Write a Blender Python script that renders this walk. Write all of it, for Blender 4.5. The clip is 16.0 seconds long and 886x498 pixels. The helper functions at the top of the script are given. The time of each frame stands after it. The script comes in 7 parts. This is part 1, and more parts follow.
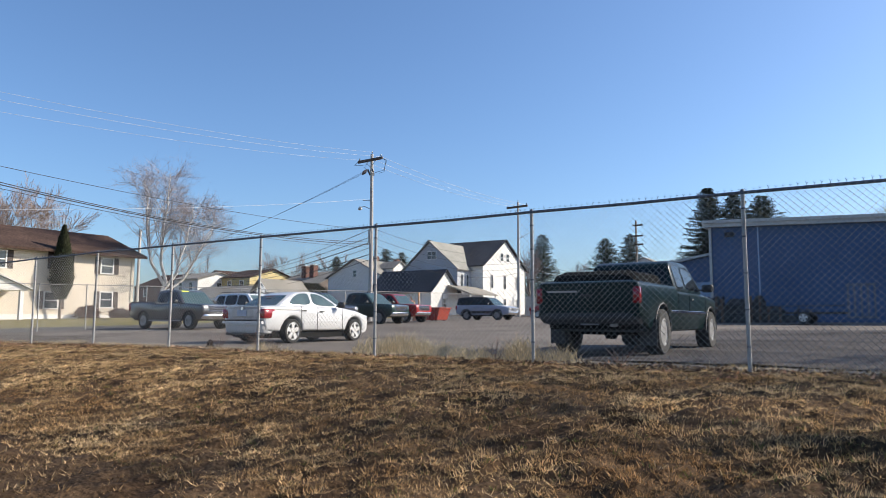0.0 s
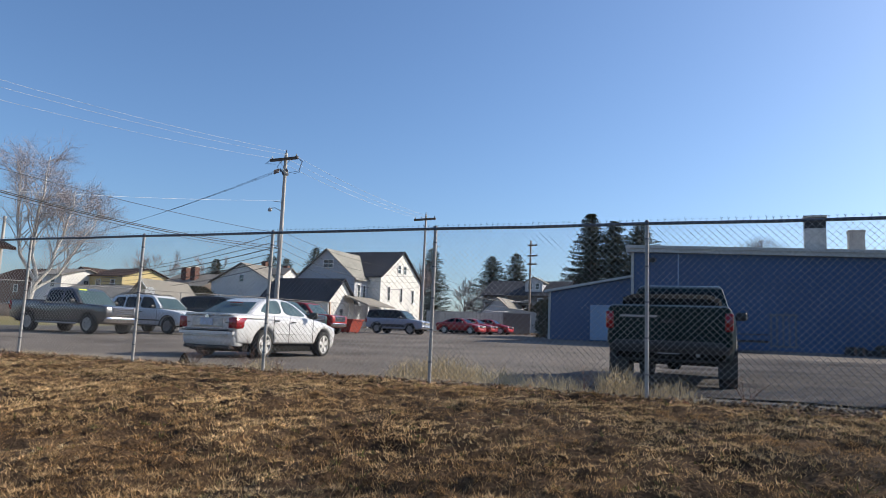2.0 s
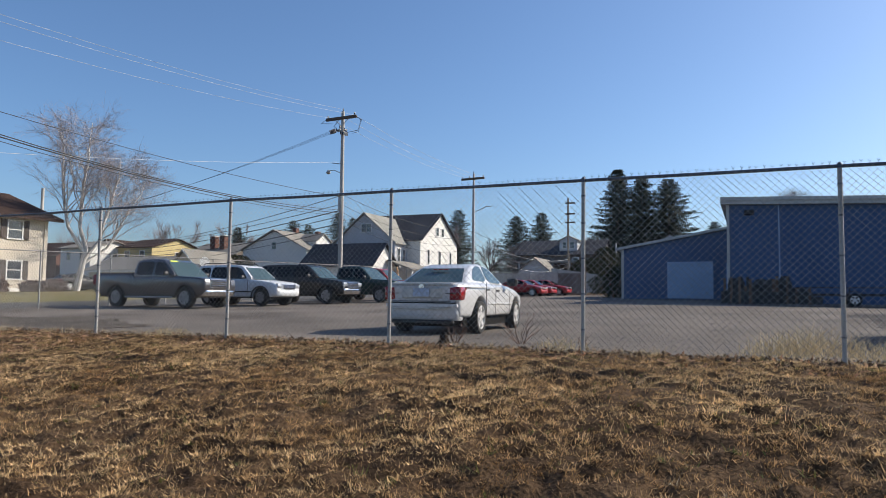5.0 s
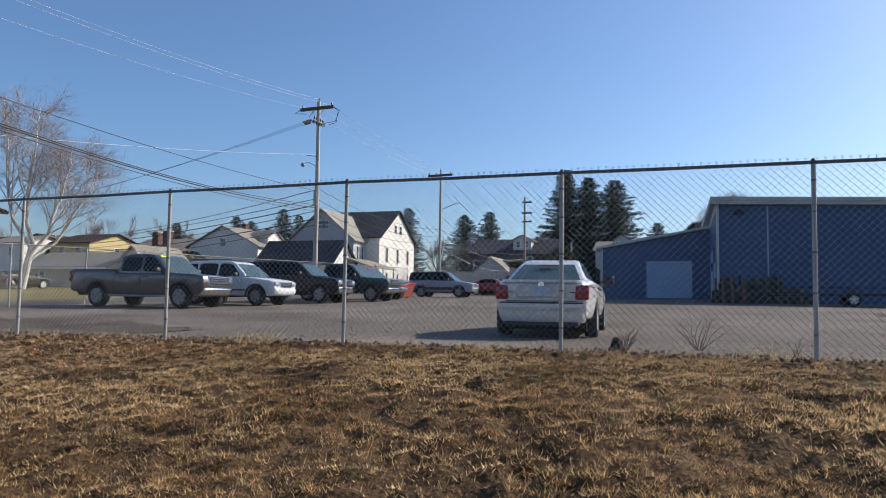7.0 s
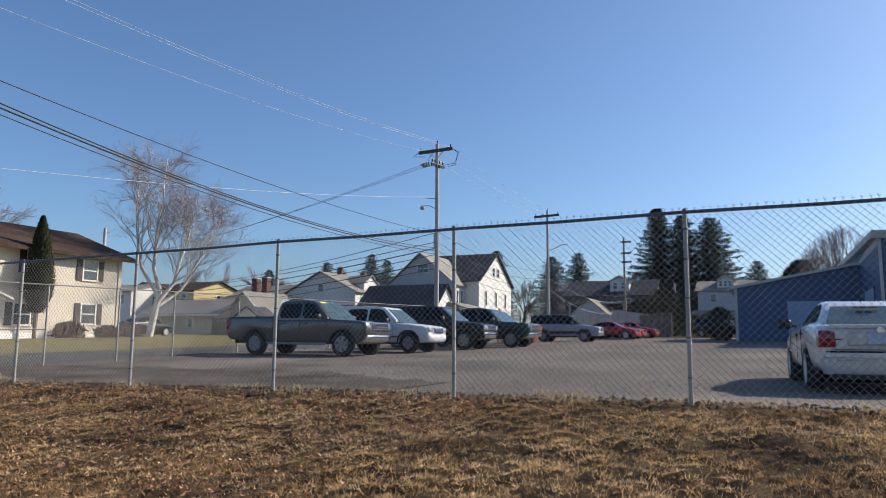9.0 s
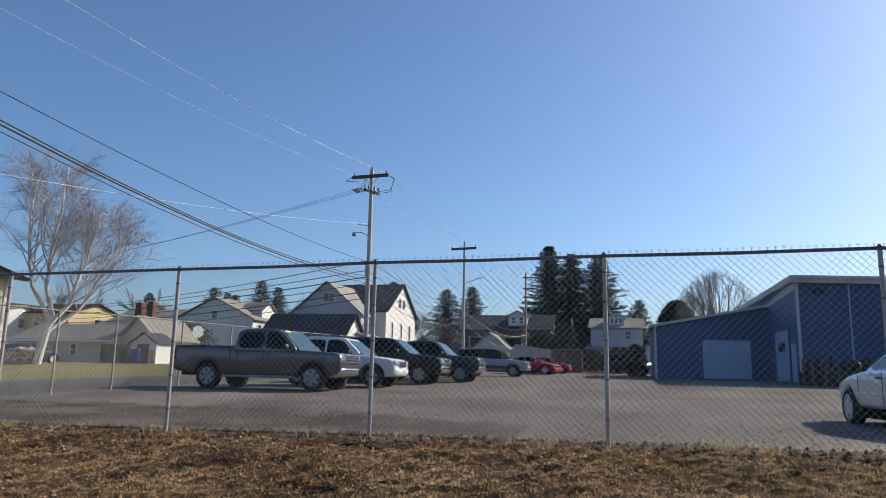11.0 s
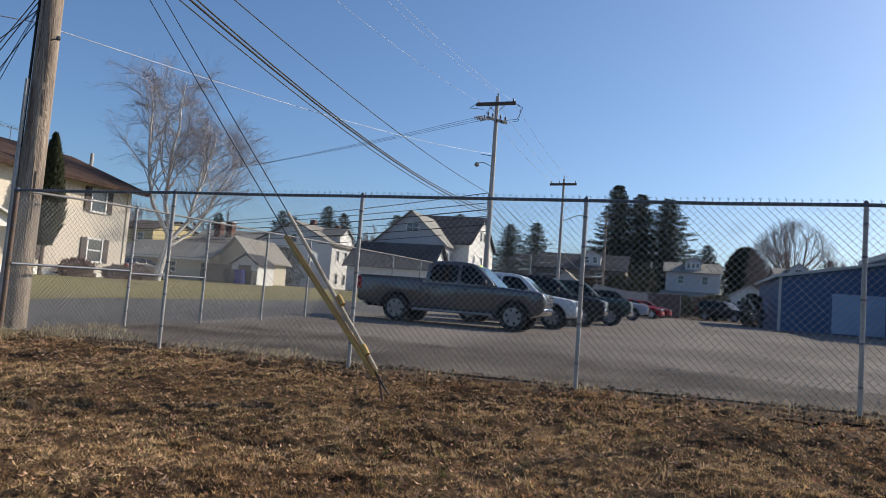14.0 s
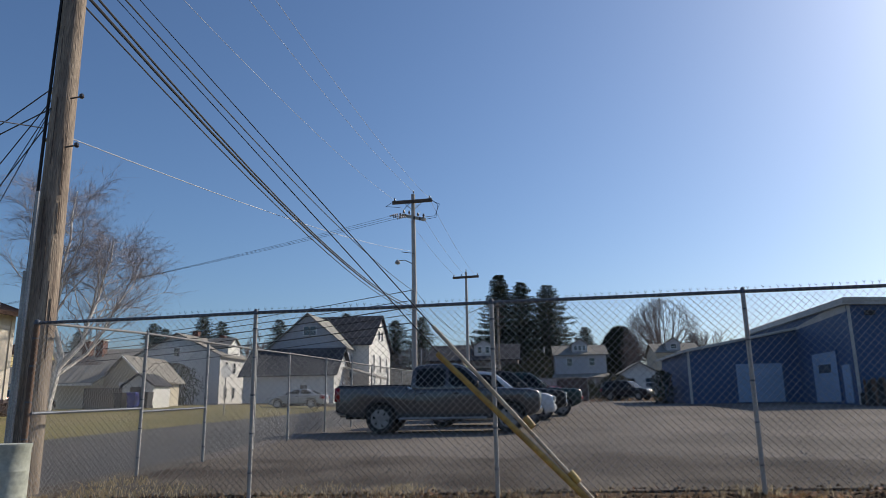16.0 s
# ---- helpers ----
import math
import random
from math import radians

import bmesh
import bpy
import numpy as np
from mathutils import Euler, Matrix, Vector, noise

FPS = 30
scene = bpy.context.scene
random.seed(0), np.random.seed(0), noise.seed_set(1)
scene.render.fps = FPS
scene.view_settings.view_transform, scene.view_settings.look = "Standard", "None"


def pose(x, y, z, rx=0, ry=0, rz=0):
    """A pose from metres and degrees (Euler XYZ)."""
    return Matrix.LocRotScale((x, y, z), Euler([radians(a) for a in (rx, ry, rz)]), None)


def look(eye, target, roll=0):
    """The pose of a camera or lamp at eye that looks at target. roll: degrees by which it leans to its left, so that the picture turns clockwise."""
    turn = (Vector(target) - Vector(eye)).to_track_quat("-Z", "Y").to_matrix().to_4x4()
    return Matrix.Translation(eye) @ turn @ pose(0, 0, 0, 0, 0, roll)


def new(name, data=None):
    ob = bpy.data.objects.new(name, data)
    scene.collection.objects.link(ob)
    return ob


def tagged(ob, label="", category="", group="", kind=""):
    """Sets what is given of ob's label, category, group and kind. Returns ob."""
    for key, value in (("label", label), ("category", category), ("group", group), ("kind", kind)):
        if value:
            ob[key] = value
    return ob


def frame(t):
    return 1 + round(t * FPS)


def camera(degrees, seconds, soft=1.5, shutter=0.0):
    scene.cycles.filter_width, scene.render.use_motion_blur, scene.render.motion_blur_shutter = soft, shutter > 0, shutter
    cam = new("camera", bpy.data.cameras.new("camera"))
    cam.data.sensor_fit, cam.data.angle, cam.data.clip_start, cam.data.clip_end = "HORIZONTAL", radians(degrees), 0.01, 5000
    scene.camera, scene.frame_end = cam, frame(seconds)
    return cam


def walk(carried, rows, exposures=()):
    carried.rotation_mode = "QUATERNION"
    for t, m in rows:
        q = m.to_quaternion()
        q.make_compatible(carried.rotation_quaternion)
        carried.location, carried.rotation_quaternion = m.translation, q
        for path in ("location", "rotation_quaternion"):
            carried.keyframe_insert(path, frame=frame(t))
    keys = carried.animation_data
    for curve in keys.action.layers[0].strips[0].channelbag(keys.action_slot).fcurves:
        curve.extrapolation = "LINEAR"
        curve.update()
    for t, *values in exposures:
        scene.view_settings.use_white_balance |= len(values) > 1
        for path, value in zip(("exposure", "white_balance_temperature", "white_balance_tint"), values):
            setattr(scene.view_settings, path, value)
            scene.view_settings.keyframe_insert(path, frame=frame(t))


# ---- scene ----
# ---- the camera and its walk ----
cam = camera(64.79, 16.0, soft=0.6)
PATH = [
    (0, (1.263, 1.588, 0.619), (0.151, 3.238, 0.822), 0.2),
    (0.5, (0.38, 1.583, 0.627), (-0.638, 3.283, 0.901), 0.1),
    (1, (-0.53, 1.765, 0.644), (-1.451, 3.524, 0.883), 1.2),
    (1.5, (-1.309, 1.639, 0.683), (-2.068, 3.469, 0.959), 2.9),
    (2, (-2.177, 1.687, 0.69), (-2.977, 3.504, 0.935), 2.4),
    (2.5, (-2.926, 1.72, 0.66), (-3.727, 3.54, 0.878), 3.5),
    (3, (-3.9, 1.862, 0.68), (-4.71, 3.671, 0.947), 2.5),
    (3.5, (-4.684, 1.854, 0.656), (-5.49, 3.677, 0.82), -0.4),
    (4, (-5.539, 1.839, 0.693), (-6.382, 3.641, 0.899), 1.5),
    (4.5, (-6.373, 1.869, 0.702), (-7.212, 3.678, 0.851), 1.0),
    (7, (-10.616, 2.22, 0.665), (-11.25, 4.112, 0.802), 0.8),
    (7.5, (-11.5, 2.202, 0.715), (-12.287, 4.022, 0.979), 2.4),
    (8, (-12.459, 2.257, 0.699), (-13.295, 4.062, 0.905), 0.4),
    (8.5, (-13.198, 2.268, 0.693), (-13.942, 4.112, 0.91), -0.5),
    (9, (-14.117, 2.318, 0.716), (-14.938, 4.123, 0.974), 0.4),
    (9.5, (-14.947, 2.367, 0.731), (-15.685, 4.204, 1.012), -1.4),
    (10, (-15.845, 2.346, 0.753), (-16.412, 4.231, 1.11), 0.1),
    (12.5, (-20.038, 2.368, 0.772), (-20.496, 4.287, 1.103), 1.3),
    (13, (-20.867, 2.412, 0.75), (-21.273, 4.358, 0.97), -0.1),
    (13.5, (-21.741, 2.385, 0.775), (-22.339, 4.283, 0.983), 4.6),
    (14, (-22.648, 2.527, 0.79), (-23.258, 4.426, 0.944), 4.5),
    (14.5, (-23.405, 2.502, 0.781), (-24.025, 4.396, 0.953), 3.4),
    (15, (-24.349, 2.519, 0.817), (-24.969, 4.4, 1.094), 2.9),
    (15.5, (-25.145, 2.548, 0.86), (-25.447, 4.478, 1.288), -2.6),
    (16, (-25.976, 2.51, 0.903), (-26.219, 4.446, 1.34), -0.9),
]
walk(cam, [(t, look(eye, target, roll)) for t, eye, target, roll in PATH],
     [(0, 0.62), (0.5, 0.44), (1, 0.4), (1.5, 0.42), (2, 0.4), (2.5, 0.33), (4, 0.33), (10, 0.28), (13, 0.16), (15, 0.2), (15.5, 0.1), (16, -0.12)])

# ---- sky, sun and exposure ----
SUN = Vector((0.74, 0.67, 0.6)).normalized()
world = bpy.data.worlds.new("clear_sky")
scene.world = world
world.use_nodes = True
wn = world.node_tree.nodes
sky = wn.new("ShaderNodeTexSky")
sky.sky_type = "NISHITA"
sky.sun_disc = False
sky.sun_elevation = math.asin(SUN.z)
sky.sun_rotation = math.atan2(SUN.x, SUN.y)
sky.air_density, sky.dust_density, sky.ozone_density = 1.0, 1.2, 6.6
wn["Background"].inputs["Strength"].default_value = 0.121
world.node_tree.links.new(sky.outputs["Color"], wn["Background"].inputs["Color"])
sun_data = bpy.data.lights.new("sun", "SUN")
sun_data.energy, sun_data.angle, sun_data.color = 5.0, radians(0.53), (1.0, 0.9, 0.76)
sun = new("sun", sun_data)
sun.matrix_world = look(SUN * 60, (0, 0, 0))


# ---- materials ----
def mat(name, a, b=None, rough=0.8, metal=0.0, big=0.6, fine=25.0, mix=1.0, bump=0.0, grain=0.25, island=0.0, coat=0.0,
        stretch=(1, 1, 1), spec=0.5):
    """A surface of two colours a and b, mixed in patches of 1/big metres, with grain of 1/fine metres."""
    m = bpy.data.materials.new(name)
    m.use_nodes = True
    n, link = m.node_tree.nodes, m.node_tree.links.new
    p = n["Principled BSDF"]
    p.inputs["Roughness"].default_value, p.inputs["Metallic"].default_value = rough, metal
    p.inputs["Coat Weight"].default_value = coat
    p.inputs["Coat Roughness"].default_value = 0.08
    p.inputs["Specular IOR Level"].default_value = spec
    co = n.new("ShaderNodeTexCoord")
    mp = n.new("ShaderNodeMapping")
    mp.inputs["Scale"].default_value = stretch
    link(co.outputs["Object"], mp.inputs["Vector"])
    n1, n2 = n.new("ShaderNodeTexNoise"), n.new("ShaderNodeTexNoise")
    n1.inputs["Scale"].default_value, n1.inputs["Detail"].default_value = big, 5
    n2.inputs["Scale"].default_value, n2.inputs["Detail"].default_value = fine, 4
    link(mp.outputs["Vector"], n1.inputs["Vector"])
    link(mp.outputs["Vector"], n2.inputs["Vector"])
    ramp = n.new("ShaderNodeMapRange")
    ramp.inputs["From Min"].default_value, ramp.inputs["From Max"].default_value = 0.35, 0.65
    ramp.inputs["To Max"].default_value = mix
    link(n1.outputs["Fac"], ramp.inputs["Value"])
    mx = n.new("ShaderNodeMix")
    mx.data_type = "RGBA"
    mx.inputs[6].default_value, mx.inputs[7].default_value = (*a, 1), (*(b or a), 1)
    link(ramp.outputs["Result"], mx.inputs["Factor"])
    g = n.new("ShaderNodeMapRange")
    g.inputs["From Min"].default_value, g.inputs["From Max"].default_value = 0.3, 0.7
    g.inputs["To Min"].default_value, g.inputs["To Max"].default_value = 1 - grain, 1 + grain
    link(n2.outputs["Fac"], g.inputs["Value"])
    value = g.outputs["Result"]
    if island:
        geo = n.new("ShaderNodeNewGeometry")
        r = n.new("ShaderNodeMapRange")
        r.inputs["To Min"].default_value, r.inputs["To Max"].default_value = 1 - island, 1 + island
        link(geo.outputs["Random Per Island"], r.inputs["Value"])
        mul = n.new("ShaderNodeMath")
        mul.operation = "MULTIPLY"
        link(value, mul.inputs[0])
        link(r.outputs["Result"], mul.inputs[1])
        value = mul.outputs[0]
    sc = n.new("ShaderNodeVectorMath")
    sc.operation = "SCALE"
    link(mx.outputs[2], sc.inputs[0])
    link(value, sc.inputs["Scale"])
    link(sc.outputs["Vector"], p.inputs["Base Color"])
    if bump:
        bp = n.new("ShaderNodeBump")
        bp.inputs["Strength"].default_value, bp.inputs["Distance"].default_value = bump, 0.02
        link(n2.outputs["Fac"], bp.inputs["Height"])
        link(bp.outputs["Normal"], p.inputs["Normal"])
    return m


def siding(name, a, b, pitch, axis="Z", rough=0.6):
    """Painted lap boards or ribs of that pitch: the relief of the board edges, with weather stains."""
    m = mat(name, a, b, rough, big=0.5, fine=6, grain=0.08)
    n, link = m.node_tree.nodes, m.node_tree.links.new
    w = n.new("ShaderNodeTexWave")
    w.wave_type, w.bands_direction, w.wave_profile = "BANDS", axis, "SAW"
    w.inputs["Scale"].default_value = 0.3142 / pitch
    w.inputs["Distortion"].default_value = 0
    co = n.new("ShaderNodeTexCoord")
    link(co.outputs["Object"], w.inputs["Vector"])
    bp = n.new("ShaderNodeBump")
    bp.inputs["Strength"].default_value, bp.inputs["Distance"].default_value = 0.7, 0.03
    link(w.outputs["Fac"], bp.inputs["Height"])
    link(bp.outputs["Normal"], n["Principled BSDF"].inputs["Normal"])
    return m


def leafy(name, *how, **more):
    """A thin leaf: half of the light that falls on it passes through."""
    m = mat(name, *how, **more)
    n, link = m.node_tree.nodes, m.node_tree.links.new
    p, out = n["Principled BSDF"], n["Material Output"]
    through_leaf, mix = n.new("ShaderNodeBsdfTranslucent"), n.new("ShaderNodeMixShader")
    mix.inputs["Fac"].default_value = 0.3
    link(p.inputs["Base Color"].links[0].from_socket, through_leaf.inputs["Color"])
    link(p.outputs["BSDF"], mix.inputs[1])
    link(through_leaf.outputs["BSDF"], mix.inputs[2])
    link(mix.outputs["Shader"], out.inputs["Surface"])
    return m


SOIL = mat("dry_lawn_soil", (0.045, 0.027, 0.015), (0.115, 0.071, 0.038), 0.95, big=1.1, fine=28, bump=1.0, grain=0.6, spec=0.1)
LAWN = mat("winter_lawn", (0.19, 0.17, 0.07), (0.24, 0.2, 0.1), 0.95, big=0.25, fine=12, bump=0.5, grain=0.35, spec=0.1)
BLADE = leafy("dead_grass_blades", (0.33, 0.2, 0.092), (0.7, 0.5, 0.265), 0.85, big=0.9, fine=9, island=0.8, grain=0.3, spec=0.2)
GREENBLADE = leafy("green_grass_blades", (0.1, 0.12, 0.035), (0.16, 0.15, 0.05), 0.8, big=1.2, fine=9, island=0.4, spec=0.2)
STRAW = leafy("tall_straw", (0.58, 0.46, 0.27), (0.7, 0.58, 0.37), 0.75, big=2, fine=20, island=0.35, spec=0.2)
LEAF = leafy("dead_leaves", (0.3, 0.145, 0.08), (0.52, 0.35, 0.23), 0.8, big=3, fine=30, island=0.6, spec=0.2)
ASPHALT = mat("worn_asphalt", (0.112, 0.098, 0.085), (0.208, 0.183, 0.159), 0.95, big=0.3, fine=22, bump=0.8, grain=0.4, spec=0.08)
PATCH = mat("dark_gravel_patch", (0.05, 0.046, 0.044), (0.12, 0.11, 0.105), 0.98, big=0.6, fine=14, bump=1.0, grain=0.4, stretch=(0.35, 1.6, 1), spec=0.05)
GRIT = mat("dark_muddy_grit", (0.064, 0.054, 0.045), (0.145, 0.126, 0.107), 0.97, big=0.7, fine=18, bump=1.0, grain=0.5, spec=0.05)
ROAD = mat("street_asphalt", (0.07, 0.067, 0.064), (0.105, 0.099, 0.093), 0.93, big=0.3, fine=20, bump=0.4, spec=0.2)
PEBBLE = mat("loose_stones", (0.13, 0.12, 0.11), (0.22, 0.2, 0.18), 0.9, big=3, fine=60, island=0.5)
GALV = mat("galvanised_steel", (0.42, 0.415, 0.4), (0.32, 0.315, 0.3), 0.55, 0.35, big=2, fine=40, grain=0.2)
# Darker than GALV: the backlit rails' blue-grey shade is put into the colour.
RAILM = mat("backlit_galvanised_rail", (0.13, 0.145, 0.17), (0.1, 0.11, 0.13), 0.6, 0.4, big=2, fine=40, grain=0.2)
WORNRAIL = mat("weathered_steel_rail", (0.24, 0.235, 0.23), (0.17, 0.165, 0.16), 0.75, 0.2, big=2, fine=40, grain=0.25)
RUST = mat("rusty_post", (0.13, 0.085, 0.06), (0.2, 0.13, 0.09), 0.9, 0.1, big=4, fine=50, bump=0.4)
WOODPOLE = mat("weathered_pole_wood", (0.36, 0.29, 0.22), (0.2, 0.155, 0.12), 0.9, big=1.5, fine=14, bump=1.0, grain=0.4, stretch=(6, 6, 0.5))
GREYWOOD = mat("grey_pole_wood", (0.46, 0.44, 0.41), (0.36, 0.34, 0.31), 0.9, big=1.5, fine=12, bump=0.5, stretch=(5, 5, 0.4))
ARMWOOD = mat("dark_crossarm", (0.09, 0.065, 0.05), (0.13, 0.1, 0.08), 0.9, big=2, fine=12, bump=0.3)
PALEARM = mat("pale_crossarm", (0.5, 0.47, 0.4), (0.4, 0.36, 0.3), 0.8, big=2, fine=12)
WIREM = mat("black_cable", (0.02, 0.02, 0.022), (0.03, 0.03, 0.03), 0.7)
BRIGHTWIRE = mat("bare_aluminium_wire", (0.5, 0.51, 0.53), (0.4, 0.41, 0.43), 0.55, 0.3)
CERAMIC = mat("dark_insulator", (0.05, 0.045, 0.05), (0.08, 0.07, 0.07), 0.3)
YELLOW = mat("faded_yellow_plastic", (0.5, 0.32, 0.08), (0.34, 0.2, 0.06), 0.6, big=3, fine=25, grain=0.25)
FRESHYELLOW = mat("yellow_plastic", (0.8, 0.62, 0.06), (0.7, 0.52, 0.05), 0.5, big=3, fine=25)
PALEGUARD = mat("bleached_plastic", (0.46, 0.39, 0.28), (0.36, 0.28, 0.18), 0.6, big=3, fine=25)
BARREL = mat("weathered_white_drum", (0.5, 0.52, 0.44), (0.38, 0.4, 0.33), 0.6, big=3, fine=18, grain=0.18)
BLUESTEEL = mat("blue_painted_steel", (0.037, 0.078, 0.18), (0.044, 0.091, 0.2), 0.5, big=0.4, fine=8, grain=0.12)
PALEBLUE = mat("pale_blue_door", (0.3, 0.42, 0.58), (0.26, 0.37, 0.52), 0.55, big=0.8, fine=10, grain=0.1)
FASCIA = mat("grey_fascia", (0.55, 0.54, 0.5), (0.45, 0.44, 0.41), 0.6, big=0.8, fine=10)
WHITE = mat("white_paint", (0.78, 0.77, 0.74), (0.7, 0.69, 0.66), 0.55, big=0.8, fine=12, grain=0.08)
TANSIDE = siding("cream_lap_siding", (0.7, 0.62, 0.51), (0.63, 0.555, 0.45), 0.2)
WHITESIDE = siding("white_lap_siding", (0.78, 0.77, 0.72), (0.7, 0.69, 0.66), 0.18)
# On several pale walls this grey holds shade that is put into the colour.
GREYSIDE = siding("greyed_lap_siding", (0.5, 0.51, 0.54), (0.44, 0.45, 0.48), 0.18)
TANWALL = mat("tan_stucco", (0.58, 0.52, 0.4), (0.52, 0.46, 0.35), 0.85, big=0.5, fine=10)
YELLOWSIDE = siding("yellow_lap_siding", (0.6, 0.49, 0.24), (0.55, 0.44, 0.2), 0.18)
DARKSIDE = mat("dark_brown_siding", (0.1, 0.08, 0.07), (0.15, 0.12, 0.1), 0.8, big=0.5, fine=8)
BROWNROOF = mat("brown_shingles", (0.05, 0.033, 0.027), (0.078, 0.05, 0.04), 0.95, big=0.6, fine=7, bump=0.6, grain=0.35, spec=0.1)
GREYROOF = mat("weathered_grey_shingles", (0.22, 0.205, 0.18), (0.29, 0.27, 0.235), 0.95, big=0.5, fine=7, bump=0.6, grain=0.3, spec=0.1)
MOSSROOF = mat("weathered_pale_shingles", (0.25, 0.245, 0.22), (0.33, 0.32, 0.28), 0.95, big=0.5, fine=7, bump=0.6, grain=0.25, spec=0.1)
DARKROOF = mat("dark_slate_shingles", (0.05, 0.05, 0.056), (0.075, 0.075, 0.082), 0.95, big=0.5, fine=7, bump=0.6, grain=0.3, spec=0.08)
BRICK = mat("red_brick", (0.11, 0.05, 0.038), (0.15, 0.07, 0.05), 0.9, big=2, fine=12, grain=0.3)
SHUTTER = mat("dark_brown_shutter", (0.06, 0.045, 0.04), (0.08, 0.06, 0.05), 0.7)
PANE = mat("window_glass", (0.03, 0.04, 0.05), (0.045, 0.055, 0.065), 0.08, big=1, fine=4, spec=0.8)
BIRCHBARK = mat("white_birch_bark", (0.74, 0.71, 0.66), (0.5, 0.46, 0.42), 0.85, big=2.2, fine=12, grain=0.3, bump=0.3)
BIRCHLIMB = mat("pale_birch_limbs", (0.6, 0.56, 0.53), (0.38, 0.33, 0.31), 0.85, big=1.5, fine=9, grain=0.3)
BIRCHTWIG = mat("grey_birch_twigs", (0.24, 0.2, 0.2), (0.32, 0.28, 0.275), 0.9, big=0.5, fine=5)
DARKRIM = mat("dull_steel_rim", (0.34, 0.34, 0.34), (0.24, 0.235, 0.23), 0.45, 0.3, big=4, fine=30)
TWIG = mat("reddish_twigs", (0.22, 0.165, 0.145), (0.3, 0.235, 0.205), 0.9, big=0.5, fine=5)
BARK = mat("grey_bark", (0.15, 0.12, 0.1), (0.22, 0.18, 0.15), 0.95, big=2, fine=12, bump=0.5)
NEEDLE = mat("fir_needles", (0.05, 0.06, 0.042), (0.11, 0.12, 0.085), 0.8, big=0.35, fine=4, island=0.8, spec=0.2)
CEDARM = mat("cedar_foliage", (0.018, 0.024, 0.011), (0.04, 0.04, 0.02), 0.85, big=0.8, fine=6, island=0.5, spec=0.2)
SHRUBM = mat("bare_shrub_stems", (0.17, 0.1, 0.075), (0.26, 0.165, 0.125), 0.9, big=2, fine=10, island=0.4)
RUBBER = mat("tyre_rubber", (0.018, 0.018, 0.018), (0.03, 0.03, 0.028), 0.9, big=4, fine=30)
RIM = mat("alloy_rim", (0.66, 0.66, 0.66), (0.55, 0.54, 0.52), 0.4, 0.25, big=4, fine=30)
CHROME = mat("chrome_trim", (0.75, 0.75, 0.76), (0.65, 0.65, 0.67), 0.18, 1.0)
BLACKPL = mat("black_plastic", (0.02, 0.02, 0.022), (0.03, 0.03, 0.03), 0.6)
UNDER = mat("dark_underbody", (0.01, 0.01, 0.01), (0.016, 0.016, 0.015), 0.95, spec=0.05)
REDLAMP = mat("red_lamp_lens", (0.3, 0.008, 0.012), (0.2, 0.006, 0.01), 0.12, coat=0.6)
CLEARLAMP = mat("clear_lamp_lens", (0.5, 0.52, 0.54), (0.4, 0.42, 0.44), 0.1, 0.3, coat=0.6)
AMBER = mat("amber_lens", (0.7, 0.25, 0.03), (0.6, 0.2, 0.02), 0.2, coat=0.5)
CARGLASS = mat("tinted_car_glass", (0.005, 0.006, 0.007), (0.008, 0.01, 0.011), 0.04, big=1, fine=4, spec=0.22)
TEALGLASS = mat("light_teal_glass", (0.05, 0.085, 0.09), (0.07, 0.105, 0.11), 0.05, big=1, fine=4, spec=0.6)
PLATE = mat("number_plate", (0.42, 0.5, 0.62), (0.36, 0.42, 0.54), 0.5)
ROTTEN = mat("rotten_wood", (0.028, 0.02, 0.015), (0.05, 0.036, 0.026), 0.95, big=6, fine=40, bump=0.8, spec=0.05)
NEON = mat("fluorescent_sticker", (0.75, 0.9, 0.05), (0.7, 0.85, 0.05), 0.6)
SIGNWHITE = mat("sign_white", (0.75, 0.75, 0.73), (0.68, 0.68, 0.66), 0.5)
SIGNBACK = mat("bare_sign_back", (0.6, 0.6, 0.6), (0.5, 0.5, 0.5), 0.45, 0.4)
SIGNBLACK = mat("sign_black", (0.02, 0.02, 0.02), (0.03, 0.03, 0.03), 0.5)
DUMPRED = mat("red_dumpster_paint", (0.36, 0.05, 0.03), (0.25, 0.05, 0.03), 0.6, big=2, fine=15, grain=0.25)
BINBLUE = mat("blue_plastic_bin", (0.03, 0.05, 0.35), (0.03, 0.05, 0.3), 0.5)
ORANGEWOOD = mat("raw_timber", (0.62, 0.36, 0.16), (0.55, 0.32, 0.15), 0.8, big=2, fine=12)
JUNK = mat("dark_junk_metal", (0.03, 0.03, 0.032), (0.08, 0.07, 0.06), 0.8, 0.2, big=3, fine=15, grain=0.4)


def paint(name, a, b=None, dirt=0.15, gloss=0.35):
    return mat(name, a, b or tuple(c * 0.88 for c in a), 0.32, 0.0, big=1.2, fine=14, grain=dirt, coat=min(1.0, 1.1 * gloss), spec=gloss)


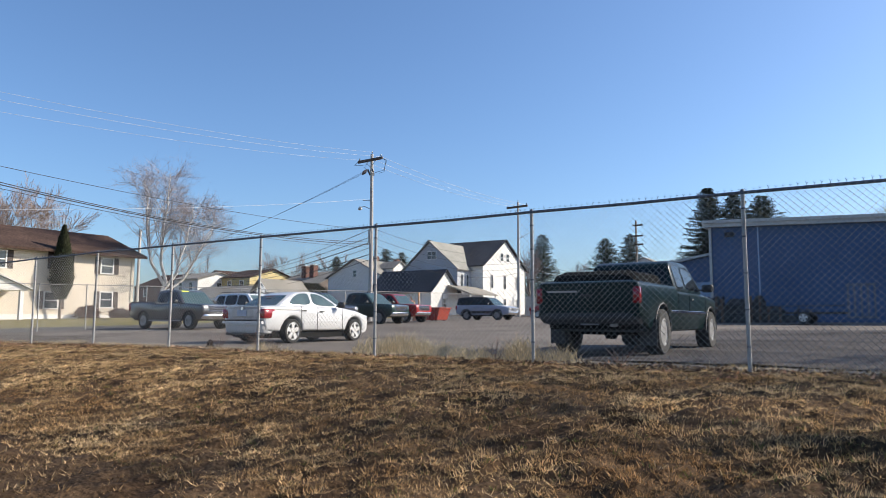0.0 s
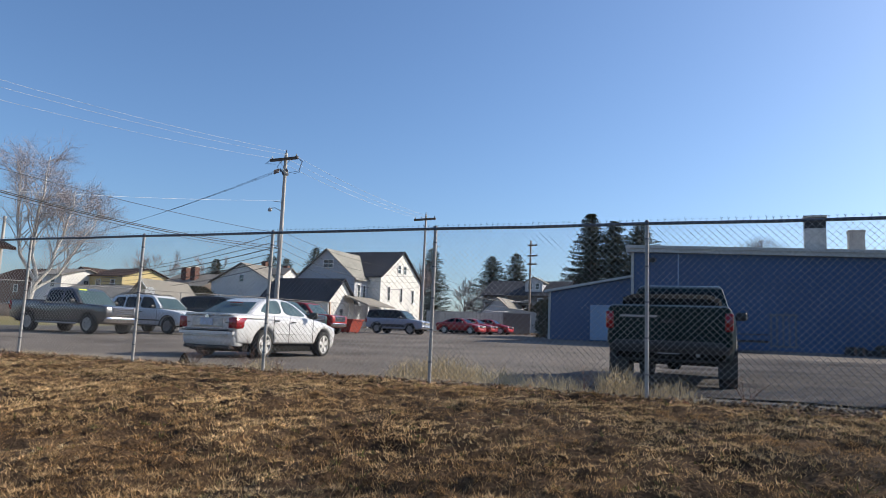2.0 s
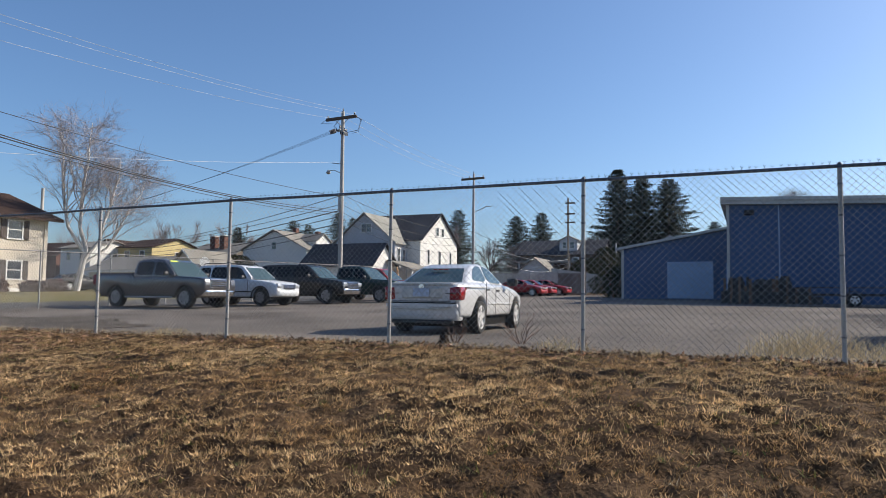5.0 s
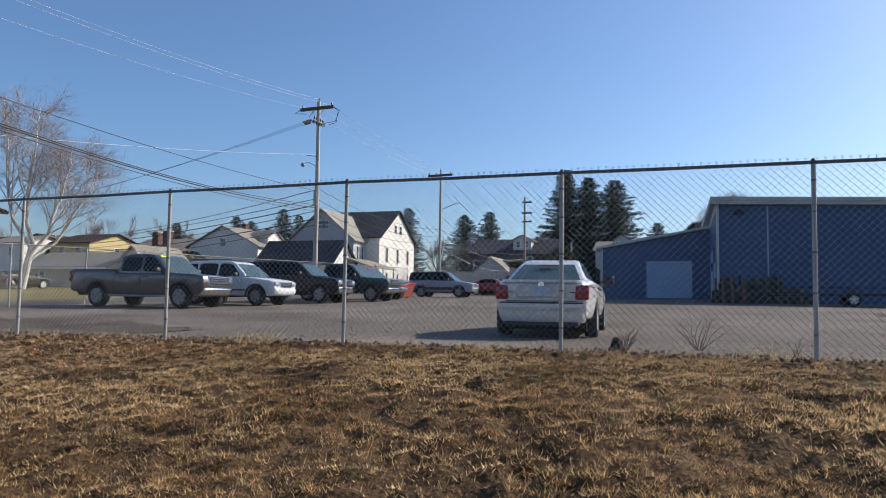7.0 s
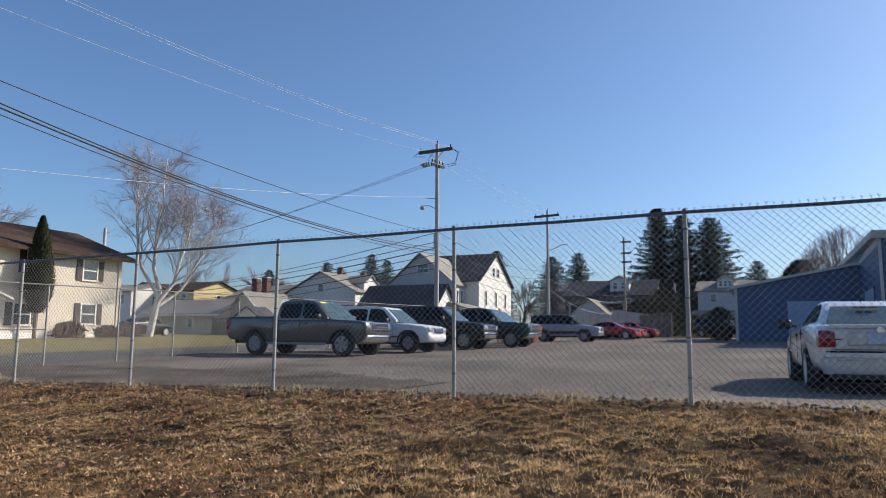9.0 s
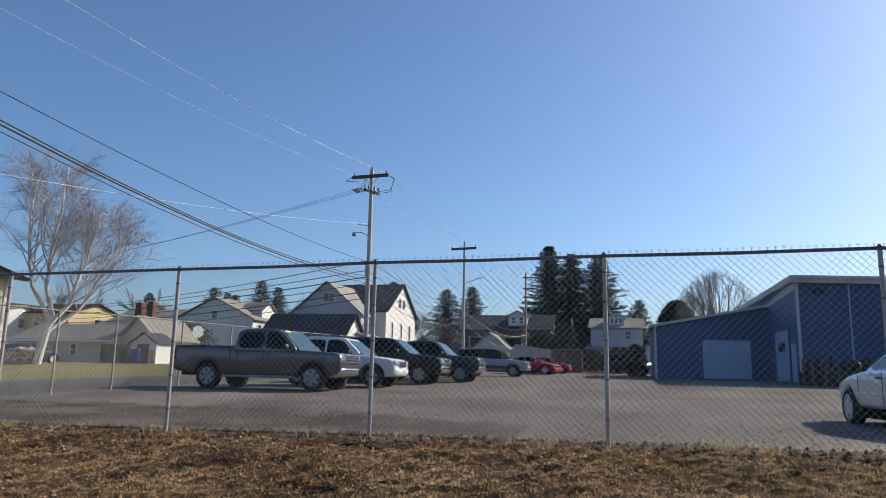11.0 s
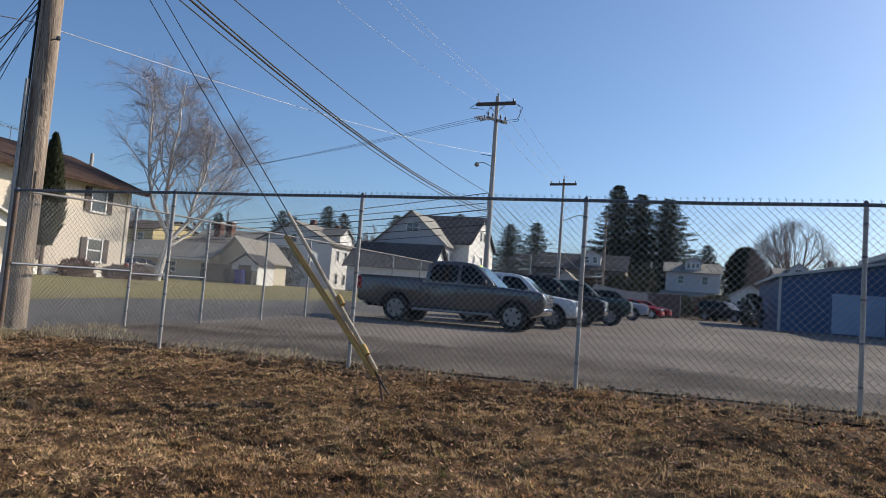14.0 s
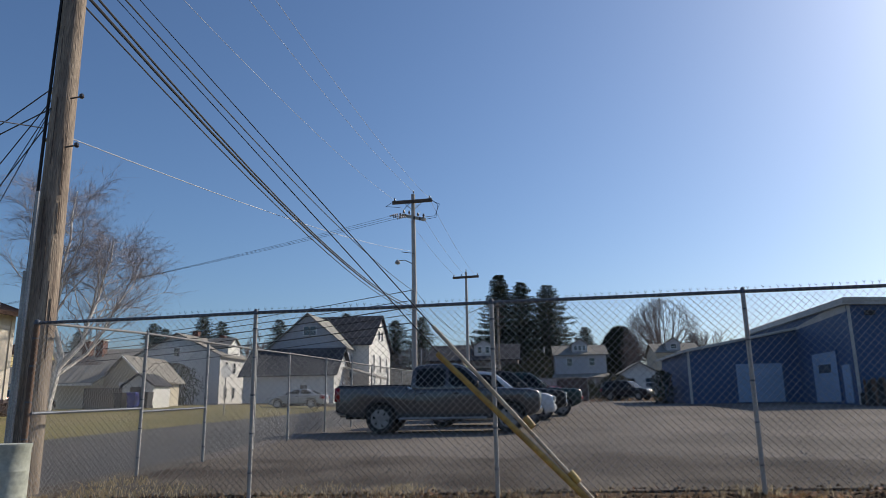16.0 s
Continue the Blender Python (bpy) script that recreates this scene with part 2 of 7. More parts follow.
# ---- geometry helpers ----
class Geo:
    """Collects vertices and faces for one mesh."""

    def __init__(self):
        self.v, self.f = [], []

    def add(self, verts, faces):
        o = len(self.v)
        self.v += [tuple(p) for p in verts]
        self.f += [tuple(i + o for i in f) for f in faces]
        return self

    def box(self, x0, x1, y0, y1, z0, z1, c=0.0):
        """A box; c: how far its edges are chamfered."""
        if not c:
            p = [(x, y, z) for z in (z0, z1) for y in (y0, y1) for x in (x0, x1)]
            return self.add(p, [(0, 2, 3, 1), (4, 5, 7, 6), (0, 1, 5, 4), (2, 6, 7, 3), (0, 4, 6, 2), (1, 3, 7, 5)])
        ring = lambda i, z: [(x0 + c + i, y0 + i, z), (x1 - c - i, y0 + i, z), (x1 - i, y0 + c + i, z), (x1 - i, y1 - c - i, z),
                             (x1 - c - i, y1 - i, z), (x0 + c + i, y1 - i, z), (x0 + i, y1 - c - i, z), (x0 + i, y0 + c + i, z)]
        return self.rings([ring(c * 0.7, z0), ring(0, z0 + c), ring(0, z1 - c), ring(c * 0.7, z1)])

    def rings(self, rings, caps=True, loop=False):
        """Skins a row of rings with the same number of points."""
        n, faces, verts = len(rings[0]), [], [p for r in rings for p in r]
        last = len(rings) if loop else len(rings) - 1
        for i in range(last):
            a, b = i * n, ((i + 1) % len(rings)) * n
            faces += [(a + k, a + (k + 1) % n, b + (k + 1) % n, b + k) for k in range(n)]
        if caps and not loop:
            faces += [tuple(range(n))[::-1], tuple(range((len(rings) - 1) * n, len(rings) * n))]
        return self.add(verts, faces)

    def tube(self, pts, radii, n=8, caps=True):
        """A round bar along points; radii: one or one a point."""
        pts = [Vector(p) for p in pts]
        radii = radii if isinstance(radii, (list, tuple)) else [radii] * len(pts)
        rings, side = [], None
        for i, p in enumerate(pts):
            d = (pts[min(i + 1, len(pts) - 1)] - pts[max(i - 1, 0)]).normalized()
            if side is None:
                side = d.cross(Vector((0, 0, 1)) if abs(d.z) < 0.9 else Vector((1, 0, 0))).normalized()
            side = (side - d * side.dot(d)).normalized()
            up = d.cross(side)
            rings.append([p + radii[i] * (math.cos(a) * side + math.sin(a) * up) for a in (2 * math.pi * k / n for k in range(n))])
        return self.rings(rings, caps)

    def lathe(self, profile, n=24, axis="z", at=(0, 0, 0), caps=True):
        """Turns (radius, height) pairs round an axis."""
        rings = []
        for r, h in profile:
            ring = []
            for k in range(n):
                a = 2 * math.pi * k / n
                c, s = r * math.cos(a), r * math.sin(a)
                p = (c, s, h) if axis == "z" else (c, h, s) if axis == "y" else (h, c, s)
                ring.append((p[0] + at[0], p[1] + at[1], p[2] + at[2]))
            rings.append(ring)
        return self.rings(rings, caps)

    def mesh(self, name, smooth=False):
        me = bpy.data.meshes.new(name)
        me.from_pydata(self.v, [], self.f)
        me.update()
        bm = bmesh.new()
        bm.from_mesh(me)
        if len(bm.faces) < 60000:
            bmesh.ops.recalc_face_normals(bm, faces=bm.faces)
        bm.to_mesh(me)
        bm.free()
        if smooth:
            me.shade_smooth()
            if len(me.edges) < 40000:
                me.set_sharp_from_angle(angle=radians(38))
        return me


def part(name, geo, material, parent=None, label="", smooth=False, at=None):
    """One mesh object, under a thing or a part."""
    me = geo.mesh(name, smooth) if isinstance(geo, Geo) else geo
    if not me.materials:
        me.materials.append(material)
    ob = new(name, me)
    if parent is not None:
        ob.parent = parent
    if at is not None:
        ob.matrix_basis = at
    if label:
        ob["label"] = label
    return ob


def thing(name, label, category, m=None, group="", kind=""):
    ob = new(name)
    ob.empty_display_size = 0.2
    if m is not None:
        ob.matrix_basis = m
    return tagged(ob, label, category, group, kind)


def lerp(x, table):
    xs, ys = zip(*table)
    return float(np.interp(x, xs, ys))


def ramp01(x, a, b):
    t = min(1.0, max(0.0, (x - a) / (b - a)))
    return t * t * (3 - 2 * t)


FENCE_Y = 10.765
BASE = ((-60, -0.3), (-32.3, -0.19), (-29.35, -0.15), (-26.43, -0.12), (-23.57, -0.09), (-20.68, -0.05), (-17.8, -0.025), (-14.9, 0.0), (30, 0.0))
EARLY = ((0, 0.0), (2.4, 0.02), (3.4, 0.11), (4.4, 0.33), (5.5, 0.55), (8.0, 0.8), (40, 0.95))
LATE = ((0, 0.02), (0.6, 0.08), (1.6, 0.22), (3.0, 0.4), (5.0, 0.52), (8.0, 0.6), (40, 0.75))


def ground_z(x, y):
    """Height of the ground: a bank in front of the fence, a lot that rises gently behind it."""
    zf = lerp(x, BASE)
    if y < FENCE_Y:
        d, k = FENCE_Y - y, ramp01(-x, 9, 23)
        return zf - (1 - k) * lerp(d, EARLY) - k * lerp(d, LATE)
    rise = 0.02 * max(0.0, min(y, 120) - 16)
    lawn = 0.35 * ramp01(-x, 40, 49) * (1 - ramp01(y, 60, 90)) * ramp01(y, 10, 20)
    return zf * max(0.0, 1 - (y - FENCE_Y) / 10) + rise + lawn


# ---- the ground ----
def sheet(xs, ys, lift=0.0, edge=None, rough=0.0):
    """A grid over the plan that follows the ground, lifted a little; edge(x, y) moves points in plan."""
    g, nx = Geo(), len(xs)
    verts = []
    for y in ys:
        for x in xs:
            px, py = edge(x, y) if edge else (x, y)
            verts.append((px, py, ground_z(px, py) + lift + (rough * relief(px, py) if rough else 0.0)))
    faces = [(j * nx + i, j * nx + i + 1, (j + 1) * nx + i + 1, (j + 1) * nx + i) for j in range(len(ys) - 1) for i in range(nx - 1)]
    return g.add(verts, faces)


def relief(x, y):
    """Unevenness of the turf: hummocks near the path, even beyond the fence."""
    k = (1 - ramp01(y, 10.6, 11.2)) * ramp01(y, -7, -5)
    return k * (noise.noise((x * 1.3, y * 1.3, 0.0)) + 1.15 * noise.noise((x * 5.5, y * 5.5, 2.0)) + 0.8 * noise.noise((x * 9.5, y * 9.5, 4.0)))


TURF = 0.052


def steps(*spans):
    out = []
    for a, b, n in spans:
        out += [a + (b - a) * k / n for k in range(n)]
    return out + [spans[-1][1]]


g = sheet(steps((-1500, -100, 14), (-100, -40, 20), (-40, -36, 8), (-36, 6, 620), (6, 12, 12), (12, 60, 12), (60, 1500, 12)),
          steps((-400, -30, 8), (-30, -7, 8), (-7, 5, 110), (5, 11.4, 92), (11.4, 60, 40), (60, 130, 18), (130, 2500, 14)), rough=TURF)
ground = tagged(part("ground", g, SOIL, smooth=True), "brown winter ground with dry patchy turf", "ground", kind="structure")


def lot_edge(x, y):
    return (x, y + 0.22 * noise.noise((x * 0.9, 3.0, 0)) + 0.12 * noise.noise((x * 4, 5.0, 0))) if y < 12 else (x, y)


g = sheet(steps((-32.9, 26, 120)), steps((11.05, 12.2, 5), (12.2, 66, 40)), 0.02, lot_edge)
tagged(part("parking_lot", g, ASPHALT, smooth=True), "worn grey asphalt lot with loose grit", "pavement", kind="structure")
g = sheet(steps((-4.2, 24, 120)), steps((11.6, 30, 130)), 0.03,
          lambda x, y: (x + (1.1 * noise.noise((y * 0.35, 1.0, 0)) + 0.5 * noise.noise((y * 1.7, 2.0, 0))) * ramp01(-x, -1, 4), y + 0.3 * noise.noise((x * 0.7, 9.0, 0))))
g.v = [(x, y, z + ramp01(x, -3.8, 0.5) * (0.09 * max(0.0, noise.noise((x * 0.22, y * 2.6, 3.0)) + 0.15) + 0.05 * abs(noise.noise((x * 1.1, y * 4.5, 6.0))))) for x, y, z in g.v]
tagged(part("gravel_patch", g, PATCH, smooth=True), "dark rutted cinder and gravel patch of the lot", "pavement", kind="structure")
g = sheet(steps((-32.88, -19, 90)), steps((11.0, 16, 26)), 0.034,
          lambda x, y: (x, y + (1.3 * noise.noise((x * 0.5, 4.0, 0)) + 0.5 * noise.noise((x * 2.1, 6.0, 0)) - 2.6 * ramp01(x, -24, -19)) * ramp01(y, 11.4, 16)))
tagged(part("muddy_grit", g, GRIT, smooth=True), "dark muddy grit along the front edge of the lot", "pavement", kind="structure")
g = sheet(steps((-39.6, -32.9, 8)), steps((-30, 10, 10), (10, 78, 50)), 0.025)
tagged(part("street", g, ROAD, smooth=True), "grey asphalt side street", "road", kind="structure")
g = sheet(steps((-110, -39.7, 40)), steps((-20, 12, 10), (12, 58, 40)), 0.02)
tagged(part("lawn", g, LAWN, smooth=True), "yellow green winter lawn beside the street", "lawn", kind="structure")
g = sheet(steps((-120, -33.5, 40)), steps((62, 68, 5)), 0.06)
tagged(part("cross_street", g, ROAD, smooth=True), "grey asphalt cross street", "road", kind="structure")


# ---- chain-link fences ----
PITCH = 0.083


def link_fabric(p0, p1, z0, z1, base0, base1, r=0.0024):
    """Two sets of slanting wires between two posts, with the twisted prongs above the rail as a second mesh."""
    a, b = Vector(p0), Vector(p1)
    run = (b - a).length
    ux, uy = (b.x - a.x) / run, (b.y - a.y) / run
    nx, ny = -uy, ux
    high = z1 - z0
    fabric, prongs = Geo(), Geo()

    def at(s, h, off):
        return (a.x + ux * s + nx * off, a.y + uy * s + ny * off, z0 + h + base0 + (base1 - base0) * s / run)

    for way in (1, -1):
        s = -high
        while s < run + high:
            lo, hi = (s, s + high) if way > 0 else (s + high, s)
            ta, tb = sorted(((0.0 - lo) / (hi - lo), (run - lo) / (hi - lo)))
            t0, t1 = max(0.0, ta), min(1.0, tb)
            s0, s1 = lo + (hi - lo) * t0, lo + (hi - lo) * t1
            if t1 - t0 > 0.01:
                off = 0.03 + way * 0.0016
                fabric.tube([at(s0, high * t0, -off), at(s1, high * t1, -off)], r, 3, False)
            s += PITCH
    s = PITCH / 2
    rnd = random.Random(round(a.x * 10))
    while s < run:
        j = rnd.uniform(-0.008, 0.008)
        top = high + rnd.uniform(0.045, 0.062)
        prongs.tube([at(s + j * 0.5, high - 0.03, -0.03), at(s + j, high + 0.03, -0.03), at(s - 0.014 + j, top, -0.028)], 0.0026, 3, False)
        prongs.tube([at(s + j, high + 0.028, -0.03), at(s + 0.016 + j, top - 0.006, -0.032)], 0.0026, 3, False)
        s += PITCH
    return fabric, prongs


POST_X = (8.3, 5.4, 2.5, -0.43, -3.34, -6.3, -9.18, -11.955, -14.88, -17.79, -20.68, -23.57, -26.435, -29.352)
HIGH = 2.21
fence = thing("chain_link_fence", "galvanised chain-link fence with twisted prongs along the top rail", "fence")


def fence_post(parent, x, y, z, high, r, lean=0.0, material=None, name="post"):
    post = Geo().tube([(0, 0, -0.25), (lean, 0, high)], r, 12)
    ob = part(name, post, material or GALV, parent, smooth=True, at=pose(x, y, z))
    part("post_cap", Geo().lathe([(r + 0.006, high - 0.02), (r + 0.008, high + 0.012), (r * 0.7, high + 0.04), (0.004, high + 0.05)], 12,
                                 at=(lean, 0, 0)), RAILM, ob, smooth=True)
    band = Geo()
    for h in (0.3, 0.75, 1.2, 1.65, 2.0):
        if h < high:
            band.lathe([(r + 0.004, h * 1.0), (r + 0.004, h + 0.02)], 10, at=(lean * h / high, 0, 0))
    part("tie_band", band, RAILM, ob)["kind"] = "stuff"
    return ob


rnd = random.Random(4)
for x in POST_X:
    fence_post(fence, x, FENCE_Y, lerp(x, BASE), HIGH, 0.0255, rnd.uniform(-0.012, 0.012))
CORNER = (-32.3, FENCE_Y)
fence_post(fence, *CORNER, lerp(CORNER[0], BASE), HIGH, 0.038, 0.0, RUST, "corner_post")
stations = (*POST_X, CORNER[0])
for a, b in zip(stations, stations[1:]):
    za, zb = lerp(a, BASE), lerp(b, BASE)
    rail = Geo().tube([(a, FENCE_Y, za + HIGH), ((a + b) / 2, FENCE_Y, (za + zb) / 2 + HIGH - rnd.uniform(0, 0.012)), (b, FENCE_Y, zb + HIGH)], 0.021, 10)
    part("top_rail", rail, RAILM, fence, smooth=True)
    fabric, prongs = link_fabric((b, FENCE_Y, 0), (a, FENCE_Y, 0), 0.02, HIGH, zb, za)
    part("chain_link", fabric, GALV, fence, "woven wire mesh")["kind"] = "stuff"
    part("barbed_edge", prongs, RAILM, fence, "twisted wire prongs")["kind"] = "stuff"

side = thing("side_fence", "galvanised chain-link fence along the street", "fence")
SIDE_X = -32.25
SIDE_Y = (13.3, 15.55, 17.95, 20.2, 23.4, 26.5, 29.6, 32.7, 35.8, 38.9, 42.0, 45.1, 48.2, 51.3, 54.4, 57.5)
SIDE_TOP = ((10.7, 2.02), (13.3, 2.13), (18, 2.22), (20.2, 2.28), (23.4, 2.35), (27, 2.42), (32.5, 2.52), (42, 2.75), (57.5, 3.05))
for y in SIDE_Y:
    z = ground_z(SIDE_X, y)
    fence_post(side, SIDE_X, y, z, lerp(y, SIDE_TOP) - z, 0.027, rnd.uniform(-0.02, 0.02))
ends = (FENCE_Y, *SIDE_Y)
for a, b in zip(ends, ends[1:]):
    part("top_rail", Geo().tube([(SIDE_X, a, lerp(a, SIDE_TOP)), (SIDE_X, b, lerp(b, SIDE_TOP))], 0.019, 8), WORNRAIL, side, smooth=True)
    za, zb = ground_z(SIDE_X, a + 0.1), ground_z(SIDE_X, b)
    fabric, prongs = link_fabric((SIDE_X, b, 0), (SIDE_X, a, 0), 0.03, 2.12 if a < 20 else 2.2, zb, za, 0.0019)
    part("chain_link", fabric, GALV, side, "woven wire mesh")["kind"] = "stuff"
for a, b in zip(ends[:2], ends[1:3]):
    part("middle_rail", Geo().tube([(SIDE_X, a, 0.88), (SIDE_X, b, 0.93)], 0.02, 8), RAILM, side, smooth=True)

back = thing("back_fence", "chain-link fence with grey privacy slats at the far side", "fence")
for i in range(4):
    x0, x1 = SIDE_X + i * 2.74, SIDE_X + (i + 1) * 2.74
    y = 66.5
    z = ground_z(x0, y)
    fence_post(back, x1, y, z, 2.1, 0.03)
    part("top_rail", Geo().tube([(x0, y, z + 2.1), (x1, y, z + 2.1)], 0.02, 8), GALV, back)
    slats = Geo()
    for k in range(27):
        slats.box(x0 + k * 0.1 + 0.005, x0 + k * 0.1 + 0.09, y - 0.012, y + 0.012, z + 0.05, z + 2.05)
    part("slats", slats, DARKSIDE if i > 2 else GREYWOOD, back, "grey privacy slats")


# ---- poles and wires ----
def sagging(a, b, sag, n=14):
    a, b = Vector(a), Vector(b)
    return [a.lerp(b, k / n) - Vector((0, 0, 4 * sag * (k / n) * (1 - k / n))) for k in range(n + 1)]


def wire(name, a, b, sag, r, material, label):
    ob = part(name, Geo().tube(sagging(a, b, sag), r, 6, False), material, smooth=True)
    return tagged(ob, label, "cable", "overhead wires")


def insulator(parent, x, y, z, r=0.05, h=0.16):
    part("insulator", Geo().lathe([(0.015, -0.06), (0.015, 0), (r, 0.02), (r * 0.7, h * 0.4), (r, h * 0.5), (r * 0.6, h), (0.01, h + 0.01)], 10),
         CERAMIC, parent, smooth=True, at=pose(x, y, z))


def crossarm(parent, x0, x1, z0, z1, y, material, label, pins):
    arm = Geo()
    d = Vector((x1 - x0, 0, z1 - z0))
    arm.rings([[(x0, y - 0.06, z0 - 0.1), (x0, y + 0.06, z0 - 0.1), (x0, y + 0.06, z0 + 0.1), (x0, y - 0.06, z0 + 0.1)],
               [(x1, y - 0.06, z1 - 0.1), (x1, y + 0.06, z1 - 0.1), (x1, y + 0.06, z1 + 0.1), (x1, y - 0.06, z1 + 0.1)]])
    ob = part("crossarm", arm, material, parent, label)
    for k in pins:
        insulator(ob, x0 + d.x * k, y, z0 + d.z * k + 0.12)
    return ob


FP = (-32.7, 42.2)
zp = ground_z(*FP)
pole = thing("utility_pole", "grey wooden utility pole with two crossarms and a street lamp", "pole")
part("pole_shaft", Geo().tube([(*FP, zp - 0.5), (FP[0] + 0.02, FP[1], 7), (FP[0] - 0.02, FP[1], 13.3)], [0.17, 0.145, 0.11], 14), GREYWOOD, pole, smooth=True)
arm = crossarm(pole, -33.95, -31.55, 12.78, 12.84, 42.03, ARMWOOD, "dark weathered crossarm", (0.06, 0.94))
insulator(pole, FP[0], FP[1], 13.36)
brace = Geo()
for s in (-1, 1):
    brace.tube([(FP[0] + s * 0.55, 42.0, 12.74), (FP[0], 42.02, 12.25)], 0.02, 5)
part("arm_brace", brace, GALV, pole)
# the second arm points along the line to the houses
arm2 = Geo()
arm2.rings([[(-33.56, 42.99, 12.18), (-33.44, 43.11, 12.18), (-33.44, 43.11, 12.38), (-33.56, 42.99, 12.38)],
            [(-31.96, 41.34, 11.38), (-31.84, 41.46, 11.38), (-31.84, 41.46, 11.58), (-31.96, 41.34, 11.58)]])
ob = part("lower_crossarm", arm2, PALEARM, pole, "pale bleached lower crossarm")
for k in (0.05, 0.3, 0.7, 0.95):
    insulator(ob, -33.5 + 1.6 * k, 43.05 - 1.65 * k, 12.42 - 0.8 * k, 0.07, 0.2)
    insulator(ob, -33.7 + 1.6 * k, 42.9 - 1.65 * k, 12.2 - 0.8 * k, 0.06, 0.2)
for x0, x1, z1, bow in ((-33.85, -33.5, 12.5, -0.5), (-31.65, -31.9, 11.7, 0.45), (-31.7, -32.3, 11.8, 0.6), (-32.7, -33.2, 12.2, -0.35)):
    part("jumper_wire", Geo().tube([(x0, 42.05, 12.9), (x0 + bow, 42.0, 12.55), ((x0 + x1) / 2 + bow, 42.0, z1 + 0.05), (x1, 42.1, z1)], 0.016, 5), WIREM, pole, "black jumper loop", True)
for k in range(3):
    p = Vector((-33.6 + k * 0.3, 42.8 - k * 0.4, 12.3 - k * 0.2))
    string = Geo()
    for j in range(5):
        string.lathe([(0.02, -0.05), (0.085, 0.0), (0.05, 0.03), (0.02, 0.05)], 8, "x", at=(p.x - 0.2 - 0.12 * j, p.y + 0.06 + 0.04 * j, p.z - 0.01 * j))
    part("insulator_string", string, CERAMIC, pole, "string of dark disc insulators", True)
lamp = Geo().tube([(FP[0], 42.1, 9.0), (-33.2, 42.0, 9.25), (-33.55, 41.95, 9.22)], 0.025, 6)
lamp_ob = part("lamp_arm", lamp, GALV, pole, smooth=True)
part("lamp_head", Geo().lathe([(0.03, 0.12), (0.1, 0.06), (0.16, -0.06), (0.12, -0.14), (0.02, -0.18)], 12, at=(-33.62, 41.95, 9.16)), GALV, lamp_ob, smooth=True)
part("stub_bar", Geo().tube([(FP[0], 42.05, 9.65), (-33.4, 42.0, 9.75)], 0.02, 5), ARMWOOD, pole)
part("bracket", Geo().box(FP[0] - 0.12, FP[0] + 0.12, 41.98, 42.02, 6.4, 7.4, 0.01), GALV, pole)

FP2 = (-31.65, 64.06)
pole2 = thing("utility_pole", "weathered grey utility pole with a single crossarm", "pole")
part("pole_shaft", Geo().tube([(*FP2, 0.4), (*FP2, 12.6)], [0.16, 0.1], 12), GREYWOOD, pole2, smooth=True)
crossarm(pole2, -32.85, -30.5, 12.05, 12.12, 63.9, ARMWOOD, "dark crossarm", (0.05, 0.35, 0.95))
insulator(pole2, *FP2, 12.66)
part("lamp_arm", Geo().tube([(*FP2, 8.8), (-30.2, 63.6, 9.3), (-29.6, 63.5, 9.3)], 0.03, 6), GALV, pole2, smooth=True)

FP3 = (-30.5, 97.0)
pole3 = thing("utility_pole", "slim dark utility pole in the distance", "pole")
part("pole_shaft", Geo().tube([(*FP3, 1.0), (*FP3, 14.6)], [0.17, 0.12], 10), WOODPOLE, pole3, smooth=True)
for z in (13.9, 12.4, 11.2):
    crossarm(pole3, -30.9, -29.5, z, z, 96.85, ARMWOOD, "short dark crossarm", (0.9,))
for x, y, top in ((-24.5, 100.0, 8.5), (-45.5, 125.0, 10.5), (-62.2, 41.9, 9.5)):
    p = thing("utility_pole", "bare grey wooden pole in the distance", "pole")
    part("pole_shaft", Geo().tube([(x, y, ground_z(x, y) - 0.3), (x, y, top)], [0.16, 0.12], 10), GREYWOOD, p, smooth=True)

NP = (-32.66, 11.3)
zn = ground_z(*NP)
near_pole = thing("utility_pole", "leaning brown wooden utility pole with cracked grain at the fence corner", "pole")
part("pole_shaft", Geo().tube([(*NP, zn - 0.4), (NP[0] + 0.0, NP[1], 2.4), (NP[0] - 0.02, NP[1], 6.5), (NP[0] - 0.03, NP[1], 10.6)],
                              [0.195, 0.182, 0.16, 0.135], 20), WOODPOLE, near_pole, smooth=True)
part("conduit", Geo().tube([(-32.87, 11.2, zn), (-32.87, 11.18, 2.8)], 0.04, 10), GALV, near_pole, "grey steel cable conduit", True)
part("conduit", Geo().tube([(-32.72, 11.05, 0.1), (-32.72, 11.05, 3.9)], 0.03, 8), GALV, near_pole, "pale steel conduit", True)
part("cable_riser", Geo().tube([(-32.86, 11.2, 2.8), (-32.86, 11.21, 5.0), (-32.82, 11.2, 7.4)], 0.022, 6), WIREM, near_pole)
crack = Geo()
rnd = random.Random(8)
for k in range(16):
    a, z = rnd.uniform(3.6, 5.9), rnd.uniform(0.3, 6.5)
    r = 0.196 - 0.0055 * z
    crack.box(NP[0] + r * math.cos(a) - 0.004, NP[0] + r * math.cos(a) + 0.004, NP[1] + r * math.sin(a) - 0.003, NP[1] + r * math.sin(a) + 0.003, z, z + rnd.uniform(0.3, 1.1))
part("crack", crack, ARMWOOD, near_pole, "dark drying cracks")
